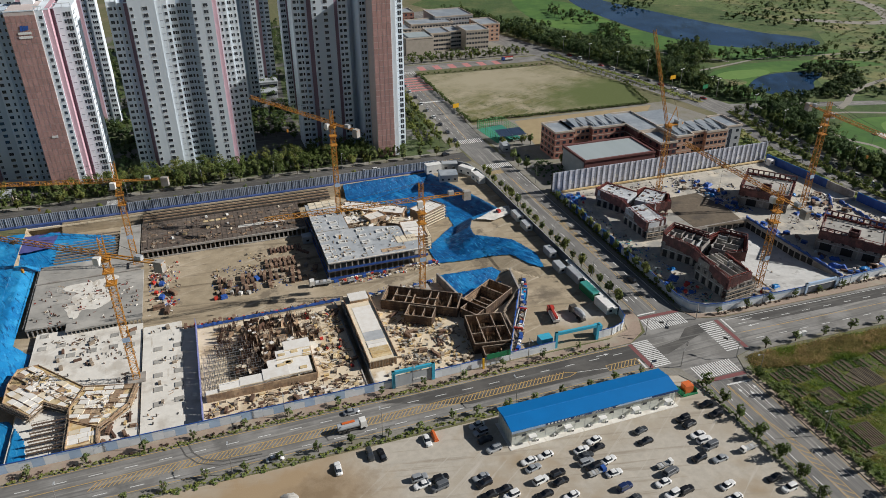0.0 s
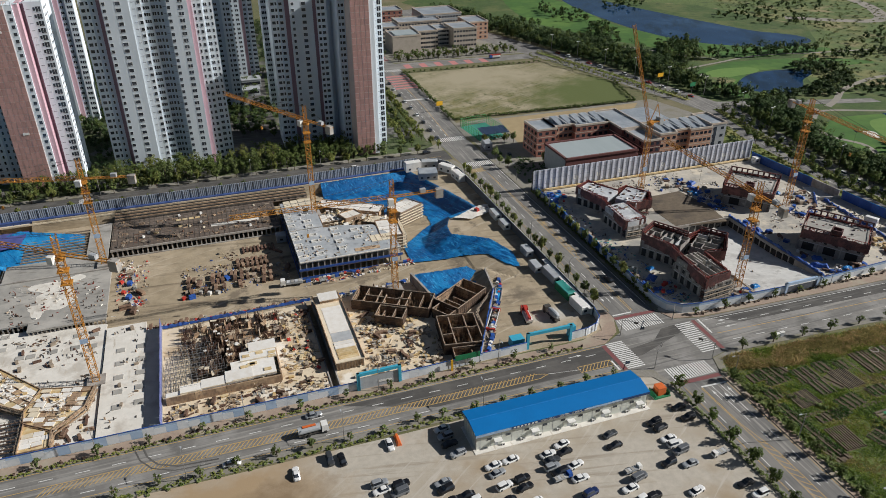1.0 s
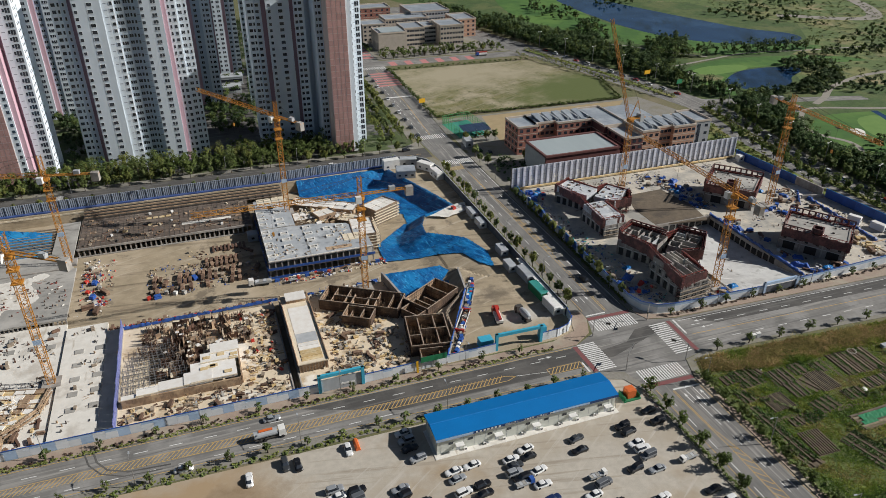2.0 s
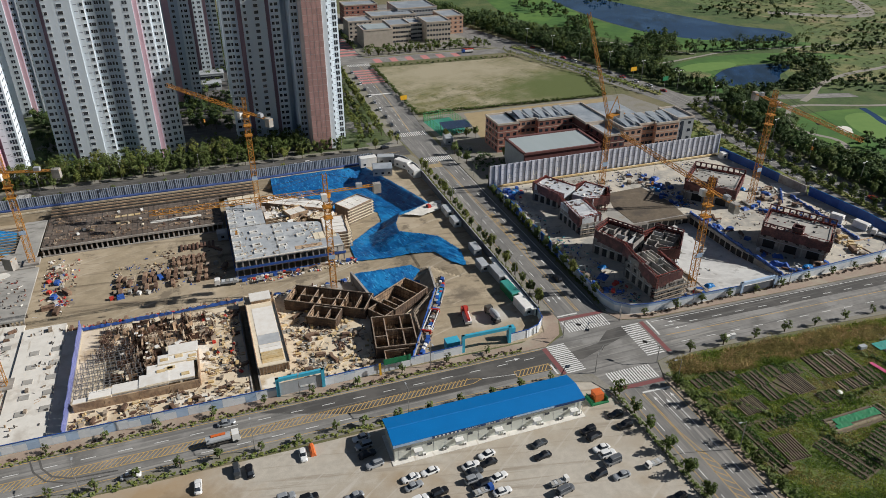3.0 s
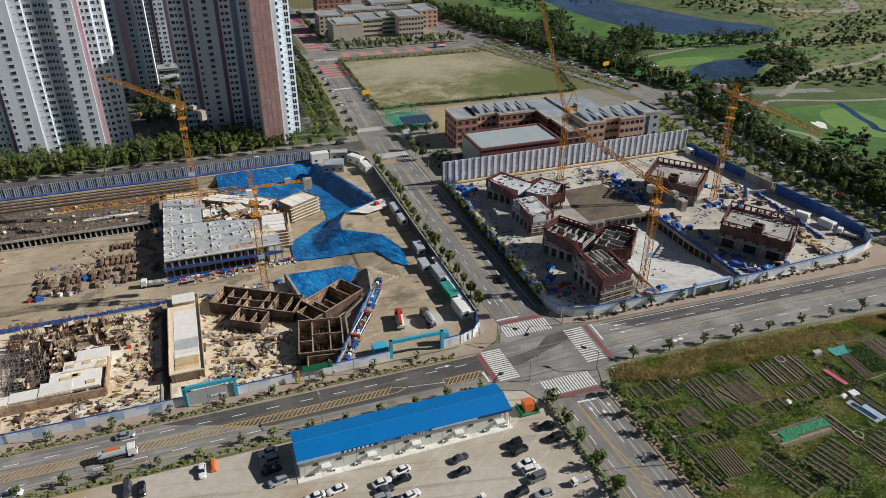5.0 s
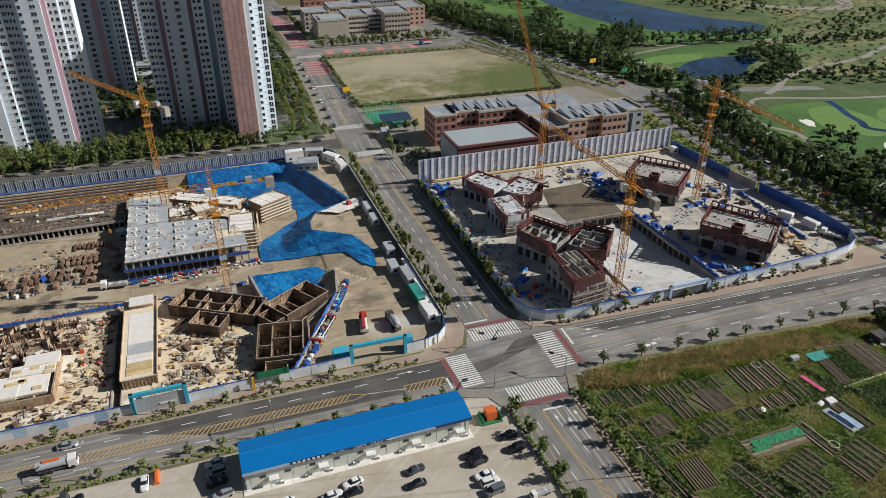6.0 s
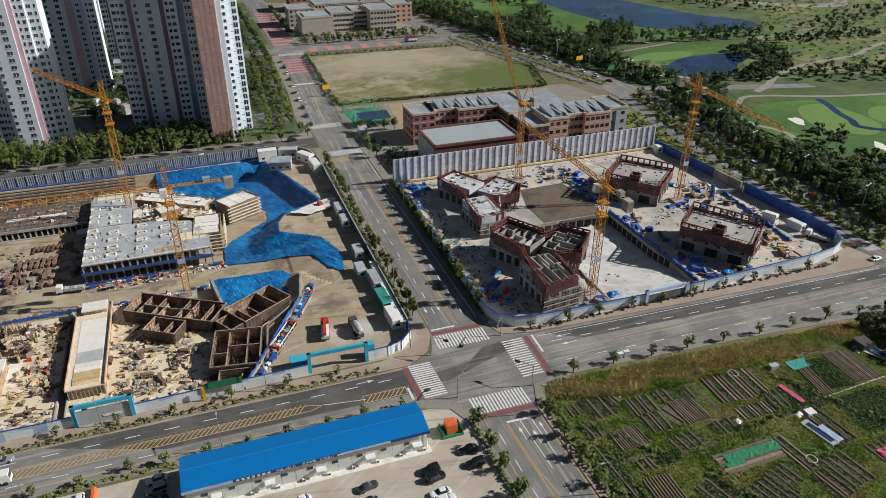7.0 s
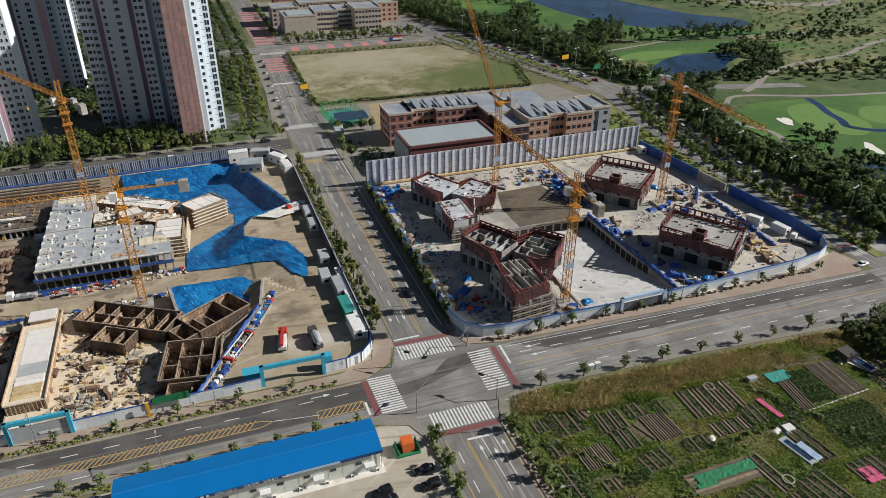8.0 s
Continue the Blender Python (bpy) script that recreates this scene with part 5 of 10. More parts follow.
def louvre_panel():
    """A tall grey acoustic panel with dark upright slots."""
    ring, dark = [(1.75, 0.12), (-1.75, 0.12), (-1.75, -0.12)], []
    for k in range(4):
        x = -1.45 + k * 0.8
        dark.append(len(ring) + 1)
        ring += [(x, -0.12), (x, 0.03), (x + 0.36, 0.03), (x + 0.36, -0.12)]
    ring += [(1.5, -0.12), (1.5, -0.3), (1.75, -0.3)]
    dark.append(len(ring) - 2)
    g = Geo().prism(ring, 0.0, 4.5)
    for f in dark:
        g.m[2 + f] = 1
    return g.mesh("acoustic_panel", [M_FENCE_GREY, M_FENCE_DGREY])


LOUVRE = [[louvre_panel(), Geo().box(-1.73, 1.73, -1.9, -0.32, -1.3, 0.5).mesh("base_panel", M_BASE_BLUE), Geo().box(-1.73, 1.73, -3.0, -1.92, -1.4, -0.7).mesh("ledge", M_PLY_PALE)]]
fence("acoustic_hoarding", "grey louvred acoustic hoarding above a blue sheeted base", [(-200, 314.6), (-91, 315.6), (45, 315.6), (108, 318)], LOUVRE, 3.5, "acoustic hoardings")


def screen_panel(k):
    g = Geo().box(-1.46, 1.46, -0.1, 0.1, 0.8, 10.4, 0)
    for z in (3.2, 5.6, 8.0):
        g.box(-1.46, 1.46, -0.14, -0.1, z, z + 0.12, 1)
    g.box(0.95, 1.46, -0.42, -0.1, 0.8, 10.4, 0).box(0.5, 0.9, -0.13, -0.1, 0.8, 10.4, 1).box(-0.5, -0.3, -0.13, -0.1, 0.8, 10.4, 1)
    g.box(-1.5, -1.38, 0.1, 1.2, 0, 10.2, 2)
    if k:
        g.box(-1.2, 0.7, -0.15, -0.1, 3.3, 3.7, 3).box(-1.2, -0.6, -0.15, -0.1, 3.7, 5.4, 3).box(0.1, 0.7, -0.15, -0.1, 3.7, 4.8, 3)
    return g.mesh("screen_panel", [M_FENCE_LGREY, M_FENCE_MGREY, M_DARKSTEEL, M_WHITE])


S0, S1 = screen_panel(0), screen_panel(1)
fence("screen_wall", "tall pale grey screen wall with darker bands and sign shapes", [(149.4, 270.6), (273.5, 271.2)], [[S0], [S0], [S0], [S1]], 3.0)
part("timber_rail", Geo().box(152, 271, 269.2, 270.0, 0.0, 1.0), M_PLY, solid("rail_base", Geo().box(151, 272, 269.0, 270.2, 0, 0.3), M_SOIL, "soil strip with a timber rail under the screen", "soil strip"))
BLUELOW = [[panel_mesh(2.97, 2.4, M_FENCE_W), panel_mesh(2.97, 3.4, M_FENCE_LB, "top_panel", 0.1, 2.4), panel_mesh(3.0, 3.6, M_BLUEPAINT, "rail", 0.24, 3.4)]]
BLUEFULL = [[panel_mesh(2.97, 4.0, M_BLUEPAINT), panel_mesh(3.0, 4.2, M_BLUE, "rail", 0.24, 4.0)]]
fence("site_hoarding", "white hoarding with a blue rail round the eastern site", [(148.6, 200), (148.4, 172), (150, 166.5), (154, 163), (160, 161.9), (195.6, 160.9)], BLUELOW, 3.0, "site hoardings")
fence("site_hoarding", "blue and white hoarding along the cross street", [(149.6, 268), (148.6, 200)], [BLUELOW[0], BLUEFULL[0]], 3.0, "site hoardings")
fence("site_hoarding", "white hoarding with a blue rail round the eastern site", [(210.5, 161.2), (262, 163.4), (272, 165), (278, 168), (280.6, 173)], BLUELOW, 3.0, "site hoardings")
fence("site_hoarding", "blue hoarding along the avenue", [(280.6, 173), (281.6, 190), (279, 217)], BLUEFULL, 3.0, "site hoardings")
fence("site_hoarding", "blue hoarding along the avenue", [(277, 232), (273.6, 270)], BLUEFULL, 3.0, "site hoardings")


def gate(p, q, h, label, material):
    """A portal frame with folded gate leaves."""
    g = thing("site_gate", label, "gate", group="site gates")
    for x, y in (p, q):
        part("post", Geo().obox(x, y, 0.9, 0.9, 0, h, 0), material, g)
    part("lintel", Geo().wall(p, q, 0.8, h - 1.0, h), material, g)
    n = 6
    for k in range(n):
        a = [lerp(p[i], q[i], k / n) for i in (0, 1)]
        b = [lerp(p[i], q[i], (k + 0.96) / n) for i in (0, 1)]
        if material is not M_CYAN or p[0] < 90:
            part("gate_leaf", Geo().wall(a, b, 0.12, 0.2, h - 1.8), M_GREYPANEL if material is M_CYAN else M_FENCE_DGREY, g)


gate((40.5, 160.4), (53, 160.5), 6.2, "turquoise portal gate with grey leaves", M_CYAN)
solid("gate_lettering", Geo().box(46.5, 50.5, 160.28, 160.34, 1.5, 2.1), M_WHITE, "white lettering bar on the grey gate", "lettering")
gate((95.5, 162.2), (110.5, 162), 6.0, "open turquoise portal gate", M_CYAN)
gate((196, 160.9), (210.2, 161.1), 4.6, "pale portal gate with slatted leaves", M_FENCE_LB)
solid("guard_booth", Geo().box(91, 95.2, 163.6, 166.8, 0, 3.0), M_CYAN, "turquoise guard booth beside the gate", "booth")
solid("ticket_booth", Geo().box(110.9, 113, 163, 165, 0, 4.2), M_CYAN, "turquoise gate pillar booth", "booth")
banner = thing("safety_banner", "green safety banner on posts above the hoarding", "banner")
part("cloth", Geo().wall((70.5, 160.25), (78.5, 160.25), 0.1, 3.0, 4.9), M_GREEN_SHEET, banner)
for x in (70.6, 74.5, 78.4):
    part("post", Geo().beam((x, 160.4, 0.1), (x, 160.4, 5.0), 0.1), M_GALV, banner)
solid("safety_flag", Geo().hull([(69.0, 159.6, 0.16), (69.6, 159.6, 0.16), (69.6, 159.9, 0.16), (69.0, 159.9, 0.16)], [(68.8, 159.6, 4.2), (69.5, 159.6, 4.2), (69.5, 159.9, 4.2), (68.8, 159.9, 4.2)]),
      M_YELLOW_SIGN, "yellow flag beside the hoarding", "flag")


# ---- blue office ----
def office():
    o = thing("site_office", "long pale site office with a royal blue metal roof", "building", (64, 126.8, 0))
    L, W, H = 51.5, 9.0, 5.7
    part("floor_slab", Geo().box(-0.8, L + 0.8, -1.6, W + 0.4, 0, 0.15), M_CONC, o)
    wall = part("wall", Geo().box(0, L, 0, W, 0.15, H), mat("pale green-white cladding", (0.66, 0.68, 0.62), (0.60, 0.62, 0.56), 0.3, rough=0.6), o)
    for k in range(17):
        part("cladding_seam", Geo().box(k * 3.03 + 1.0, k * 3.03 + 1.07, -0.03, 0.0, 0.2, H - 0.5), M_GREYPANEL, wall)
    g = Geo().hull([(-0.5, -0.6, H), (L + 0.5, -0.6, H), (L + 0.5, W + 0.5, H), (-0.5, W + 0.5, H)],
                   [(-0.5, W / 2 - 0.05, H + 0.9), (L + 0.5, W / 2 - 0.05, H + 0.9), (L + 0.5, W / 2 + 0.05, H + 0.9), (-0.5, W / 2 + 0.05, H + 0.9)])
    roof = part("roof", g, M_BLUE, o, "royal blue metal roof")
    part("ridge_cap", Geo().box(-0.5, L + 0.5, W / 2 - 0.18, W / 2 + 0.18, H + 0.86, H + 0.93), mat("ridge metal", (0.02, 0.2, 0.55), rough=0.4), roof)
    for k in range(51):
        x = k * 1.02 + 0.2
        part("roof_rib", Geo().beam((x, -0.6, H + 0.005), (x, W / 2, H + 0.905), 0.016), M_BLUE, roof)
    fascia = part("fascia", Geo().box(-0.5, L + 0.5, -0.68, -0.6, H - 0.7, H + 0.02), M_NAVY, o)
    part("fascia_end", Geo().box(-0.5, 9.5, -0.72, -0.68, H - 0.75, H + 0.02), M_FENCE_LB, fascia)
    part("fascia_end", Geo().box(32, 43, -0.72, -0.68, H - 0.6, H + 0.0), M_FENCE_LB, fascia)
    for k in range(7):
        part("lettering_bar", Geo().box(10.2 + k * 1.05, 10.8 + k * 1.05, -0.71, -0.68, H - 0.62, H - 0.12), M_WHITE, fascia)
    for text, x in (("(F20-1/25-1)", 18.2), ("공동주택", 23.6), ("신축공사", 27.4)):
        cu = bpy.data.curves.new("lettering", 'FONT')
        cu.body, cu.size, cu.extrude = text, 0.82, 0.01
        ob = new("lettering", cu)
        ob.parent = fascia
        ob.matrix_local = pose(x, -0.70, H - 0.66, 90, 0, 0)
        cu.materials.append(M_WHITE)
    part("lettering_bar", Geo().box(31.2, 32.4, -0.735, -0.72, H - 0.5, H - 0.15), M_WHITE, fascia)
    for k in range(9):
        x = 3.0 + k * 5.4
        part("window", Geo().box(x, x + 1.3, -0.06, 0.05, 2.6, 3.3), M_GLASS_DARK, wall)
        if k % 2 == 0:
            door = part("door", Geo().box(x + 2.2, x + 3.2, -0.05, 0.05, 0.15, 2.3), M_GREYPANEL, wall)
            part("canopy", Geo().box(x + 1.8, x + 4.0, -1.4, 0, 2.5, 2.62), M_WHITE, door)
        unit = part("air_conditioner", Geo().box(x + 4.1, x + 4.9, -0.8, -0.3, 0.16, 0.9), M_WHITE, wall)
        part("fan", Geo().box(x + 4.25, x + 4.75, -0.82, -0.8, 0.3, 0.78), M_DARKSTEEL, unit)
    for k in range(7):
        part("end_seam", Geo().box(-0.03, 0, 0.8 + k * 1.25, 0.86 + k * 1.25, 0.2, H), M_GREYPANEL, wall)
    for x in (-0.2, L + 0.2):
        part("downpipe", Geo().beam((x, -0.3, 0.1), (x, -0.3, H), 0.1), M_GALV, o)


office()


# ---- western site: decks and slabs ----
rng = random.Random(7)


def litter(label, poly, n, seed, z, mats, clusters=12, spread=3.0, size=0.7, deg=5.0, name="offcuts", tall=0.5):
    """Small offcuts, boards and bits lying in loose heaps over a polygon: too many to count."""
    r = random.Random(seed)
    xs, ys = [p[0] for p in poly], [p[1] for p in poly]
    heaps = []
    while len(heaps) < clusters:
        c = (r.uniform(min(xs), max(xs)), r.uniform(min(ys), max(ys)))
        if inside(*c, poly):
            heaps.append((*c, r.choice((0, 90)) + deg, r.randrange(len(mats)), r.uniform(0.4, 1.3)))
    g, made, tries = Geo(), 0, 0
    while made < n and tries < n * 6:
        tries += 1
        if r.random() < 0.3:
            x, y, a, m = r.uniform(min(xs), max(xs)), r.uniform(min(ys), max(ys)), r.uniform(0, 180), r.randrange(len(mats))
        else:
            hx, hy, a, m, s = r.choice(heaps)
            x, y, a = hx + r.gauss(0, spread * s), hy + r.gauss(0, spread * s), a + r.gauss(0, 12)
            m = m if r.random() < 0.6 else r.randrange(len(mats))
        if not inside(x, y, poly):
            continue
        made += 1
        base = z(x, y) if callable(z) else z
        shape = r.random()
        if shape < 0.5:
            l, w, h = r.uniform(0.8, 2.6) * size, r.uniform(0.12, 0.3) * size, r.uniform(0.08, 0.25)
        elif shape < 0.8:
            l, w, h = r.uniform(0.6, 1.8) * size, r.uniform(0.4, 0.9) * size, r.uniform(0.06, tall)
        elif shape < 0.92:
            l, w, h = r.uniform(0.3, 0.7) * size, r.uniform(0.3, 0.6) * size, r.uniform(0.3, tall * 2)
        else:
            t = radians(a)
            g.beam((x, y, base), (x + math.cos(t) * 1.2 * size, y + math.sin(t) * 1.2 * size, base + tall * 2.2), 0.1, m)
            continue
        g.obox(x, y, l, w, base - 0.02, base + h, radians(a), m)
    return solid(name, g, mats, label, "building debris", kind="stuff")


WOODY = [M_FORM, M_PLY, M_PLY_PALE, M_FORM_GREY, M_RUST]
MIXED = [M_FORM, M_PLY_PALE, M_FORM_GREY, M_DARKSTEEL, M_WHITEBOARD, M_BLUEPAINT, M_RUST]
DUSTY = [M_CONC_DARK, M_FORM_GREY, M_DARKSTEEL, M_CONC_WALL, M_RUST, M_BLUEPAINT]


def ragged_rail(p, q, z0, h, w=0.25, seed=1, sag=0.5):
    """A sheeted rail with an uneven top and loose folds: one skin along its line."""
    r = random.Random(seed)
    n = max(2, int(math.dist(p, q) / 0.9))
    dx, dy = q[0] - p[0], q[1] - p[1]
    length = math.hypot(dx, dy)
    nx, ny = -dy / length, dx / length
    rings = []
    for k in range(n + 1):
        x, y = lerp(p[0], q[0], k / n), lerp(p[1], q[1], k / n)
        top, a, b = z0 + h * r.uniform(1 - sag, 1.1), w * r.uniform(0.6, 1.8), w * r.uniform(0.3, 1.0)
        o = r.uniform(-0.15, 0.15)
        rings.append([(x + nx * a, y + ny * a, z0), (x - nx * a, y - ny * a, z0), (x - nx * (b + o), y - ny * (b + o), top), (x + nx * (b - o), y + ny * (b - o), top)])
    return Geo().skin(rings)


def columns(owner, a, b, z0, z1, gap, w=0.5, material=M_CONC_WALL):
    d = math.dist(a, b)
    n = max(1, int(d / gap))
    g = Geo().box(-w / 2, w / 2, -w / 2, w / 2, z0, z1).mesh("column", material)
    for k in range(n + 1):
        part("column", g, None, owner, at=(lerp(a[0], b[0], k / n), lerp(a[1], b[1], k / n), 0))


def deck_brown():
    d = thing("basement_deck", "rust-brown formwork deck on closely set props", "deck")
    part("slab", Geo().box(-33.5, 34, 277.6, 304, -2.1, -1.5), M_DECK_BROWN, d)
    part("edge_beam", Geo().box(-33.5, 34, 277.2, 277.6, -2.0, -1.2), M_CONC_WALL, d)
    part("back_wall", Geo().box(-33.5, 34, 283, 283.4, -5.2, -2.1), M_MUD_SHADE, d)
    columns(d, (-33, 277.8), (33.6, 277.8), -5.2, -2.1, 1.9, 0.5)
    part("sill", Geo().box(-33.5, 34, 276.9, 277.5, -5.2, -4.6), M_CONC_WALL, d)
    frame_ = Geo()
    for a, b in (((-1, -0.7), (1, -0.7)), ((1, -0.7), (1, 0.7)), ((1, 0.7), (-1, 0.7)), ((-1, 0.7), (-1, -0.7))):
        frame_.wall(a, b, 0.16, 0, 0.22)
    frame_ = frame_.mesh("opening_frame", M_FORM)
    for i in range(10):
        for j in range(3):
            x, y = -28 + i * 6.4, 283 + j * 8
            if rng.random() < 0.8:
                part("opening_frame", frame_, None, d, at=(x + rng.uniform(-0.5, 0.5), y, -1.5))
    g = Geo()
    for k in range(34):
        x = -33 + k * 2.0
        g.box(x, x + 0.12, 277.8, 304, -1.5, -1.42)
    for k in range(9):
        g.box(-33.4, 33.9, 279 + k * 2.9, 279.1 + k * 2.9, -1.5, -1.44)
    tagged(part("board_joints", g, M_DARKSTEEL, d), kind="stuff")
    part("poured_strip", Geo().box(6, 26, 286.5, 288.6, -1.5, -1.36), M_CONC, d, "pale poured strip")
    for k in range(4):
        part("ply_sheet", Geo().box(-8 + k * 2.6, -6 + k * 2.6, 296 + rng.random(), 298.4, -1.5, -1.3), M_PLY, d)
    for k in range(7):
        y = 305 + k * 0.95
        part("wale", Geo().box(-33, 50, y, y + 0.35, -1.6 + 0.25 * k, -1.2 + 0.25 * k), M_FORM if k % 2 else M_DARKSTEEL, d)
    part("shoring_deck", Geo().box(-33.4, 50, 304.2, 312.2, -2.3, -1.95), M_DECK_BROWN, d)
    for k in range(26):
        part("strut", Geo().box(-32 + k * 3.2, -31.6 + k * 3.2, 304.4, 312, -1.9, -1.6), M_DARKSTEEL, d)


deck_brown()


def lid_mesh():
    rect = lambda a, b, z: [(-a, -b, z), (a, -b, z), (a, b, z), (-a, b, z)]
    g = Geo().skin([rect(1.6, 1.05, 0), rect(1.6, 1.05, 0.5), rect(1.2, 0.7, 0.5), rect(1.2, 0.7, 0.15)])
    g.m[-1] = 1
    return g.mesh("opening_lid", [M_WHITE, M_CONC_DARK])


LID = lid_mesh()


def deck_white():
    d = thing("parking_deck", "grey concrete parking deck with white covered openings and blue rails", "deck")
    part("top_slab", Geo().prism([(36, 236.6), (75.6, 236.6), (75.6, 246), (70, 259), (56, 263), (50, 263), (50, 276), (50, 292), (36, 292)], 1.4, 2.0), M_CONC_DECK, d)
    part("lower_slab", Geo().box(35.6, 76, 236, 262, -1.7, -1.2), M_CONC_WALL, d)
    part("core_wall", Geo().box(38, 69, 242, 256, -5.2, 1.4), M_MUD_SHADE, d)
    part("core_wall", Geo().box(38, 49, 256.1, 290, -5.2, 1.4), M_MUD_SHADE, d)
    for z0, z1 in ((-4.8, -1.7), (-1.2, 1.4)):
        columns(d, (36, 237.1), (75.6, 237.1), z0, z1, 2.3, 0.45)
        columns(d, (36.3, 239), (36.3, 291), z0, z1, 3.2, 0.45)
    for z in (-4.9, -1.2):
        part("blue_rail", Geo().box(35.4, 76.2, 235.7, 235.85, z, z + 0.9), M_BLUEPAINT, d)
        part("blue_rail", Geo().box(35.3, 35.45, 235.7, 292, z, z + 0.9), M_BLUEPAINT, d)
    part("edge_kerb", Geo().box(35.9, 75.7, 236.4, 236.8, 1.9, 2.25), M_CONC, d)
    part("step_joint", Geo().box(51.8, 52.1, 236.8, 262.6, 2.0, 2.06), M_CONC_DARK, d)
    part("step_joint", Geo().box(36.2, 50, 263.6, 263.9, 2.0, 2.25), M_CONC_DARK, d)
    for x, ys in ((37.6, (240.5, 245.5, 250.5, 255.5, 260.5, 268, 272.5, 279)), (44.6, (241, 246.5, 252, 257.5, 266, 270.5, 278, 284)), (53.8, (243, 249, 254.5, 260)), (61.5, (249.5, 256.5)), (66.6, (257,))):
        for y in ys:
            part("opening_lid", LID, None, d, at=(x, y, 2.0))
    part("formed_pit", Geo().box(58, 68, 238.6, 241, 2.0, 2.12), M_FORM, d)
    for k in range(4):
        part("ply_sheet", Geo().box(66 + k * 2.2, 68 + k * 2.2, 244, 249.4, 2.0, 2.2), M_PLY_PALE, d)
    for k in range(8):
        x, y = 37.5 + (k % 4) * 3.2, 287 + (k // 4) * 3.4
        part("ply_sheet", Geo().box(x, x + 2.9, y, y + 2.8, 2.0, 2.15 + 0.1 * rng.random()), M_PLY_PALE, d)
    for k in range(30):
        x, y = rng.uniform(37, 73), rng.uniform(238, 256)
        part("timber", Geo().obox(x, y, rng.uniform(0.6, 2.0), 0.3, 2.0, 2.25, rng.random() * 3), M_FORM_GREY, d)


deck_white()


def shuttered_box(owner, cx, cy, lx, ly, deg, z0, z1, nx, ny, roof=M_WHITEBOARD, wall=M_FORM, proud=0.25):
    """A shuttered block: dark boarded sides, a rim, and white soffit panels laid on top."""
    a = radians(deg)
    c, s = math.cos(a), math.sin(a)
    body = part("shutter", Geo().obox(cx, cy, lx, ly, z0, z1, a), wall, owner)
    for i in range(nx):
        for j in range(ny):
            u, v = (i + 0.5) / nx * lx - lx / 2, (j + 0.5) / ny * ly - ly / 2
            x, y = cx + c * u - s * v, cy + s * u + c * v
            part("soffit_panel", Geo().obox(x, y, lx / nx * 0.93, ly / ny * 0.9, z1, z1 + rng.uniform(0.08, proud), a), roof, body)
    g = Geo()
    e = [(cx + c * u - s * v, cy + s * u + c * v) for u, v in ((-lx / 2, -ly / 2), (lx / 2, -ly / 2), (lx / 2, ly / 2), (-lx / 2, ly / 2))]
    for p, q in zip(e, e[1:] + e[:1]):
        g.wall(p, q, 0.18, z1, z1 + 0.5)
    part("rim_board", g, M_FORM, owner)
    return e


def scaffold(owner, pts, z0, z1, lift=1.8, bay=1.8, material=M_GALV, toe=None):
    """Pipe scaffolding along a line: one mesh a side, with toe boards apart."""
    for p, q in zip(pts, pts[1:]):
        g = Geo()
        d = math.dist(p, q)
        n = max(1, round(d / bay))
        levels = [z0 + k * lift for k in range(int((z1 - z0) / lift) + 1)]
        for k in range(n + 1):
            x, y = lerp(p[0], q[0], k / n), lerp(p[1], q[1], k / n)
            g.beam((x, y, z0), (x, y, z1 + 0.6), 0.09)
        for z in levels:
            g.beam((*p, z + 0.9), (*q, z + 0.9), 0.08)
        tagged(part("scaffold", g, material, owner), kind="stuff")
        for z in levels[1:]:
            part("toe_board", Geo().wall(p, q, 0.5, z - 0.06, z + 0.12), toe or M_FORM_GREY, owner)


def wing():
    w = thing("basement_wing", "shuttered basement wing with white soffit panels and scaffolding", "building shell")
    shuttered_box(w, 65, 280, 29, 7.5, -31, -5, 1.6, 6, 2)
    e = shuttered_box(w, 87.6, 272.2, 13, 8.8, 31, -5, 1.8, 3, 2, M_WHITEBOARD, M_FORM_GREY)
    scaffold(w, [(e[0][0] - 0.8, e[0][1] - 0.9), (e[1][0] + 0.6, e[1][1] - 0.9), (e[2][0] + 1.0, e[2][1] + 0.2)], -5, 1.6, 1.3, 1.8, M_FORM_GREY, M_PLY_PALE)
    e = shuttered_box(w, 75.5, 254, 9, 15, -4, -5, 1.8, 1, 5)
    scaffold(w, [(e[0][0], e[0][1] - 1.0), (e[1][0] + 1.2, e[1][1] - 1.0), (e[2][0] + 1.2, e[2][1])], -5, 1.6, 1.3, 1.8, M_FORM_GREY, M_PLY_PALE)
    shuttered_box(w, 63, 270.5, 8, 6, 20, -3, 2.4, 2, 2, M_CONC, M_FORM)
    shuttered_box(w, 73, 265.5, 10, 7, -31, -5, 0.6, 3, 2, M_PLY_PALE)
    shuttered_box(w, 55, 273, 9, 9, 0, -5, 1.0, 3, 2, M_WHITEBOARD)
    shuttered_box(w, 60.4, 267.6, 7, 5, -31, -5, 0.8, 2, 2, M_PLY_PALE)
    shuttered_box(w, 68.6, 272.2, 7, 4.6, -31, -5, 0.5, 3, 1, M_WHITEBOARD)
    for k in range(14):
        x, y = rng.uniform(53, 80), rng.uniform(262, 278)
        part("timber", Geo().obox(x, y, rng.uniform(1, 3), rng.uniform(0.3, 0.9), 1.2, rng.uniform(1.7, 2.4), rng.random() * 3), rng.choice((M_FORM, M_PLY, M_WHITEBOARD)), w)


wing()


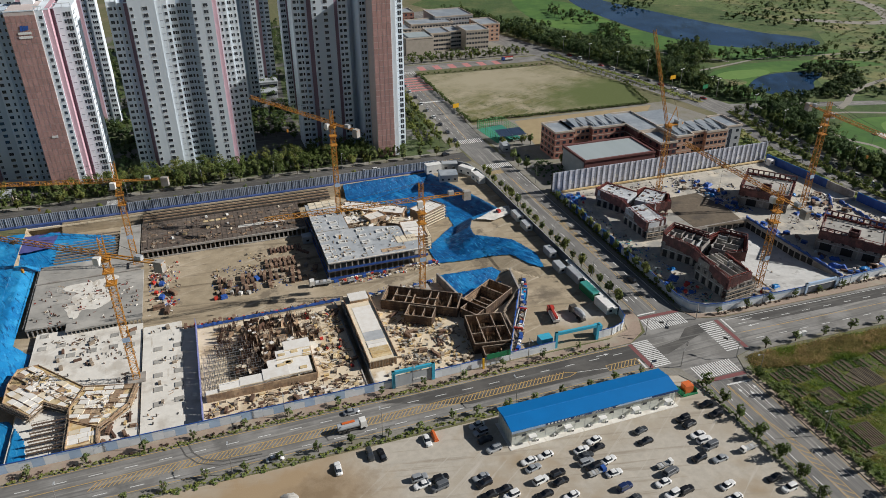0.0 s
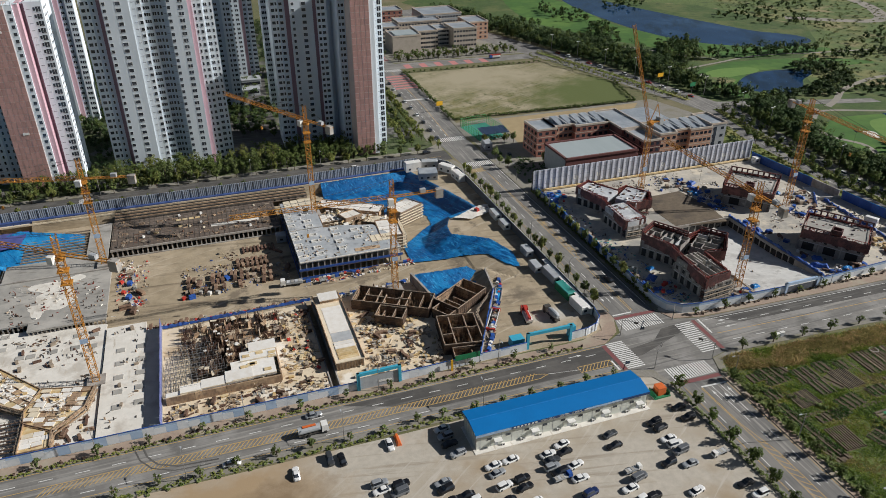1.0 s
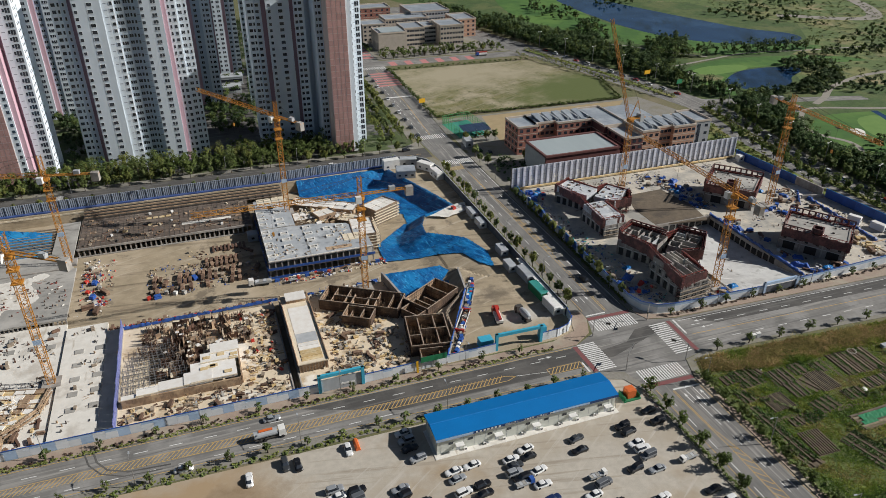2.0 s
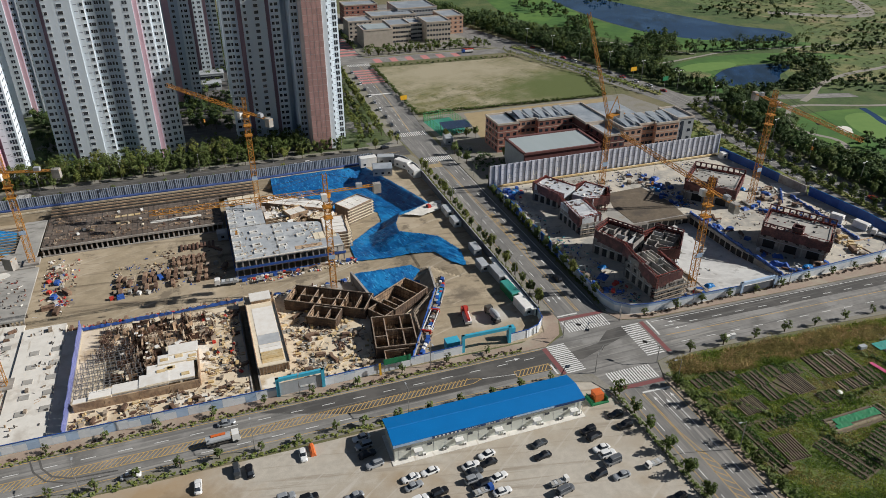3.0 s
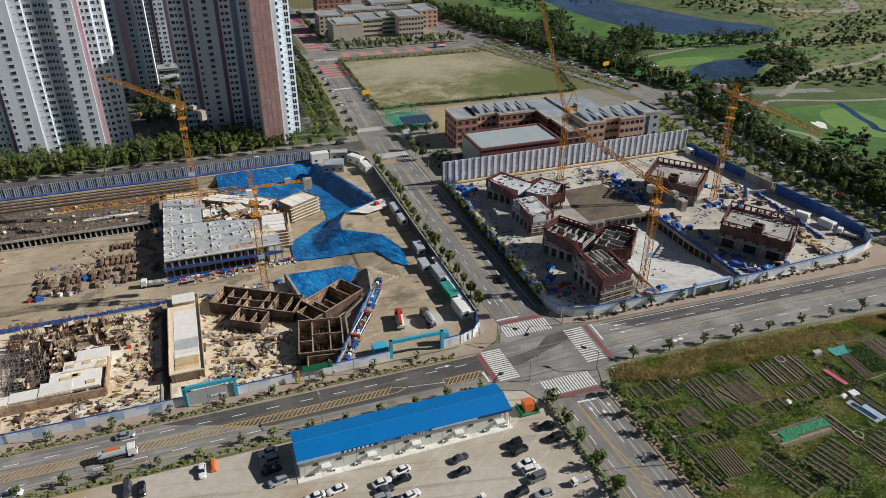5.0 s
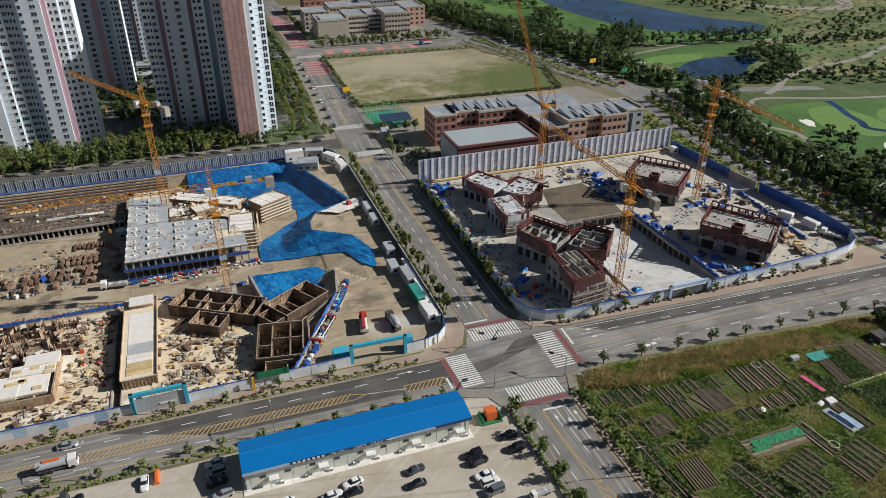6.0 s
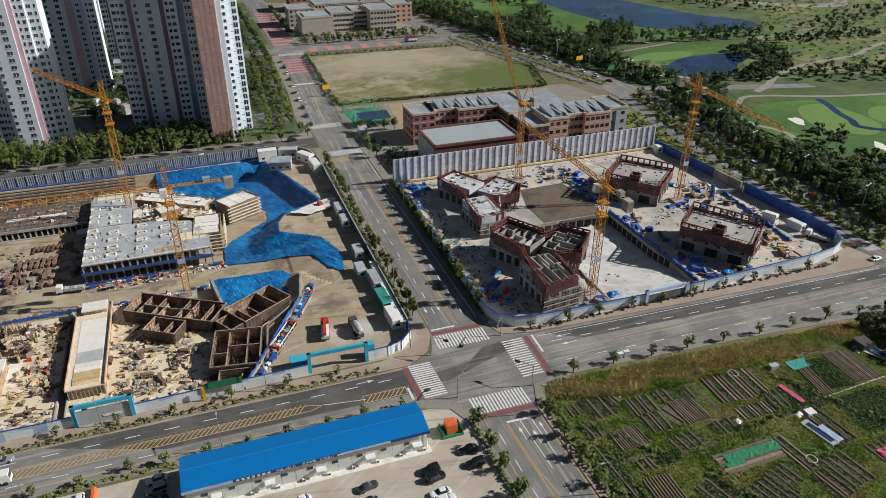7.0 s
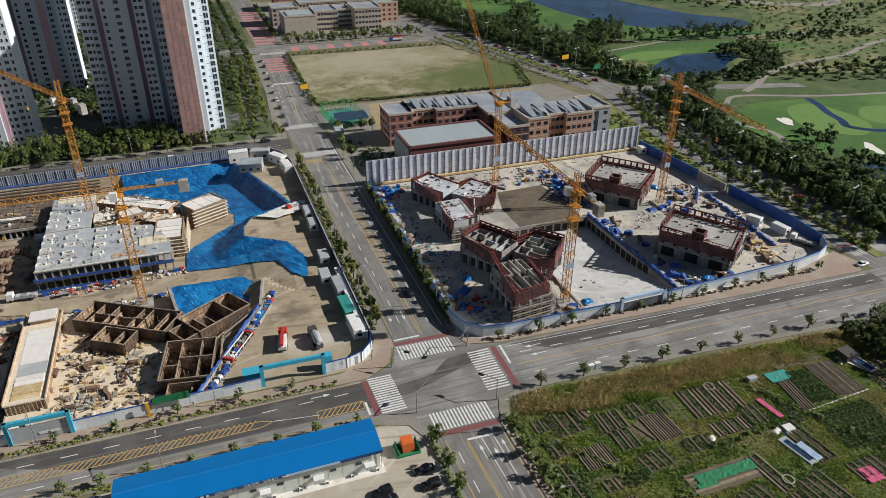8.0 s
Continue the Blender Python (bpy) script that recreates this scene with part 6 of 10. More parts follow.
def deck_west():
    d = thing("basement_deck", "stained grey concrete basement deck on columns", "deck")
    part("slab", Geo().prism([(-70, 276), (-69.4, 231.5), (-56.4, 231.5), (-56.4, 226.6), (-32, 226.6), (-32, 262), (-34, 262), (-34, 303), (-42, 303), (-42, 276)], -1.6, -1.0), M_CONC_DARK, d)
    for k, (x, y, rx, ry) in enumerate(((-52, 254, 6, 5), (-50, 244, 5.5, 7), (-55, 239, 3, 4), (-45, 258, 4, 2.6), (-46, 248, 2.4, 5))):
        part("pour", Geo().prism(rounded(x, y, rx, ry, 22, 0.5, 40 + k), -1.0, -0.96 + 0.004 * k), M_CONC, d, "pale fresh pour")
    columns(d, (-69, 231.9), (-57, 231.9), -4.5, -1.6, 1.5, 0.4)
    columns(d, (-56, 227), (-32.4, 227), -3.2, -1.6, 1.3, 0.4)
    part("back_wall", Geo().box(-69, -32.5, 233, 233.4, -4.5, -1.6), M_MUD_SHADE, d)
    part("kerb", Geo().box(-70, -33, 261.6, 262.4, -1.0, -0.5), M_CONC_WALL, d)
    part("scaffold_rail", Geo().beam((-70, 276, 0), (-69.6, 231.5, 0), 0.1), M_GALV, d)
    for k in range(10):
        part("post", Geo().beam((-69.9, 276 - k * 4.9, -1), (-69.9, 276 - k * 4.9, 0.1), 0.09), M_GALV, d)
    for k in range(34):
        part("starter_bar", Geo().box(0, 0.35, 0, 0.35, -1, -0.3), M_RUST, d, at=(rng.uniform(-67, -35), rng.uniform(228, 258), 0))
    for k in range(16):
        y = 264 + k * 2.4
        part("joist", Geo().box(-66, -42.5, y, y + 0.4, -1.9, -1.3), M_FORM_GREY, d)


deck_west()

slab_sw = thing("ground_slab", "pale concrete basement slab with footing pads", "slab")
part("slab", Geo().prism([(-66, 231), (-32, 226), (-32, 164.4), (-66, 164.4)], -3.4, -2.9), M_CONC, slab_sw)
solid("lower_slab", Geo().box(-20.2, -14.7, 165.2, 217, -3.4, -2.62), M_CONC, "pale concrete slab at the foot of a sheeted fence", "slab")
trench_fence = thing("sheeted_fence", "violet-blue sheeted fence between two slabs", "fence", (-14.4, 165, -3.3))
for k in range(18):
    part("fence_panel", Geo().box(-0.08, 0.08, 0.04, 2.84, 0, 4.3 - 0.25 * math.sin(k * 1.7)), M_FENCE_SHEET, trench_fence, at=(0, k * 2.88, 0))
strip = thing("ramp_slab", "pale concrete strip with square pads beside a trench", "slab")
part("slab", Geo().box(-31.6, -19.2, 164.6, 222, -3.4, -2.3), M_CONC, strip)
PAD = Geo().box(-1.3, 1.3, -1.1, 1.1, 0, 0.18).mesh("pad", M_CONC_DARK)
for x, y in [(-26.7, 179 + 7.1 * k) for k in range(5)] + [(-20.6, 179.5 + 7.1 * k) for k in range(5)]:
    part("pad", PAD, None, strip, at=(x, y, -2.3))
for x, y in ((-63.1, 221), (-63.2, 228.4), (-47.4, 214.8), (-40.8, 214.7), (-47.5, 221.6), (-40.7, 221.5), (-57.3, 221.2), (-57, 214.5), (-53.8, 214.3), (-35.5, 214), (-35.5, 220.6)):
    part("pad", PAD, None, slab_sw, at=(x, y, -2.9))
slab_mid = thing("ground_slab", "dusty tan basement slab strewn with timber", "slab")
part("slab", Geo().box(-14.2, 33.8, 164.6, 215.6, -3.6, -2.9), M_CONC_TAN, slab_mid)
slab_east = thing("ground_slab", "dusty tan basement slab strewn with timber", "slab")
part("slab", Geo().prism([(36.6, 164.6), (79.5, 164.6), (99, 197.5), (75, 199), (74, 217), (36.6, 217)], -3.6, -2.9), M_CONC_TAN, slab_east)
for a, b, z in (((-14.4, 164.6), (-14.4, 219), -2.2), ((34, 164.6), (34, 217), -2.6), ((36.4, 164.6), (36.4, 217), -2.6)):
    solid("trench_wall", Geo().wall(a, b, 0.4, -6.2, z), M_CONC_WALL, "concrete trench wall", "wall", kind="structure")
solid("pit_wall", Geo().wall((79, 161.5), (99, 197.5), 0.7, -3.4, 0.7), M_CONC_WALL, "concrete retaining wall of the dug pit", "wall", kind="structure")
solid("pit_wall", Geo().wall((99, 197.5), (101.5, 212), 0.7, -3.4, 0.7), M_CONC_WALL, "concrete retaining wall of the dug pit", "wall", kind="structure")
solid("pit_wall", Geo().wall((74.2, 218), (77, 199.5), 0.8, -3.4, 0.6), M_CONC_WALL, "concrete retaining wall of the dug pit", "wall", kind="structure")
solid("site_wall", Geo().box(-80, 79, 163.4, 163.9, -3.6, 0.4), M_CONC_WALL, "concrete retaining wall inside the hoarding", "wall", kind="structure")
for k, (a, b, z0, h) in enumerate((((-15, 216.6), (36, 217.6), -3.0, 1.3), ((-14, 163), (34, 163), 0.0, 1.1), ((98.4, 197), (80, 163.5), 0.6, 1.0))):
    solid("edge_rail", ragged_rail(a, b, z0, h, 0.14, k), M_BLUEPAINT, "blue sheeted edge rail", "rail")


# rooms of shuttering
def room(owner, cx, cy, lx, ly, deg, z0, z1, cross, mid=False, material=M_FORM):
    a = radians(deg)
    c, s = math.cos(a), math.sin(a)

    def at(u, v):
        return (cx + c * u - s * v, cy + s * u + c * v)

    lines = [((-lx / 2, -ly / 2), (lx / 2, -ly / 2)), ((lx / 2, -ly / 2), (lx / 2, ly / 2)), ((lx / 2, ly / 2), (-lx / 2, ly / 2)), ((-lx / 2, ly / 2), (-lx / 2, -ly / 2))]
    outer = len(lines)
    for k in range(1, cross):
        u = lx * (k / cross - 0.5) + rng.uniform(-0.8, 0.8)
        lines.append(((u, -ly / 2), (u, ly * rng.choice((0.5, 0.5, 0.1)))))
    if mid:
        for k in range(cross):
            if rng.random() < 0.75:
                v = ly * rng.uniform(-0.12, 0.2)
                lines.append(((lx * (k / cross - 0.5), v), (lx * ((k + 1) / cross - 0.5), v)))
    # the shade inside the room is put into this dark floor colour
    part("room_floor", Geo().obox(cx, cy, lx, ly, z0 + 0.1, z0 + 0.16, a), M_MUD_SHADE, owner)
    for n, (p, q) in enumerate(lines):
        top = z1 - (rng.uniform(0, 0.25) if n < outer else rng.uniform(0, 0.9))
        g = Geo()
        pa, qa = at(*p), at(*q)
        n_ = max(2, int(math.dist(pa, qa) / 0.75))
        for k in range(n_):
            s0, s1 = k / n_, (k + 0.97) / n_
            g.wall((lerp(pa[0], qa[0], s0), lerp(pa[1], qa[1], s0)), (lerp(pa[0], qa[0], s1), lerp(pa[1], qa[1], s1)), rng.uniform(0.14, 0.24), z0, top + rng.choice((0, 0, 0.05, -0.1, -0.35, 0.2, -0.8 if n >= outer else 0)))
        wall = part("shutter_wall", g, material, owner)
        if n < outer:
            lx_, ly_ = math.hypot(q[0] - p[0], q[1] - p[1]), 0.17
            ox, oy = (q[1] - p[1]) / lx_ * ly_, -(q[0] - p[0]) / lx_ * ly_
            pb, qb = at(p[0] + ox, p[1] + oy), at(q[0] + ox, q[1] + oy)
            # thin outer layer whose colour deepens the shade on the room's outside
            part("outer_shutter", Geo().wall(pb, qb, 0.1, z0, top - 0.05), M_FORM_DARK, wall)
        g = Geo()
        du, dv = q[0] - p[0], q[1] - p[1]
        length = math.hypot(du, dv)
        nu, nv = -dv / length * 0.22, du / length * 0.22
        for k in range(3):
            z = lerp(z0 + 0.6, top - 0.3, k / 2)
            for sgn in (1, -1):
                pp, qq = at(p[0] + nu * sgn, p[1] + nv * sgn), at(q[0] + nu * sgn, q[1] + nv * sgn)
                g.beam((*pp, z), (*qq, z), 0.11)
        m = int(length / 1.2)
        for k in range(m + 1):
            for sgn in (1, -1):
                pp = at(p[0] + du * k / max(1, m) + nu * sgn * 1.4, p[1] + dv * k / max(1, m) + nv * sgn * 1.4)
                g.beam((*pp, z0 + 0.3), (*pp, top + 0.15), 0.07)
        tagged(part("waling", g, M_FORM_DARK, wall), kind="stuff")
        part("top_rail", Geo().wall(at(*p), at(*q), 0.3, top + 0.06, top + 0.14), M_FORM_GREY, wall)


rooms = thing("shuttering_rooms", "brown shuttered wall rooms of a rising basement", "building shell")
room(rooms, 63.4, 204.2, 27.6, 9.6, -31, -3, 1.0, 7, True)
room(rooms, 60.2, 196.0, 9.5, 6.5, -31, -3, 0.6, 3)
room(rooms, 78.6, 178.4, 12.6, 16.2, -9, -3, 1.1, 3, True)
room(rooms, 86.4, 198.0, 17, 10, 33, -3, 1.3, 3)
room(rooms, 79.2, 192.0, 7.5, 7, 33, -3, 0.8, 2)
room(rooms, 78.0, 167.6, 10, 4.4, -9, -3, 0.0, 2)
scaffold(rooms, [(85.8, 171), (87.8, 186.5), (97.6, 196.6)], -3, 0.6, 1.2, 1.6, M_FORM_GREY, M_FORM_GREY)
props = Geo()
for k in range(110):
    u, v = rng.uniform(-13, 13), rng.uniform(-4, 4)
    x, y = 63.4 + 0.857 * u + 0.515 * v, 204.2 - 0.515 * u + 0.857 * v
    props.beam((x, y, -2.9), (x + rng.uniform(-0.5, 0.5), y + rng.uniform(-0.5, 0.5), rng.uniform(-1.2, 0.4)), 0.1)
for k in range(90):
    x, y = 78.6 + rng.uniform(-5, 5), 178.4 + rng.uniform(-7, 7)
    props.beam((x, y, -2.9), (x, y, rng.uniform(-1.0, 0.6)), 0.1)
tagged(part("props", props, M_FORM, rooms), kind="stuff")


def table_slab():
    t = thing("raised_slab", "long raised slab with white sheets and plywood", "slab")
    part("wall", Geo().box(36.8, 45.4, 175, 214, -2.9, 0.0), M_FORM, t)
    part("slab", Geo().box(36.4, 45.8, 174.6, 214.6, 0.0, 0.35), M_PLY_PALE, t)
    part("white_sheet", Geo().box(38, 44.6, 190.5, 206, 0.35, 0.42), M_WHITEBOARD, t)
    part("white_sheet", Geo().box(38, 44.8, 208.5, 213.5, 1.6, 1.9), M_WHITEBOARD, t)
    part("prop_wall", Geo().box(38.2, 44.6, 209, 213, 0.35, 1.6), M_FORM, t)
    part("grey_sheet", Geo().box(38, 44.6, 185.4, 190.4, 0.35, 0.40), M_CONC_GREY, t)
    for k in range(5):
        part("ply_sheet", Geo().box(38, 44.4, 176 + k * 1.85, 177.6 + k * 1.85, 0.35, 0.5 + 0.05 * (k % 2)), M_PLY if k < 3 else M_WHITEBOARD, t)
    for side in (36.5, 45.7):
        part("edge_board", Geo().box(side - 0.1, side + 0.1, 174.6, 214.6, 0.35, 0.9), M_FORM, t)
    columns(t, (36.9, 174.8), (45.4, 174.8), -2.9, 0, 0.9, 0.2, M_FORM_GREY)


table_slab()


def rebar_block():
    b = thing("basement_block", "half-built block with pipe scaffolding, white slabs and rusty bars", "building shell")
    # white stepped slabs with dark shuttered fronts
    for x0, x1, y0, y1, z in ((-13, -7, 175.6, 178, -0.4), (-9, -3, 175.8, 179.6, 0.0), (-3, 5, 176, 180.6, 0.1), (4, 12, 176, 182, 0.3), (6, 19, 176.6, 186, 0.2), (9, 20, 185, 190, 0.3), (12, 20.5, 189, 194.5, 0.2)):
        part("slab", Geo().box(x0, x1, y0, y1, z - 0.4, z), M_WHITEBOARD, b)
        part("upstand", Geo().box(x0, x1, y0 - 0.1, y0 + 0.1, z, z + 0.35), M_PLY_PALE, b)
    for x0, x1 in ((-13, -5), (-5, 4), (4, 12), (12, 20)):
        part("shutter", Geo().box(x0, x1 - 0.1, 175.4, 175.8, -2.9, -0.2), M_FORM, b)
    part("shutter", Geo().box(20, 20.4, 176, 194, -2.9, 0.1), M_FORM, b)
    for k in range(8):
        x, y = rng.uniform(8, 18), rng.uniform(177, 192)
        part("ply_sheet", Geo().box(x, x + 2.2, y, y + 1.3, 0.3, 0.45), M_PLY, b)
    # scaffold field
    for j in range(9):
        g = Geo()
        y = 179 + j * 2.6
        x0, x1 = -13 + max(0, j - 4) * 1.2, (-4 if j < 2 else 6 - j * 0.6)
        n = int((x1 - x0) / 1.4)
        for k in range(n + 1):
            x = x0 + (x1 - x0) * k / n
            g.beam((x, y, -2.9), (x, y, 0.4 + rng.uniform(-0.5, 0.5)), 0.09)
            g.beam((x, y, -0.3), (x, y + 2.4, -0.3 + rng.uniform(-0.2, 0.2)), 0.08)
            g.beam((x, y, -1.6), (x, y + 2.4, -1.6), 0.08)
        for z in (-2.0, -1.0, 0.0):
            g.beam((x0, y, z), (x1, y, z), 0.08)
        part("scaffold", g, M_GALV, b)
    # bundles of standing rusty bars
    g = Geo()
    for j in range(130):
        cx, cy = rng.uniform(-8, 26), rng.uniform(196, 213)
        if rng.random() < 0.35:
            cx, cy = rng.uniform(-2, 9), rng.uniform(186, 200)
        lx = rng.uniform(0.6, 1.8)
        for k in range(14):
            x, y = cx + rng.uniform(-lx, lx), cy + rng.uniform(-0.25, 0.25)
            g.beam((x, y, -2.9), (x + rng.uniform(-0.1, 0.1), y, rng.uniform(-1.2, 0.2)), 0.07, 0, 3)
        for z in (-2.0, -1.2):
            g.beam((cx - lx, cy, z), (cx + lx, cy, z), 0.07, 0, 3)
    tagged(part("standing_bars", g, M_RUST, b), kind="stuff")
    g = Geo()
    for k in range(120):
        cx, cy = rng.choice((rng.uniform(-8, 27), rng.uniform(2, 20))), rng.uniform(194, 213)
        if rng.random() < 0.25:
            cx, cy = rng.uniform(-3, 9), rng.uniform(184, 198)
        a, l, zt = radians(rng.choice((4, 94, 94, 40)) + rng.gauss(0, 8)), rng.uniform(0.8, 3.6), rng.uniform(-1.6, 0.3)
        g.obox(cx, cy, l, rng.uniform(0.1, 0.3), -2.9, zt, a, rng.choice((0, 0, 1, 2)))
        if rng.random() < 0.4:
            g.obox(cx + rng.uniform(-1, 1), cy + rng.uniform(-1, 1), rng.uniform(0.8, 2.4), rng.uniform(0.5, 1.4), zt - 0.1, zt, a, rng.choice((0, 3, 4)))
    tagged(part("standing_formwork", g, [M_FORM, M_RUST, M_FORM_GREY, M_PLY_PALE, M_WHITEBOARD], b), kind="stuff")
    part("dark_floor", Geo().prism([(-6, 184), (8, 184), (9, 200), (2, 206), (-6, 200)], -2.9, -2.86), M_MUD_SHADE, b)


rebar_block()


FORM_WEST = [(-67.8, 207.9), (-62.1, 208.6), (-47.5, 192.4), (-50.8, 183.4), (-58.2, 188.9), (-61.5, 183.8), (-69.5, 192.3), (-69.5, 200.8)]
FORM_EAST = [(-47.5, 192.4), (-32.9, 188.5), (-34.8, 180.1), (-38.7, 175.7), (-42.6, 172.7), (-50.3, 178.1), (-50.8, 183.4)]
FORM_SOUTH = [(-50.2, 177.6), (-42.8, 172.4), (-42.4, 166.2), (-50.2, 166.2)]


def southwest_forms():
    b = thing("shuttering_field", "white panels framed in brown boards over a rising basement", "building shell")
    for poly, deg, z in ((FORM_WEST, -48, -0.7), (FORM_EAST, -15, -0.6), (FORM_SOUTH, 0, -0.8)):
        part("form_deck", Geo().prism(poly, z - 0.3, z), M_PLY, b)
        for p, q in zip(poly, poly[1:] + poly[:1]):
            part("edge_board", Geo().wall(p, q, 0.2, z - 0.5, z + rng.uniform(0.2, 0.6)), M_FORM, b)
        cx, cy = sum(p[0] for p in poly) / len(poly), sum(p[1] for p in poly) / len(poly)
        c, s = math.cos(radians(deg)), math.sin(radians(deg))
        for i in range(-7, 8):
            for j in range(-8, 9):
                u, v = i * 2.9 + 0.7 * (j % 2), j * 2.05
                x, y = cx + c * u - s * v, cy + s * u + c * v
                if not inside(x, y, poly) or edge_distance(x, y, poly) < 0.7 or rng.random() < 0.05:
                    continue
                top = z + rng.choice((0.1, 0.14, 0.14, 0.2, 0.4))
                a = radians(deg + rng.gauss(0, 2.5))
                m = part("soffit_panel", Geo().obox(x, y, rng.uniform(2.5, 2.85), rng.uniform(1.7, 1.98), z, top, a), rng.choice((M_WHITEBOARD, M_WHITEBOARD, M_WHITEBOARD, M_WHITEBOARD, M_PLY_PALE, M_FORM)), b)
                if rng.random() < 0.5:
                    part("rim_board", Geo().obox(x - s * -1.0, y - c * 1.0, 2.8, 0.16, z, top + rng.uniform(0.1, 0.35), a), M_FORM, m)
    g = Geo()
    for k in range(420):
        x, y = rng.uniform(-69, -33), rng.uniform(166, 208)
        if any(inside(x, y, p) for p in (FORM_WEST, FORM_EAST, FORM_SOUTH)):
            g.beam((x, y, -2.9), (x, y, -1.0), 0.1)
    tagged(part("props", g, M_FORM_GREY, b), kind="stuff")
    scaffold(b, [(-70, 192), (-61.6, 183.2), (-58.2, 188.3), (-51, 182.8), (-50.8, 166)], -2.9, -0.2, 0.9, 1.4, M_FORM_GREY, M_FORM_GREY)
    for y in (169, 172.5, 176, 179.5):
        scaffold(b, [(-60, y), (-51.2, y)], -2.9, -0.6, 1.1, 1.3, M_FORM_GREY, M_FORM_DARK)
    scaffold(b, [(-42, 166), (-42.2, 172.2), (-34.4, 179.7), (-32.4, 188.6)], -2.9, -0.2, 1.2, 1.4, M_FORM_GREY, M_FORM)


southwest_forms()


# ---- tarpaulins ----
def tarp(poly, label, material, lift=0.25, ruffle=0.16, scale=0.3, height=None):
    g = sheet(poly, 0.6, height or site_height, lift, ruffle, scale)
    ob = solid("tarpaulin", g, material, label, "tarpaulin", group="tarpaulins")
    for p in ob.data.polygons:
        p.use_smooth = True
    return ob


def pit_height(x, y):
    """The sheeted pit: steep banks to the street sides, a bottom beside the wing."""
    d = edge_distance(x, y, [(58, 314), (103, 314), (114, 283), (119, 264), (400, 264), (400, 400), (58, 400)])
    return max(site_height(x, y), -0.75 * d)


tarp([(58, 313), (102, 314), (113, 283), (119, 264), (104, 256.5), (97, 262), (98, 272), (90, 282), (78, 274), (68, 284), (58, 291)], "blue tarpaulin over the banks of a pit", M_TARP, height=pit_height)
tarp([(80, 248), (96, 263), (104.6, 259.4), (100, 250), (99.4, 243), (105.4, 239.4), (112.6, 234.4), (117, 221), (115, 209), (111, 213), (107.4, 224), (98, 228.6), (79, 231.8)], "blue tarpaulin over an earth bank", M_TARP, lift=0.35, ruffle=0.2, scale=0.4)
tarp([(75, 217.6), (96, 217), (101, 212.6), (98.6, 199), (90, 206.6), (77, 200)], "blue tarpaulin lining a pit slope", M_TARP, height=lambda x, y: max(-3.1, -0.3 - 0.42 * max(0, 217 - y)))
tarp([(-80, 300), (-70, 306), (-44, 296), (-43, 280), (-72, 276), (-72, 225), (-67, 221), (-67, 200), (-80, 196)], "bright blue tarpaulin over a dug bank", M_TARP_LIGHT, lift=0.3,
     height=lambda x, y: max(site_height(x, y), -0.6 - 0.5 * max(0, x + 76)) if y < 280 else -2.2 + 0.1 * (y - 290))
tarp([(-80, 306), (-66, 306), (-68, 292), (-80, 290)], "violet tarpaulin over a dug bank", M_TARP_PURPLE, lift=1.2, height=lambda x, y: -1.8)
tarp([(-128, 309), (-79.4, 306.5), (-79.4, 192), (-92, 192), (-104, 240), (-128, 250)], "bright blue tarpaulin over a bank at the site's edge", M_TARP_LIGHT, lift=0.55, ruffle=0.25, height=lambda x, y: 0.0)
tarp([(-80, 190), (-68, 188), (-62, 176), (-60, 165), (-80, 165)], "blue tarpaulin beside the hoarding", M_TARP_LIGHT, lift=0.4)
tarp([(104.6, 255.5), (118, 263), (124, 263.5), (122, 256), (112, 252)], "pale canvas over stored material", M_CONC, lift=1.0, ruffle=0.2, height=lambda x, y: 0.0)


# ---- eastern site: four shells ----
def gang_band(owner, ring, z0, z1, thick=0.35):
    """Maroon gang forms round a shell: panels a side, with rails and a walkway proud of them."""
    for p, q in zip(ring, ring[1:] + ring[:1]):
        length = math.dist(p, q)
        n = max(2, int(length / 1.1))
        ux, uy = (q[0] - p[0]) / length, (q[1] - p[1]) / length
        rings = []
        for k in range(n):
            low, top, w = z0 - rng.choice((0, 0, 0, 0.3)), z1 - rng.choice((0, 0, 0, 0, 0.15, 0.4)), thick * rng.uniform(0.3, 0.5)
            for t in (k / n + 0.001, (k + 1) / n - 0.001):
                x, y = lerp(p[0], q[0], t), lerp(p[1], q[1], t)
                rings.append([(x - uy * w, y + ux * w, low), (x + uy * w, y - ux * w, low), (x + uy * w, y - ux * w, top), (x - uy * w, y + ux * w, top)])
        band = part("gang_form", Geo().skin(rings), M_MAROON, owner)
        nx, ny = uy * 0.75, -ux * 0.75
        g = Geo()
        for k in range(5):
            z = lerp(z0, z1 + 0.2, k / 4)
            g.beam((p[0] + nx, p[1] + ny, z), (q[0] + nx, q[1] + ny, z), 0.13 if k < 4 else 0.17)
        n = max(2, int(length / 1.0))
        for k in range(n + 1):
            x, y = lerp(p[0], q[0], k / n) + nx, lerp(p[1], q[1], k / n) + ny
            g.beam((x, y, z0 - rng.uniform(0.1, 0.7)), (x, y, z1 + rng.uniform(0.0, 0.35)), rng.uniform(0.06, 0.13))
        tagged(part("walkway_rail", g, M_ORANGE_RED, band), kind="stuff")
        g = Geo()
        for z in (z0 - 0.05, (z0 + z1) / 2):
            g.wall((p[0] + nx * 0.5, p[1] + ny * 0.5), (q[0] + nx * 0.5, q[1] + ny * 0.5), 0.7, z, z + 0.08)
        part("walkway", g, M_MAROON, band)


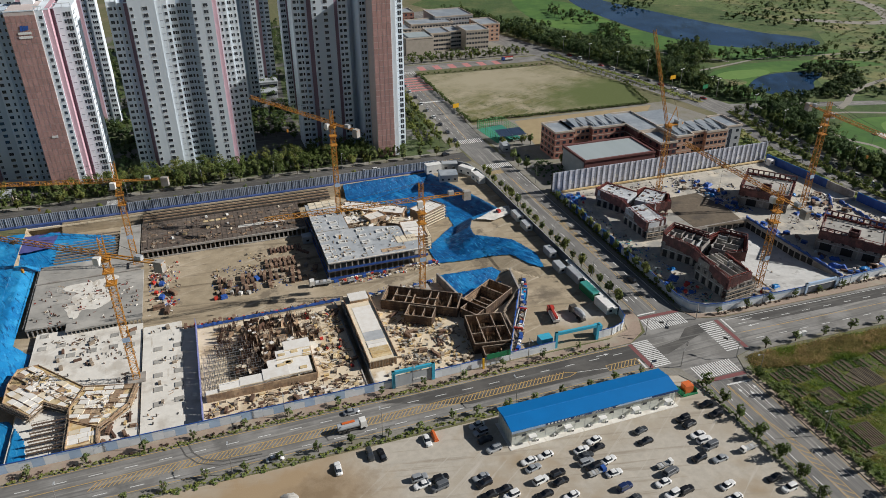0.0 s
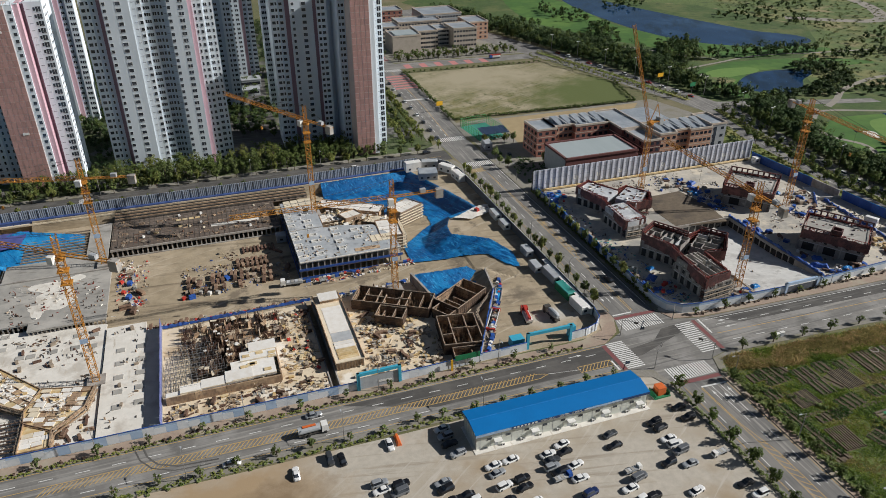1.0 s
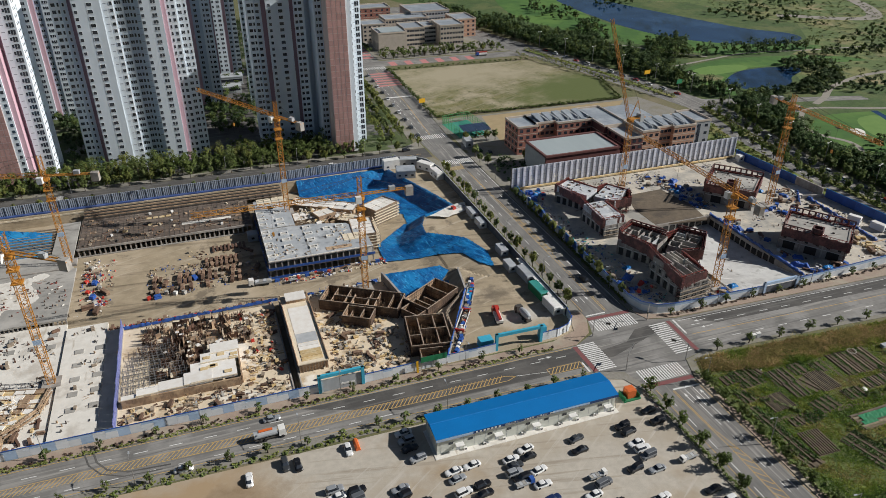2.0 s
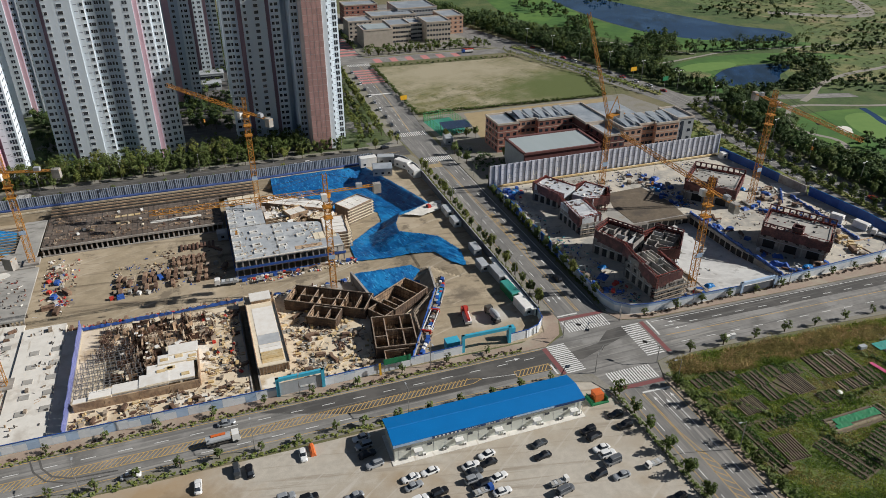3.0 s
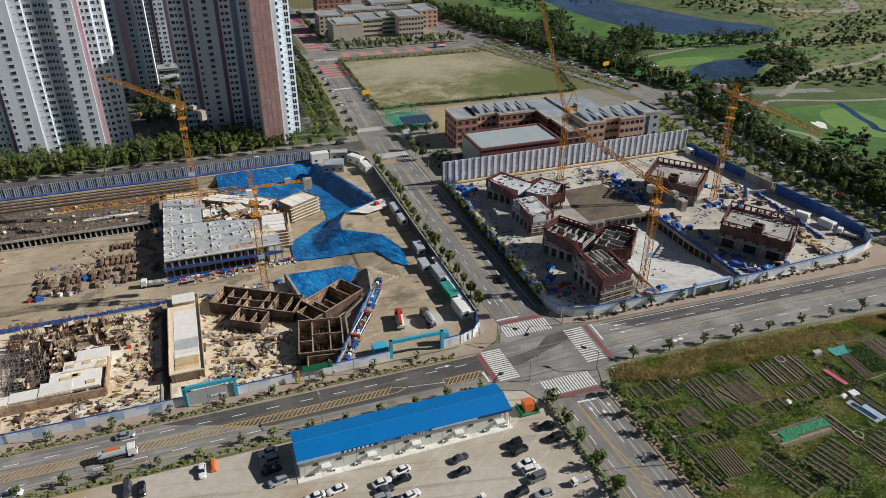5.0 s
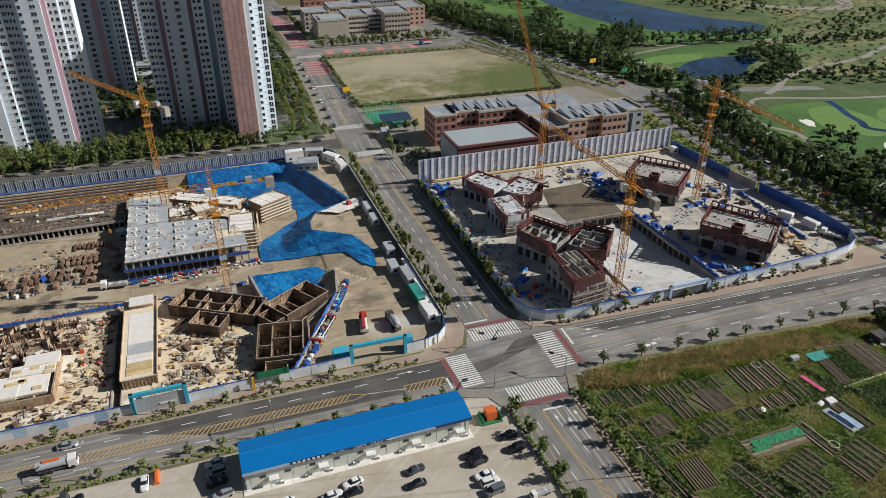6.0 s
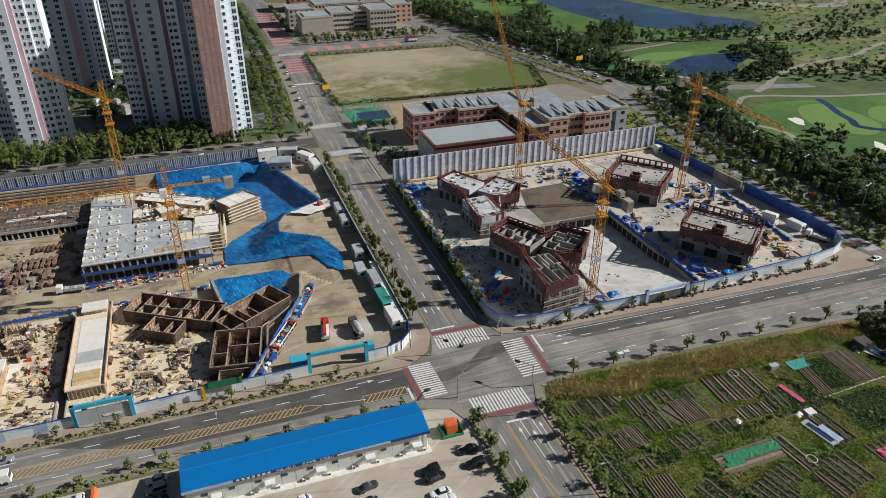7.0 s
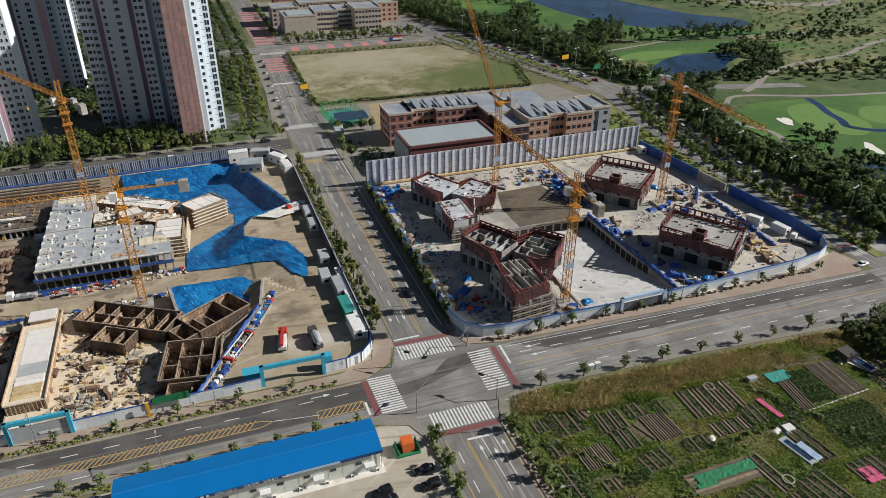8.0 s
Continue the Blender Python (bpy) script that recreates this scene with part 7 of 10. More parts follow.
def frame_wall(owner, p, q, z0, z1, step=2.3, material=None):
    """An upstand of shuttered posts with a sill and a head round square openings."""
    material = material or M_MAROON
    length = math.dist(p, q)
    n = max(2, round(length / step))
    at = lambda t: (lerp(p[0], q[0], t), lerp(p[1], q[1], t))
    part("parapet_sill", Geo().wall(p, q, 0.35, z0, z0 + 0.6), material, owner)
    part("parapet_head", Geo().wall(p, q, 0.4, z1 - 0.4, z1), material, owner)
    for k in range(n + 1):
        x, y = at(k / n)
        part("parapet_pier", Geo().obox(x, y, rng.uniform(0.4, 0.8), 0.34, z0 + 0.6, z1 - 0.4, math.atan2(q[1] - p[1], q[0] - p[0])), material, owner)


# uncut openings: thin proud boxes coloured as dark as a shaded interior
HOLE_LOW = Geo().obox(0, 0, 1.7, 0.14, 0, 2.9, 0).mesh("opening", M_HOLE_SHADE)
HOLE_WIDE = Geo().obox(0, 0, 4.2, 0.14, 0, 3.2, 0).mesh("opening", M_HOLE_SHADE)
HOLE_HIGH = Geo().obox(0, 0, 1.1, 0.14, 0, 1.3, 0).mesh("opening", M_HOLE_SHADE)


def shell(label, wings, h, floor, roofed, ring, openings=3.0, wide=False):
    """A rising block of raw concrete: wings as (cx, cy, lx, ly, degrees)."""
    b = thing("block_shell", label, "building shell", group="block shells")
    for cx, cy, lx, ly, deg in wings:
        a = radians(deg)
        c, s = math.cos(a), math.sin(a)
        at = lambda u, v: (cx + c * u - s * v, cy + s * u + c * v)
        corners = [at(-lx / 2, -ly / 2), at(lx / 2, -ly / 2), at(lx / 2, ly / 2), at(-lx / 2, ly / 2)]
        low = h - floor
        body = part("wall", Geo().obox(cx, cy, lx, ly, 0, low, a), M_SHELL, b)
        for p, q in zip(corners, corners[1:] + corners[:1]):
            dx, dy = q[0] - p[0], q[1] - p[1]
            length, turn = math.hypot(dx, dy), math.atan2(dy, dx)
            step = openings * (2.3 if wide else 1)
            n = max(1, int(length / step))
            for k in range(n):
                x, y = lerp(p[0], q[0], (k + 0.5) / n), lerp(p[1], q[1], (k + 0.5) / n)
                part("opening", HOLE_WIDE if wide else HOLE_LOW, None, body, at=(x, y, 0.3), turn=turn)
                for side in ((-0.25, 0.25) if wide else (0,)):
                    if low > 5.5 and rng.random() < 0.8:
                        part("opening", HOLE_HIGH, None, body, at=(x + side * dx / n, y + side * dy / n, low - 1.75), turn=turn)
            # pilasters between the openings, and the pour joint of the upper storey
            for k in range(n + 1):
                x, y = lerp(p[0], q[0], k / n), lerp(p[1], q[1], k / n)
                part("pilaster", Geo().obox(x, y, 0.5, 0.5, 0, low - 0.25, turn), M_CONC_WALL, body)
            part("pour_joint", Geo().wall(p, q, 0.22, 3.5, 3.75), M_CONC_GREY, body)
        if roofed:
            part("roof_slab", Geo().obox(cx, cy, lx - 0.3, ly - 0.3, low, h - 0.45, a), M_CONC_DARK if wide else M_ROOF_POUR, b)
            bits = Geo()
            for k in range(26):
                x, y = at(rng.uniform(-lx / 2, lx / 2) * 0.9, rng.uniform(-ly / 2, ly / 2) * 0.9)
                bits.obox(x, y, rng.uniform(0.2, 1.6), rng.uniform(0.2, 0.7), h - 0.5, h - 0.45 + rng.uniform(0.05, 0.5), a + rng.choice((0, 1.57)), rng.choice((0, 1, 2, 3)))
            tagged(part("floor_litter", bits, [M_WHITEBOARD, M_DARKSTEEL, M_FORM_GREY, M_MAROON], b), kind="stuff")
        else:
            part("floor_slab", Geo().obox(cx, cy, lx - 0.2, ly - 0.2, low, low + 0.15, a), M_CONC_DARK, b)
            # room walls: a broken spine with cross walls to either side
            lines = [((-lx * 0.46, ly * 0.06), (-lx * 0.18, ly * 0.06)), ((-lx * 0.05, -ly * 0.1), (lx * 0.2, -ly * 0.1)), ((lx * 0.28, ly * 0.1), (lx * 0.47, ly * 0.1))]
            lines += [((lx * f, -ly * 0.47), (lx * f, ly * g)) for f, g in ((-0.32, 0.06), (-0.05, 0.2), (0.2, -0.1), (0.34, 0.1))]
            lines += [((lx * f, ly * g), (lx * f, ly * 0.47)) for f, g in ((-0.18, 0.06), (0.08, 0.1), (0.28, 0.1))]
            for p, q in lines:
                part("inner_wall", Geo().wall(at(*p), at(*q), 0.28, low + 0.15, h - rng.uniform(0.2, 0.6)), rng.choice((M_CONC_GREY, M_SHELL, M_CONC_DARK)), b)
            inner = [at(u * (lx / 2 - 0.5), v * (ly / 2 - 0.5)) for u, v in ((-1, -1), (1, -1), (1, 1), (-1, 1))]
            for p, q in zip(inner, inner[1:] + inner[:1]):
                part("upstand", Geo().wall(p, q, 0.22, low + 0.1, h - 0.7), M_SHELL, b)
            bits = Geo()
            for k in range(190):
                x, y = at(rng.uniform(-lx / 2, lx / 2) * 0.9, rng.uniform(-ly / 2, ly / 2) * 0.9)
                bits.obox(x, y, rng.uniform(0.2, 1.1), 0.25, low + 0.1, low + rng.uniform(0.3, 1.4), a + rng.choice((0, 1.57)) + rng.gauss(0, 0.2), rng.choice((0, 0, 1, 1, 2, 3, 4)))
            tagged(part("floor_litter", bits, [M_CONC_GREY, M_WHITEBOARD, M_DARKSTEEL, M_FORM_GREY, M_MAROON], b), kind="stuff")
    gang_band(b, ring, h - floor - 0.9, h)
    return b


M_ROOF_POUR = overlay(overlay(mat("pale wet poured roof", (0.52, 0.545, 0.57), (0.44, 0.46, 0.49), 0.5, (0.62, 0.63, 0.64), 0.12, rough=0.7), (0.33, 0.34, 0.36), 0.3, 0.55, 0.66), (0.24, 0.23, 0.22), 0.8, 0.60, 0.70)
RING1 = [(162.5, 253.8), (170.9, 258.4), (177.8, 245.0), (184.0, 247.6), (190.2, 237.4), (186.2, 230.2), (174.9, 231.2), (174.2, 216.6), (164.3, 216.2), (165.4, 230.6), (166.7, 238.6)]
shell("raw concrete block with maroon gang forms and a poured roof", [(170.2, 248.0, 15, 9.4, -59), (169.6, 224.4, 9.4, 16.6, 3), (181.2, 238.4, 14.4, 9.6, 38)], 8.0, 2.8, True, RING1)
RING2 = [(163.3, 203.2), (171.8, 208.2), (179.0, 196.0), (186.0, 198.2), (192.6, 190.1), (184.4, 180.6), (176.8, 182.3), (176.0, 167.6), (164.8, 166.2), (166.2, 182.0), (167.6, 190.4)]
s2 = shell("raw concrete block with open rooms and maroon gang forms", [(171.2, 198.4, 15.6, 9.6, -59), (170.7, 175.6, 10.4, 17.6, 4), (183.2, 189.6, 15, 9.8, 38)], 9.6, 3.2, False, RING2)
for p, q in ((RING2[0], RING2[1]), (RING2[1], RING2[2]), (RING2[3], RING2[4]), (RING2[4], RING2[5])):
    frame_wall(s2, p, q, 9.4, 10.9, 1.9)
RING3 = [(224.2, 231.9), (238.5, 244.4), (252.6, 228.6), (238.0, 216.0)]
b3 = shell("raw concrete block with an open parapet frame", [(238.3, 230.2, 19.6, 18.2, -48.5)], 8.6, 2.8, True, RING3, 3.0, True)
RING4 = [(225.6, 186.4), (237.9, 196.6), (251.2, 177.0), (238.9, 166.7)]
b4 = shell("raw concrete block with an open parapet frame", [(238.4, 181.7, 23.2, 15.4, -56.0)], 9.0, 2.8, True, RING4, 3.0, True)
for owner, ring, z in ((b3, RING3, 8.4), (b4, RING4, 8.8)):
    mid = lambda i, j, t: (lerp(ring[i][0], ring[j][0], t), lerp(ring[i][1], ring[j][1], t))
    frame_wall(owner, ring[0], ring[1], z, z + 2.3)
    frame_wall(owner, ring[1], ring[2], z, z + 2.6)
    frame_wall(owner, ring[0], mid(0, 3, 0.42), z - 0.6, z + 1.6)
    # the stair core standing through the roof
    c, u = mid(0, 3, 0.5), mid(1, 2, 0.5)
    core = (lerp(c[0], u[0], 0.16), lerp(c[1], u[1], 0.16))
    turn = math.atan2(ring[3][1] - ring[0][1], ring[3][0] - ring[0][0])
    for sx, sy in ((-1.7, 0), (1.7, 0), (0, -1.6), (0, 1.6)):
        x, y = core[0] + math.cos(turn) * sx - math.sin(turn) * sy, core[1] + math.sin(turn) * sx + math.cos(turn) * sy
        part("stair_core", Geo().obox(x, y, 0.5 if sx else 3.4, 3.2 if sx else 0.5, z - 0.8, z + 2.2, turn), M_MAROON, owner)
# scaffold skirts at the two nearer blocks
for owner_label, pts, top in (("pipe scaffolding round a raw block", [(163.8, 164.6), (177.8, 166.2), (178.6, 180.4)], 6.2), ("pipe scaffolding round a raw block", [(164.4, 214.6), (174.8, 214.4), (177.4, 222.6)], 4.6)):
    sc = thing("scaffolding", owner_label, "scaffolding", group="scaffolds")
    scaffold(sc, pts, 0, top, 1.7, 1.3, M_GALV, M_FORM_GREY)
solid("plaza_divider", ragged_rail((218.7, 166), (218.7, 219), 0.0, 1.2, 0.45, 3), M_BLUEPAINT, "blue sheeted guard rail above the sunken slab", "rail")
solid("plaza_divider", ragged_rail((186.4, 168), (186.6, 217), 0.0, 0.9, 0.2, 4), M_FORM_GREY, "grey guard rail above the sunken slab", "rail")
ramp_wall = thing("ramp_portal", "concrete ramp head with a curved canopy", "ramp")
part("floor", Geo().prism([(268, 222), (277, 220), (278, 230), (272, 233)], 0, 0.3), M_CONC, ramp_wall)
part("wall", Geo().wall((278, 218), (276.6, 232), 0.6, 0, 4.2), M_CONC_WALL, ramp_wall)
part("wall", Geo().wall((268, 219), (278, 217), 0.6, 0, 1.6), M_CONC_WALL, ramp_wall)
solid("guard_rail", ragged_rail((270.6, 218), (266, 177.5), 0.0, 1.3, 0.4, 5), M_BLUEPAINT, "blue sheeted guard rail beside a ramp", "rail")
solid("guard_rail", ragged_rail((262, 214), (272, 226), 0.0, 1.2, 0.4, 6), M_BLUEPAINT, "blue sheeted guard rail beside a ramp", "rail")
for k, (ring, top, sides) in enumerate(((RING2, 6.2, (4, 5, 6, 7)), (RING1, 4.8, (4, 5, 6, 7)), (RING4, 5.6, (2,)), (RING3, 5.2, (2,)))):
    sc = thing("scaffolding", "rusty red pipe scaffolding against a raw block", "scaffolding", group="scaffolds")
    for s in sides:
        p, q = ring[s], ring[(s + 1) % len(ring)]
        dx, dy = q[0] - p[0], q[1] - p[1]
        length = math.hypot(dx, dy)
        nx, ny = dy / length * 1.3, -dx / length * 1.3
        scaffold(sc, [(p[0] + nx, p[1] + ny), (q[0] + nx, q[1] + ny)], 0, top, 1.6, 1.2, M_RUST, M_MAROON)

# debris over slabs and yards
litter("offcuts and boards strewn over the tan slab", [(-13.5, 165), (33.4, 165), (33.4, 175), (33.4, 214), (22, 214), (21.4, 175), (-13.5, 174.6)], 620, 101, -2.9, WOODY + [M_CONC_DARK], 34, 1.7, 1.0)
litter("offcuts and boards strewn over the tan slab", [(46.4, 165.5), (71, 165.5), (73, 188), (70, 196), (58, 200), (46.4, 208)], 560, 102, -2.9, WOODY + [M_CONC_DARK], 30, 1.5, 1.05)
litter("timber and bars strewn over the pale slab", [(-58, 208), (-46, 194), (-33, 191), (-33, 224), (-56, 228), (-65, 229)], 120, 103, -2.9, [M_FORM_GREY, M_DARKSTEEL, M_RUST, M_DARKSTEEL, M_CONC_DARK], 14, 2.0)
litter("boards and boxes among the shuttering panels", [(-66, 200), (-62, 206), (-48, 190), (-36, 187), (-37, 181), (-42, 176), (-49, 183)], 160, 104, -0.55, [M_FORM, M_PLY, M_PLY_PALE, M_WHITEBOARD, M_FORM_GREY], 22, 3.0, 1.1)
litter("timber bits on the ramp slab", [(-31, 166), (-20, 166), (-20, 220), (-31, 220)], 40, 105, -2.3, [M_FORM_GREY, M_FORM, M_DARKSTEEL], 10, 1.2)
litter("tools and timber on the parking deck", [(37, 238), (75, 238), (75, 246), (69, 258), (50, 262), (50, 290), (37, 290)], 90, 106, 2.0, [M_FORM_GREY, M_DARKSTEEL, M_WHITEBOARD, M_PLY_PALE, M_FORM], 20, 2.0)
litter("boards over the shuttered wing", [(52, 264), (70, 262), (82, 272), (76, 280), (60, 290), (52, 290)], 170, 107, 1.5, [M_FORM, M_PLY, M_WHITEBOARD, M_PLY_PALE, M_FORM_GREY, M_DARKSTEEL], 14, 2.4, 1.2, -31)
litter("small materials along the retaining wall", [(81.6, 164), (84.5, 163.6), (104.6, 203), (102.6, 206), (100, 200)], 190, 108, 0.02, [M_WHITE, M_BLUEPAINT, M_DARKSTEEL, M_FORM_GREY, M_FENCE_LB, M_FORM], 26, 0.9, 0.7, 60)
litter("bars and timber on the stained deck", [(-69, 232), (-33, 228), (-33, 260), (-69, 260)], 110, 109, -1.0, [M_RUST, M_ORANGE_RED, M_FORM_GREY, M_DARKSTEEL, M_CONC], 14, 2.4)
litter("bars and boards on the brown deck", [(-33, 279), (33, 279), (33, 303), (-33, 303)], 160, 110, -1.5, [M_RUST, M_FORM, M_DARKSTEEL, M_FORM_GREY], 20, 2.6, 1.2)
litter("small materials along the dug yard's edge", [(-30, 218), (34, 219), (34, 222.5), (-30, 221.6)], 420, 111, lambda x, y: site_height(x, y), MIXED + [M_RED], 30, 1.2)
litter("small materials at the yard's margin", [(-31, 232), (-20, 232), (-19, 272), (-31, 274)], 320, 112, lambda x, y: site_height(x, y), MIXED + [M_RED], 16, 2.0)
litter("small materials among the stacks", [(-8, 236), (33, 238), (33, 270), (10, 270), (-8, 256)], 420, 113, lambda x, y: site_height(x, y), WOODY + [M_BLUEPAINT, M_DARKSTEEL], 26, 2.0)
litter("small materials below the parking deck", [(36, 230), (80, 231), (79, 235), (36, 235)], 260, 114, lambda x, y: site_height(x, y), MIXED + [M_WHITE, M_RED], 20, 1.2)
litter("small materials beside the pit", [(46, 214.5), (73, 216.5), (73.6, 222), (46, 221)], 300, 115, lambda x, y: site_height(x, y), MIXED + [M_WHITE, M_BLUEPAINT], 18, 1.2)
litter("materials along the eastern hoarding", [(150, 170), (163, 167), (163, 200), (157, 262), (150.6, 264)], 380, 116, 0.02, DUSTY + [M_TEAL, M_BLUEPAINT], 34, 2.0)
litter("materials beside the screen wall", [(152, 258), (162, 258), (172, 262), (194, 252), (220, 252), (224, 262), (262, 262), (262, 267), (152, 267)], 300, 117, 0.02, DUSTY, 26, 1.6)
litter("blue sheeted materials beside the damp deck", [(218, 226), (227, 222), (226, 234), (222, 250), (216, 252)], 220, 120, 0.02, [M_BLUEPAINT, M_BLUE, M_DARKSTEEL, M_WHITE, M_FORM_GREY], 8, 1.6, 1.0)
litter("materials beside the raw block", [(179, 200), (190, 200), (190, 216), (178, 216)], 120, 121, 0.02, DUSTY, 8, 1.6)
litter("materials round the parapet blocks", [(220, 165), (262, 164), (262, 167), (276, 180), (276, 214), (262, 236), (252, 266), (232, 262), (222, 236), (240, 218), (224, 200)], 560, 118, 0.02, DUSTY + [M_BLUEPAINT, M_WHITE, M_PLY_PALE], 44, 2.2)
litter("damp debris on the sunken slab", [(188, 178), (200, 178), (200, 216), (188, 216)], 60, 119, plaza_height, DUSTY, 10, 2.0)


# ---- tower cranes ----
def lattice(g, p, q, w, n, up=None, three=False):
    """A lattice girder from p to q: chords, rings and diagonals."""
    p, q = Vector(p), Vector(q)
    d = (q - p).normalized()
    a = (Vector(up) if up else Vector((1, 0, 0)))
    a = (a - d * a.dot(d)).normalized()
    b = d.cross(a)
    offs = [a * w / 2 + b * w / 2, a * w / 2 - b * w / 2, -a * w / 2 - b * w / 2, -a * w / 2 + b * w / 2]
    if three:
        offs = [a * w * 0.6, -a * w * 0.5 + b * w * 0.5, -a * w * 0.5 - b * w * 0.5]
    m = len(offs)
    for o in offs:
        g.beam(p + o, q + o, 0.17)
    for k in range(n):
        s, e = p.lerp(q, k / n), p.lerp(q, (k + 1) / n)
        for i in range(m):
            o, o2 = offs[i], offs[(i + 1) % m]
            g.beam(s + o, s + o2, 0.1, 0, 3)
            g.beam(s + (o if k % 2 else o2), e + (o2 if k % 2 else o), 0.1, 0, 3)


def crane(x, y, z0, zj, apex, deg, jib, counter, label):
    """A hammerhead tower crane; deg: the way its jib points."""
    c = thing("tower_crane", label, "crane", (x, y, z0), group="tower cranes")
    h, top = zj - z0, apex - z0
    a = radians(deg)
    u = Vector((math.cos(a), math.sin(a), 0))
    v = Vector((-u.y, u.x, 0))
    part("base", Geo().box(-2.6, 2.6, -2.6, 2.6, 0, 0.8), M_CONC_WALL, c)
    g = Geo()
    lattice(g, (0, 0, 0.8), (0, 0, h - 1.5), 1.9, int(h / 2.1))
    mast = part("mast", g, M_CRANE, c)
    part("marker_panel", Geo().box(-1.1, 1.1, -1.1, -1.02, h * 0.34, h * 0.34 + 1.6), M_FENCE_LB, mast, "pale blue marker panel")
    for z in (h - 9.2, h - 5.2):
        part("climbing_collar", Geo().box(-1.5, 1.5, -1.5, 1.5, z, z + 0.3), M_CRANE, mast)
    part("slewing_ring", Geo().cone(0, 0, h - 1.5, h - 0.4, 1.5, 1.6, 12), M_CRANE, c)
    g = Geo()
    lattice(g, (0, 0, h - 0.4), (0, 0, top), 1.3, 4)
    part("tower_head", g, M_CRANE, c)
    g = Geo()
    lattice(g, u * 1.2 + Vector((0, 0, h + 0.6)), u * jib + Vector((0, 0, h + 1.2)), 1.25, int(jib / 2), (0, 0, 1), True)
    part("jib", g, M_CRANE, c)
    g = Geo()
    for s in (0.75, -0.75):
        g.beam(v * s + Vector((0, 0, h + 0.3)), -u * counter + v * s + Vector((0, 0, h + 0.3)), 0.3)
    for k in range(int(counter / 1.6)):
        p = -u * (k * 1.6 + 1) + Vector((0, 0, h + 0.3))
        g.beam(p + v * 0.75, p - v * 0.75 - u * 1.2, 0.12)
    part("counter_jib", g, M_CRANE, c)
    cw = -u * (counter - 1.4)
    g = Geo().obox(cw.x, cw.y, 2.6, 1.9, h - 2.4, h + 0.9, a)
    part("counterweight", g, M_CONC_WALL, c, "grey concrete counterweight")
    mid = -u * (counter * 0.6)
    part("winch_house", Geo().obox(mid.x, mid.y, 2.0, 1.4, h + 0.4, h + 1.8, a), M_GREYPANEL, c)
    cab = u * 1.0 + v * 1.9
    cab_ob = part("cab", Geo().obox(cab.x, cab.y, 1.9, 1.6, h - 1.9, h + 0.4, a), M_WHITE, c, "white operator's cab")
    part("cab_window", Geo().obox(cab.x + u.x * 0.97, cab.y + u.y * 0.97, 0.06, 1.4, h - 1.3, h + 0.2, a), M_GLASS_DARK, cab_ob)
    g = Geo()
    g.beam((0, 0, top), u * (jib * 0.38) + Vector((0, 0, h + 1.8)), 0.09, 0, 3)
    g.beam((0, 0, top), u * (jib * 0.78) + Vector((0, 0, h + 1.8)), 0.09, 0, 3)
    g.beam((0, 0, top), -u * (counter - 1) + Vector((0, 0, h + 0.6)), 0.09, 0, 3)
    part("tie_bar", g, M_DARKSTEEL, c)
    t = u * (jib * 0.55)
    hook = part("trolley", Geo().obox(t.x, t.y, 1.6, 1.3, h - 0.3, h + 0.1, a), M_DARKSTEEL, c)
    part("hook_rope", Geo().beam((t.x, t.y, h - 9), (t.x, t.y, h - 0.3), 0.05, 0, 3), M_DARKSTEEL, hook)
    part("hook_block", Geo().obox(t.x, t.y, 0.7, 0.5, h - 10.2, h - 9, a), M_CRANE, hook)
    return c


crane(-34.6, 266, -1, 34.6, 42.4, 168, 54, 18.5, "ochre lattice tower crane above a grey deck")
crane(-33, 194, -2.9, 41.5, 47.5, 146, 56, 19, "yellow lattice tower crane on a pale slab")
crane(49, 278.5, 1.0, 43.2, 49.4, 121.5, 54, 15.5, "ochre lattice tower crane rising through the deck")
crane(67, 214.6, -2.9, 34.2, 40.9, 180, 54, 18.5, "ochre lattice tower crane beside shuttered rooms")
crane(182.9, 170.2, 0, 36.5, 41.5, 90, 54, 13, "orange lattice tower crane beside a raw block")
crane(248.8, 218.4, 0, 44.6, 49.5, 264, 48, 13, "orange lattice tower crane beside a raw block")


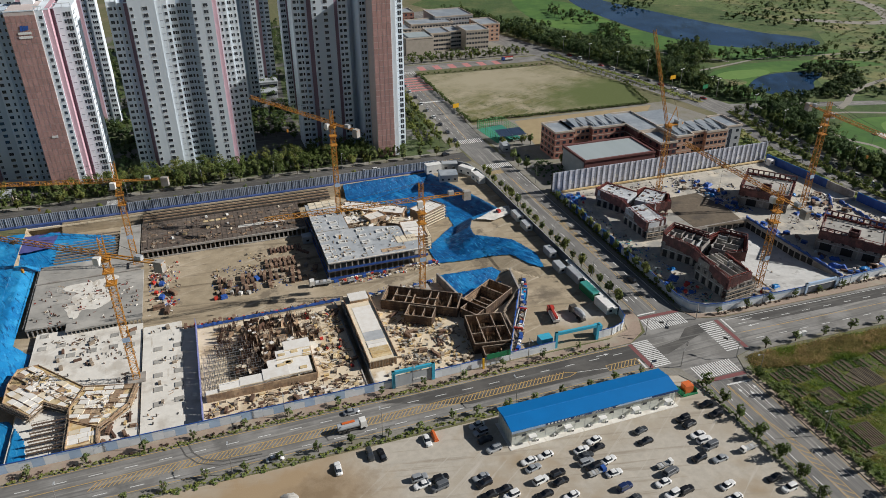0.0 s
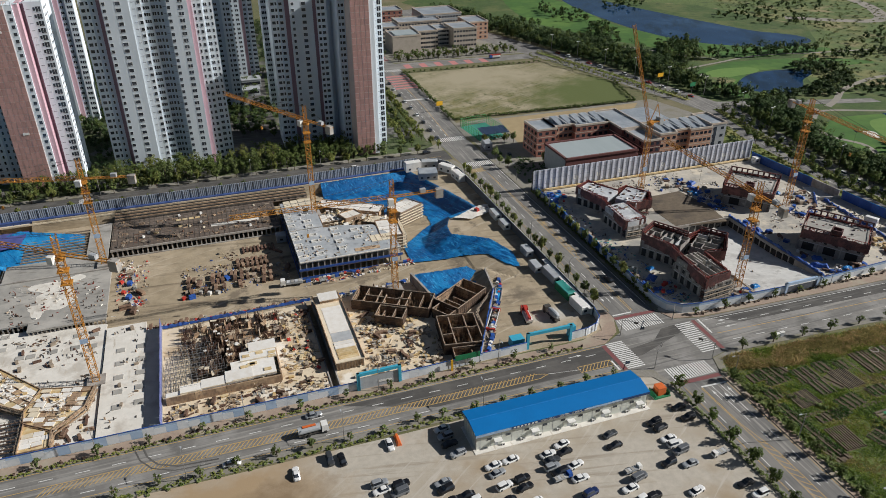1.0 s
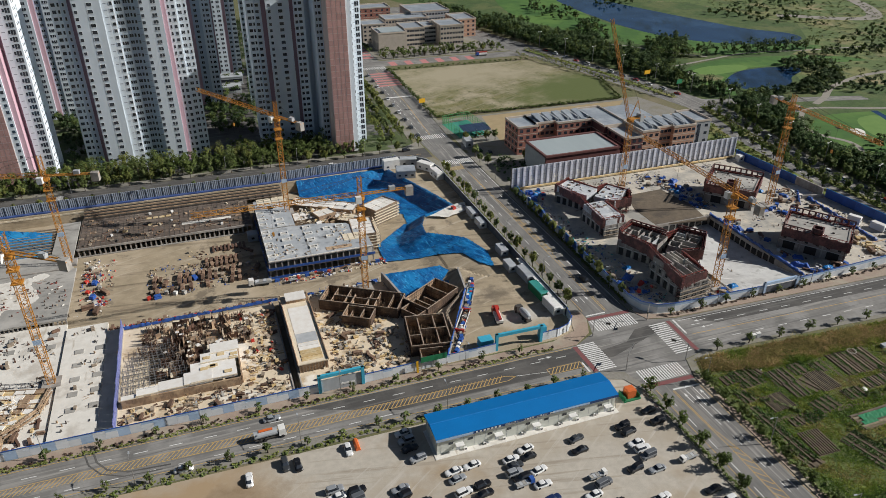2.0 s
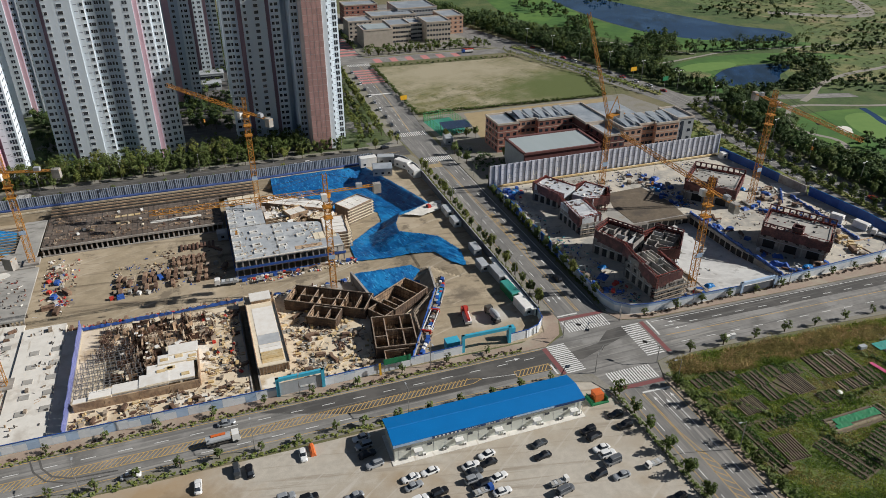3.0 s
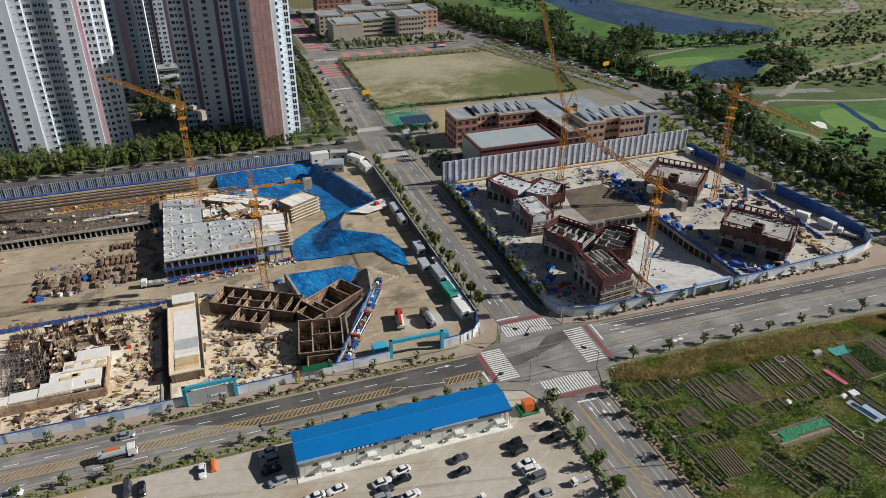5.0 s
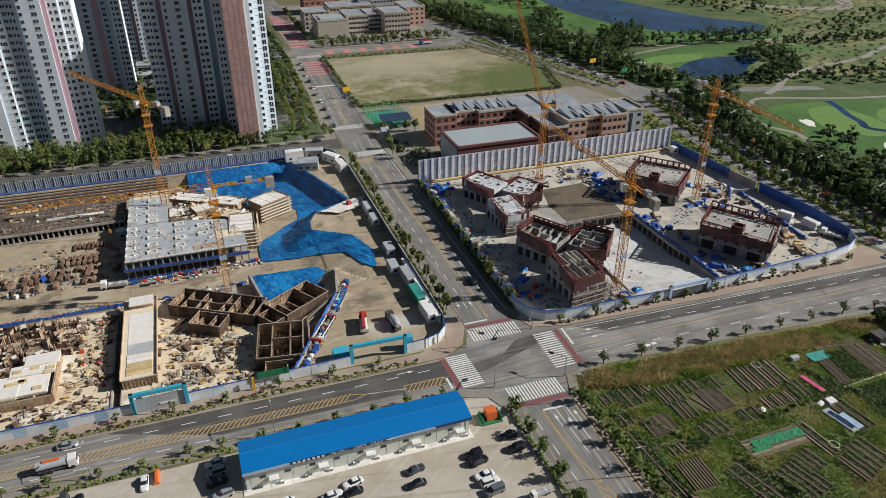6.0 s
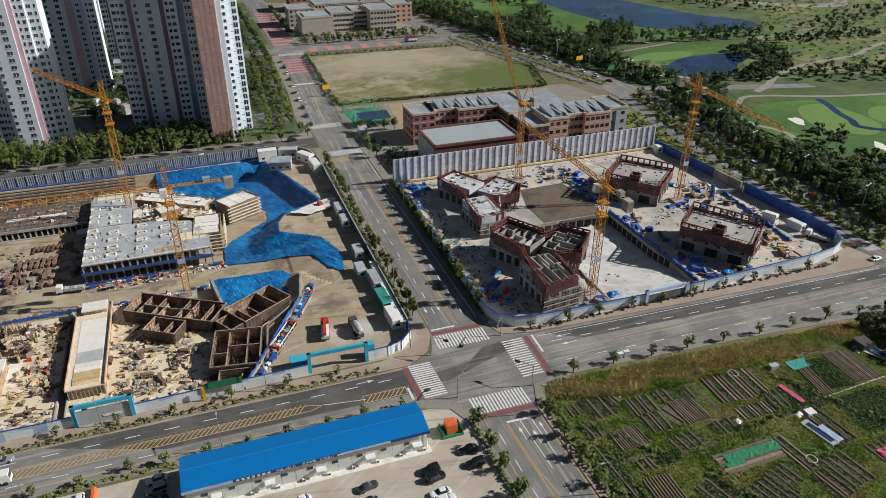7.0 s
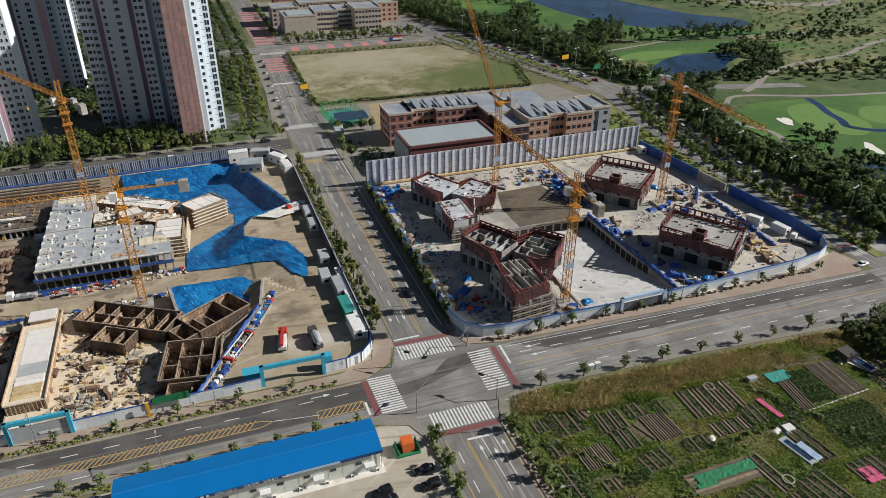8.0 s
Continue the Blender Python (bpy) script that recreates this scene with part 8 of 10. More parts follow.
def luffer(x, y, zj, tip, label):
    """A luffing crane with its boom raised steeply."""
    c = thing("tower_crane", label, "crane", (x, y, 0), group="tower cranes")
    part("base", Geo().box(-2.6, 2.6, -2.6, 2.6, 0, 0.8), M_CONC_WALL, c)
    g = Geo()
    lattice(g, (0, 0, 0.8), (0, 0, zj - 1), 1.9, int(zj / 2.1))
    mast = part("mast", g, M_CRANE, c)
    part("marker_panel", Geo().box(-1.1, 1.1, -1.1, -1.02, 10, 12), M_FENCE_LB, mast, "pale blue marker panel")
    part("slewing_ring", Geo().cone(0, 0, zj - 1, zj, 1.5, 1.7, 12), M_CRANE, c)
    tip = Vector(tip) - Vector((x, y, 0))
    flat_ = Vector((tip.x, tip.y, 0)).normalized()
    g = Geo()
    lattice(g, flat_ * 1.0 + Vector((0, 0, zj + 0.5)), tip, 1.1, 22, (0, 0, 1), True)
    part("boom", g, M_CRANE, c)
    g = Geo()
    g.beam(flat_ * 0.6 + Vector((0, 0, zj)), -flat_ * 3 + Vector((0, 0, zj + 8)), 0.25)
    g.beam(-flat_ * 6 + Vector((0, 0, zj)), -flat_ * 3 + Vector((0, 0, zj + 8)), 0.2)
    part("gantry", g, M_CRANE, c)
    w = -flat_ * 5.5
    part("machine_deck", Geo().obox(w.x * 0.6, w.y * 0.6, 8.5, 2.6, zj, zj + 0.4, math.atan2(flat_.y, flat_.x)), M_CRANE, c)
    part("counterweight", Geo().obox(w.x, w.y, 2.2, 2.8, zj - 1.6, zj + 1.8, math.atan2(flat_.y, flat_.x)), M_GREYPANEL, c, "grey counterweight")
    g = Geo().beam(-flat_ * 3 + Vector((0, 0, zj + 8)), tip * 0.985, 0.08, 0, 3)
    part("luffing_rope", g, M_DARKSTEEL, c)
    g = Geo().beam(tip, (tip.x, tip.y, tip.z - 14), 0.05, 0, 3)
    part("hook_rope", g, M_DARKSTEEL, c)


luffer(198, 255.5, 33, (181.5, 253, 77), "orange luffing crane with its boom raised")


# ---- vehicles ----
WHEEL = Geo()
WHEEL.hull([(0.33 * math.cos(i * 0.628), -0.11, 0.33 + 0.33 * math.sin(i * 0.628)) for i in range(10)], [(0.33 * math.cos(i * 0.628), 0.11, 0.33 + 0.33 * math.sin(i * 0.628)) for i in range(10)])
WHEEL = WHEEL.mesh("wheel", M_TYRE)


def oct_ring(l0, l1, w, z, c=0.3):
    """An eight-cornered outline from x = l0 to l1."""
    return [(l0 + c, -w, z), (l1 - c, -w, z), (l1, -w + c, z), (l1, w - c, z), (l1 - c, w, z), (l0 + c, w, z), (l0, w - c, z), (l0, -w + c, z)]


CAR_SHAPES = {"sedan": (2.35, 0.91, 0.82, 1.44, -1.75, 0.95, -1.05, 0.25), "suv": (2.3, 0.94, 0.98, 1.72, -2.15, 0.95, -1.85, 0.35), "van": (2.45, 0.95, 1.05, 1.95, -2.35, 1.45, -2.2, 0.85)}
CAR_MADE = {}


def car(x, y, deg, shape, paint, z=0.02):
    """A parked car; the first of each kind is built and then copied."""
    key = (shape, paint)
    if key in CAR_MADE:
        return copy_thing(CAR_MADE[key], place(x, y, z, deg))
    l, w, belt, top, c0, c1, r0, r1 = CAR_SHAPES[shape]
    name, colour = PAINTS[paint]
    words = {"sedan": "saloon car", "suv": "sport utility car", "van": "van"}[shape]
    c = thing("car", f"{name} {words} parked on the ground", "car", (x, y, z), radians(deg), "cars")
    g = Geo().hull(oct_ring(-l, l, w, 0.24, 0.35), oct_ring(-l, l, w, 0.55, 0.35))
    g.hull(oct_ring(-l, l, w, 0.55, 0.35), oct_ring(-l + 0.1, l - 0.12, w - 0.1, belt - 0.08, 0.4))
    g.hull(oct_ring(-l + 0.1, l - 0.12, w - 0.1, belt - 0.08, 0.4), oct_ring(-l + 0.3, l - 0.5, w - 0.2, belt, 0.4))
    part("body", g, colour, c)
    part("cabin_glass", Geo().hull(oct_ring(c0, c1, w - 0.12, belt - 0.02, 0.2), oct_ring(r0, r1, w - 0.28, top - 0.06, 0.2)), M_GLASS_DARK, c)
    part("roof", Geo().hull(oct_ring(r0 - 0.06, r1 + 0.06, w - 0.26, top - 0.07, 0.2), oct_ring(r0 + 0.15, r1 - 0.1, w - 0.4, top, 0.2)), colour, c)
    for sx in (-1.38, 1.38):
        for sy in (-w + 0.1, w - 0.1):
            part("wheel", WHEEL, None, c, at=(sx, sy, 0))
    CAR_MADE[key] = c
    return c


LOT = ["18,134,Nw 27,136,Ng 30,135,Nb 43,136,Nw 58,137,Ew 58,134,Es 58,131,Eb 59,127,Es 37,124,Es 42,122,Eb 37,121.6,Ew 41,119.5,Ev",
       "52,119,Es 52,116.8,Eb 52,113,Eb 56,113.4,Eb 57,111,Ew 66,120,Ew 71,120.4,Ew 66,117.4,Es 66,113,Ew 71,113.6,Eb 70.6,111,Eb 65,108.6,Eb 71,106,Ew",
       "81,119,Ew 86,121,Ew 85.4,118.4,Eb 81,116.8,Eg 80,114.6,Es 81,112.4,Eb 86,113.4,Ew 85,109,Ew 85,104,En 85,100,Eg 100,120,Eg 99,116,Eb",
       "99,104.4,Ev 95,102,Ew 95,98,Ew 99,98,Eb 114,120,Eb 114.4,117.6,Eb 124,123,Eb 124,118.6,Eb 114,113.4,Ew 114.4,111.2,Ew 114.4,108.6,Ev 109,106,Eb 114,104,Es",
       "110,96,Ew 123,94,Eb 124,90,Ew 109,92,Ew 100,90,Ew 92,92,Eb 78,98,Ew 72,98,Es"]
car_rng = random.Random(3)
for row in LOT:
    for item in row.split():
        x, y, code = item.split(",")
        shape = "van" if code[1] == "v" else car_rng.choice(("sedan", "sedan", "suv"))
        car(float(x), float(y), (90 if code[0] == "N" else 8) + car_rng.choice((0, 180)) + car_rng.uniform(-5, 5), shape, code[1])
for x, y, deg, shape, paint in ((26, 153.9, 0, "sedan", "s"), (3, 142.9, 0, "sedan", "w"), (141.6, 190, 92, "suv", "b"), (283.4, 158, 5, "sedan", "w"), (290, 150.6, 10, "sedan", "s"),
                                (72, 325, 2, "sedan", "s"), (78, 325.3, 2, "suv", "w"), (-8, 321, 2, "suv", "b"), (-32, 320.6, 2, "sedan", "w"), (-56, 320.3, 2, "suv", "w"), (-62, 320.3, 2, "sedan", "b"),
                                (118, 333, 10, "suv", "b"), (154, 320, 80, "suv", "b"), (158, 316, 80, "suv", "b")):
    car(x, y, deg, shape, paint, 0.05)
for k in range(14):
    y = 182 + k * 11.5 + car_rng.uniform(-2, 2)
    x = lerp(302.6, 319, (y - 245) / 105) if y > 245 else 302.2
    car(x, y, 88 if y < 245 else 81, car_rng.choice(("sedan", "suv", "van")), car_rng.choice("wwsbgrv"), 0.05)
for k in range(10):
    y = 352 + k * 14
    car(lerp(130.4, 135, (y - 352) / 140), y, 88, car_rng.choice(("sedan", "suv")), car_rng.choice("wsbg"), 0.05)
for k in range(12):
    y = 372 + k * 12
    car(lerp(312, 282, (y - 372) / 140), y, 106, car_rng.choice(("sedan", "suv", "van")), car_rng.choice("wsbgr"), 0.05)


def truck(x, y, z, deg, kind, label, cab=None, scale=1.0):
    """A lorry along +x: cab, chassis, load bed or tank or drum, and wheels."""
    cab = cab or M_WHITE
    t = thing("truck", label, "truck", (x, y, z), radians(deg), "trucks")
    part("chassis", Geo().box(-4.2, 3.4, -0.9, 0.9, 0.5, 0.85), M_DARKSTEEL, t)
    c = part("cab", Geo().hull([(2.0, -1.15, 0.6), (4.0, -1.15, 0.6), (4.0, 1.15, 0.6), (2.0, 1.15, 0.6)], [(2.05, -1.1, 2.7), (3.75, -1.1, 2.7), (3.75, 1.1, 2.7), (2.05, 1.1, 2.7)]), cab, t)
    part("windscreen", Geo().hull([(3.9, -1.0, 1.6), (3.98, -1.0, 1.6), (3.98, 1.0, 1.6), (3.9, 1.0, 1.6)], [(3.76, -0.95, 2.45), (3.84, -0.95, 2.45), (3.84, 0.95, 2.45), (3.76, 0.95, 2.45)]), M_GLASS_DARK, c)
    if kind == "tank":
        g = Geo()
        ring = [(math.cos(i * math.pi / 6), math.sin(i * math.pi / 6)) for i in range(12)]
        g.hull([(-4.3, 1.15 * p, 1.9 + 0.95 * q) for p, q in ring], [(1.7, 1.15 * p, 1.9 + 0.95 * q) for p, q in ring])
        part("tank", g, M_GREYPANEL, t)
        part("tank_rail", Geo().box(-3, 0.6, -0.4, 0.4, 2.85, 3.0), M_ORANGE, t)
    elif kind == "bed":
        part("load_bed", Geo().box(-4.4, 1.8, -1.15, 1.15, 0.9, 1.1), M_GREYPANEL, t)
        for s in (-1.15, 1.1):
            part("side_board", Geo().box(-4.4, 1.8, s, s + 0.06, 1.1, 1.6), M_GREYPANEL, t)
        for k in range(4):
            part("cargo", Geo().box(-4 + k * 1.4, -2.8 + k * 1.4, -0.9, 0.9, 1.1, 1.7), M_CONC_GREY if k % 2 else M_CONC_DARK, t)
    elif kind == "drum":
        g = Geo()
        ring = [(math.cos(i * math.pi / 6), math.sin(i * math.pi / 6)) for i in range(12)]
        for (a, ra), (b, rb) in (((-4.0, 0.6), (-2.6, 1.15)), ((-2.6, 1.15), (-0.4, 1.2)), ((-0.4, 1.2), (1.4, 0.8))):
            g.hull([(a, ra * p, 2.1 + ra * q) for p, q in ring], [(b, rb * p, 2.1 + rb * q) for p, q in ring])
        part("mixer_drum", g, M_GREYPANEL, t)
    elif kind == "pump":
        part("pump_body", Geo().box(-4.2, 1.8, -1.1, 1.1, 0.9, 1.8), M_WHITE, t)
        part("folded_boom", Geo().box(-4.4, 3.6, -0.4, 0.4, 2.2, 2.9), M_RED, t)
        part("boom_post", Geo().box(1.2, 1.8, -0.4, 0.4, 1.8, 2.6), M_RED, t)
    for sx in (2.9, -1.6, -2.9):
        for sy in (-1.0, 1.0):
            w = part("wheel", WHEEL, None, t, at=(sx, sy, 0))
            w.scale = (1.45, 1.8, 1.45)
    t.scale = (scale, scale, scale)
    return t


truck(25, 147.3, 0.05, 2, "tank", "white tanker lorry on the road")
truck(31.5, 233.6, -4.9, 176, "bed", "silver lorry with a loaded bed on dirt")
truck(102.6, 178, 0.02, 80, "pump", "red and white concrete pump lorry", M_RED)
truck(111, 176, 0.02, 95, "drum", "grey concrete mixer lorry", M_DARKSTEEL)
truck(81, 110.6, 0.02, 6, "bed", "blue pickup lorry on gravel", M_BLUEPAINT, 0.62)
truck(99, 107, 0.02, 6, "bed", "white pickup lorry on gravel", None, 0.6)
truck(123.5, 104.6, 0.02, 188, "bed", "white pickup lorry with an open bed", None, 0.62)
truck(44, 231, -4.0, 10, "bed", "red site dumper on dirt", M_RED, 0.5)
truck(276, 176, 0.02, 118, "bed", "white lorry beside blue hoarding", None, 1.0)
truck(230.5, 506.5, 0.05, 178, "pump", "blue and white coach-like lorry far off", M_BLUEPAINT, 1.1)
truck(119, 259.5, 0.02, 200, "bed", "red lorry beside a canvas shelter", M_RED, 0.8)


# ---- site cabins ----
def cabin(x, y, lx, ly, h, deg, material, label, roof=None, z=0.0):
    c = thing("site_cabin", label, "cabin", (x, y, z), radians(deg), "site cabins")
    part("wall", Geo().box(-lx / 2, lx / 2, -ly / 2, ly / 2, 0.1, h), material, c)
    part("roof", Geo().hull([(-lx / 2 - 0.1, -ly / 2 - 0.1, h), (lx / 2 + 0.1, -ly / 2 - 0.1, h), (lx / 2 + 0.1, ly / 2 + 0.1, h), (-lx / 2 - 0.1, ly / 2 + 0.1, h)],
                            [(-lx / 2 + 0.1, -ly / 2 + 0.1, h + 0.25), (lx / 2 - 0.1, -ly / 2 + 0.1, h + 0.25), (lx / 2 - 0.1, ly / 2 - 0.1, h + 0.25), (-lx / 2 + 0.1, ly / 2 - 0.1, h + 0.25)]), roof or material, c)
    part("skid", Geo().box(-lx / 2, lx / 2, -ly / 2 + 0.2, -ly / 2 + 0.5, 0, 0.1).box(-lx / 2, lx / 2, ly / 2 - 0.5, ly / 2 - 0.2, 0, 0.1), M_DARKSTEEL, c)
    n = max(1, int(lx / 3))
    for k in range(n):
        u = lerp(-lx / 2, lx / 2, (k + 0.5) / n)
        part("window", Geo().box(u - 0.6, u + 0.6, -ly / 2 - 0.03, -ly / 2 + 0.03, 1.0, 1.9), M_GLASS_DARK, c)
    return c


cabin(122.4, 198.5, 3.0, 9, 2.8, 2, M_GREYPANEL, "grey site cabin on gravel")
cabin(119.6, 206, 3.0, 6, 2.6, 0, M_GREYPANEL, "grey site cabin on gravel")
cabin(122.0, 187, 3.2, 9, 2.8, 3, M_GREEN_SHEET, "green site cabin on gravel", M_TEAL)
cabin(122.2, 177, 3.2, 8, 3.0, 3, M_WHITE, "white site cabin on gravel")
cabin(122.8, 252, 3.0, 7, 2.6, 0, M_WHITE, "white site cabin beside the grey hoarding", M_GREYPANEL)
cabin(122.6, 242, 3.0, 6, 2.6, 0, M_WHITE, "white site cabin beside the grey hoarding", M_GREYPANEL)
cabin(121.6, 218, 3.0, 6, 2.6, 0, M_GREYPANEL, "grey site cabin beside the grey hoarding")
for k in range(4):
    solid("footway_canopy", Geo().box(124.1, 124.4, 172 + k * 9, 180.6 + k * 9, 0, 2.8).box(122.9, 124.6, 172 + k * 9, 180.6 + k * 9, 2.8, 3.0), M_WHITE, "white canopy panel along the hoarding", "canopy", group="canopies")
cabin(104.4, 313.4, 8, 3.4, 4.6, 2, M_WHITE, "white two-level site cabin")
cabin(113.6, 314.6, 8, 3.6, 3.6, -14, M_GREYPANEL, "grey site cabin in a row")
cabin(120, 306.6, 8.5, 3.6, 3.4, -58, M_WHITE, "pale site cabin in a row")
cabin(122, 296, 8.5, 3.4, 3.4, -84, M_WHITE, "pale site cabin in a row")
cabin(108.6, 302.6, 9, 7, 3.6, -12, M_GREYPANEL, "grey site shed with a slate roof", M_GREYROOF)
cabin(275, 185, 2.6, 6, 2.6, 10, M_WHITE, "white site cabin beside blue hoarding")
cabin(270.6, 193, 2.4, 5, 3.0, 25, M_WHITE, "white site cabin beside a ramp")
cabin(272, 265, 3, 3, 3, 0, M_WHITE, "small white site store")
cabin(33, 270.6, 4, 4, 3, 0, M_GREYPANEL, "grey site store on dirt", None, -5)
cabin(151.5, 331, 4, 8, 3.5, -8, M_GREYPANEL, "pale gatehouse beside the school")


# ---- stacks and clutter ----
def stack_mesh(name, lx, ly, n, material, gap=0.02, seed=1, jitter=0.1):
    r = random.Random(seed)
    rings = []
    for k in range(n):
        z = k * 0.22
        for s, zz in ((0.93, z), (1.0, z + 0.02), (1.0, z + 0.18), (0.93, z + 0.2)):
            if zz == z + 0.02 or not rings:
                cx, cy, a, b = r.uniform(-jitter, jitter), r.uniform(-jitter, jitter), lx * r.uniform(0.8, 1) / 2, ly * r.uniform(0.8, 1) / 2
            rings.append([(cx + u * a * s, cy + v * b * s, zz) for u, v in ((-1, -1), (1, -1), (1, 1), (-1, 1))])
    return Geo().skin(rings).mesh(name, material)


STACKS = [("timber_stack", "stacked brown shuttering timber", [stack_mesh("timber_stack", 3.6, 1.3, 6, M_STACK, seed=k) for k in range(3)]),
          ("bar_bundle", "bundle of rusty steel bars", [stack_mesh("bar_bundle", 5.0, 0.8, 3, M_RUST, seed=5), stack_mesh("bar_bundle", 3.0, 0.9, 4, M_RUST, seed=6)]),
          ("panel_stack", "stack of grey steel shutter panels", [stack_mesh("panel_stack", 2.4, 1.3, 5, M_FORM_GREY, seed=8)]),
          ("ply_stack", "stack of plywood sheets", [stack_mesh("ply_stack", 2.4, 1.2, 4, M_PLY, seed=9), stack_mesh("ply_stack", 1.9, 0.9, 3, M_PLY_PALE, seed=10)]),
          ("block_pallet", "pallet of grey blocks", [stack_mesh("block_pallet", 1.3, 1.1, 5, M_CONC_DARK, seed=12)]),
          ("sheeted_pallet", "pallet under blue sheeting", [stack_mesh("sheeted_pallet", 2.2, 1.4, 5, M_BLUEPAINT, seed=14)]),
          ("pallet", "pallet of red material", [stack_mesh("pallet", 1.3, 1.1, 4, M_RED, seed=15)]),
          ("white_bag", "white bulk bag", [stack_mesh("white_bag", 1.2, 1.1, 5, M_WHITE, seed=16)])]
WHERE = {"timber_stack": "dirt", "bar_bundle": "dirt"}


def drop(kind, x, y, z, deg, scale=1.0):
    name, label, meshes = STACKS[kind]
    ob = part(name, meshes[int(abs(x * 7 + y * 3)) % len(meshes)], None, None, "", (x, y, z), radians(deg))
    ob.scale = (scale, scale, scale)
    tagged(ob, label + " on the building site", "building material", "building materials")


r2 = random.Random(21)
# the yard's ordered stacks
for i in range(15):
    for j in range(3):
        if r2.random() < 0.86:
            drop(0 if (i + j) % 4 else 2, -6 + i * 2.2 + j * 0.6 + r2.uniform(-0.5, 0.5), 240 + j * 4.2 + 0.06 * i + r2.uniform(-0.7, 0.7), -5, 84 + r2.uniform(-9, 9), r2.uniform(0.85, 1.15))
for i in range(7):
    for j in range(2):
        drop(0, 14 + i * 1.8, 254 + j * 3.6, -5, 80 + r2.uniform(-15, 15), 0.9)
for i in range(9):
    drop(1, 17 + i * 1.5, 266.5, -5, 90, 1.1)
for x, y, kind in ((-4, 236.4, 5), (-7, 236.6, 6), (2, 237, 7), (5, 236.6, 4), (-1, 238.6, 4), (9, 246, 5), (-26, 262, 2), (-25, 258, 4), (-26, 254, 5), (-24, 250, 4), (-28, 248, 6), (-26, 244, 5), (-25, 240, 4), (-27, 237, 0), (-24, 234, 0),
                   (-29, 256, 6), (-22, 246, 0), (-28, 266, 4), (30, 262, 1), (31, 256, 2), (29, 250, 4), (32, 246, 0)):
    drop(kind, x, y, -5, r2.uniform(0, 180), 1.2)
for k in range(38):
    x = lerp(-28, 33, k / 37)
    drop(r2.choice((0, 2, 4, 0, 1, 6)), x, 219.5 + r2.uniform(-0.6, 1.2), site_height(x, 219.5), r2.uniform(-20, 20) + 90, 0.8)
for k in range(26):
    x = lerp(38, 78, k / 25)
    drop(r2.choice((7, 6, 4, 1, 5, 2)), x, 233.6 + r2.uniform(-0.6, 0.8), site_height(x, 233), r2.uniform(-20, 20), 0.9)
for k in range(22):
    x, y = r2.uniform(47, 74), r2.uniform(216, 220)
    drop(r2.choice((5, 5, 2, 4, 7)), x, y, site_height(x, y) if y > 217 else -2.9, r2.uniform(-20, 20), 0.9)
for x0, x1, y0, y1, z, n, kinds in ((-13, 33, 166, 174.6, -2.9, 46, (0, 1, 3, 2, 0)), (21, 33, 175, 213, -2.9, 60, (0, 3, 3, 2, 6)), (38, 72, 166, 190, -2.9, 75, (0, 3, 3, 4, 2)), (46, 58, 186, 204, -2.9, 26, (3, 3, 0, 4)),
                                    (-60, -34, 200, 224, -2.9, 16, (1, 2, 0, 4)), (-31, -20, 166, 220, -2.3, 4, (2, 0)), (-42, -33, 166, 186, -2.9, 26, (0, 1, 3)), (-30, 30, 280, 302, -1.5, 12, (3, 7))):
    for k in range(n):
        x, y = r2.uniform(x0, x1), r2.uniform(y0, y1)
        if z < -2.5 and 70 < x < 88 and 168 < y:
            continue
        drop(r2.choice(kinds), x, y, z, r2.choice((5, 95)) + r2.uniform(-25, 25), r2.uniform(0.5, 0.95))
for k in range(26):
    t = k / 25
    x, y = lerp(82.6, 103, t) + r2.uniform(-0.4, 1.2), lerp(164, 203, t)
    drop(r2.choice((6, 7, 5, 2, 4, 1, 5)), x, y, 0.0, 60 + r2.uniform(-20, 20), 0.9)
# eastern site
for x0, x1, y0, y1, n, kinds in ((150.5, 153, 176, 262, 26, (2, 4, 5, 7, 1)), (152, 163, 172, 182, 10, (5, 6, 2)), (219.8, 226, 166, 216, 20, (5, 5, 7, 4, 1)), (226, 240, 164.6, 168.6, 14, (5, 0, 7, 1)), (256, 266, 168, 186, 20, (3, 0, 3, 2)),
                                 (216, 228, 228, 250, 22, (5, 5, 2, 4)), (198, 226, 250, 262, 20, (4, 2, 5, 1)), (257, 268, 208, 232, 20, (7, 4, 2, 0)), (246, 256, 208, 218, 12, (5, 4, 5)), (151, 162, 256, 266, 12, (5, 2, 5, 6)), (178, 186, 164, 168, 8, (5, 6, 2))):
    for k in range(n):
        drop(r2.choice(kinds), r2.uniform(x0, x1), r2.uniform(y0, y1), 0.015, r2.uniform(0, 180), r2.uniform(0.7, 1.25))


# ---- street furniture ----
def street_lamp(x, y, h, deg, label="grey steel street lamp beside the road"):
    l = thing("street_lamp", label, "street lamp", (x, y, 0.05), radians(deg), "street lamps")
    part("pole", Geo().cone(0, 0, 0, h, 0.13, 0.07, 8), M_GALV, l)
    part("arm", Geo().beam((0, 0, h - 0.1), (1.8, 0, h + 0.2), 0.09), M_GALV, l)
    part("lamp_head", Geo().box(1.5, 2.4, -0.18, 0.18, h + 0.12, h + 0.28), M_GREYPANEL, l)
    return l


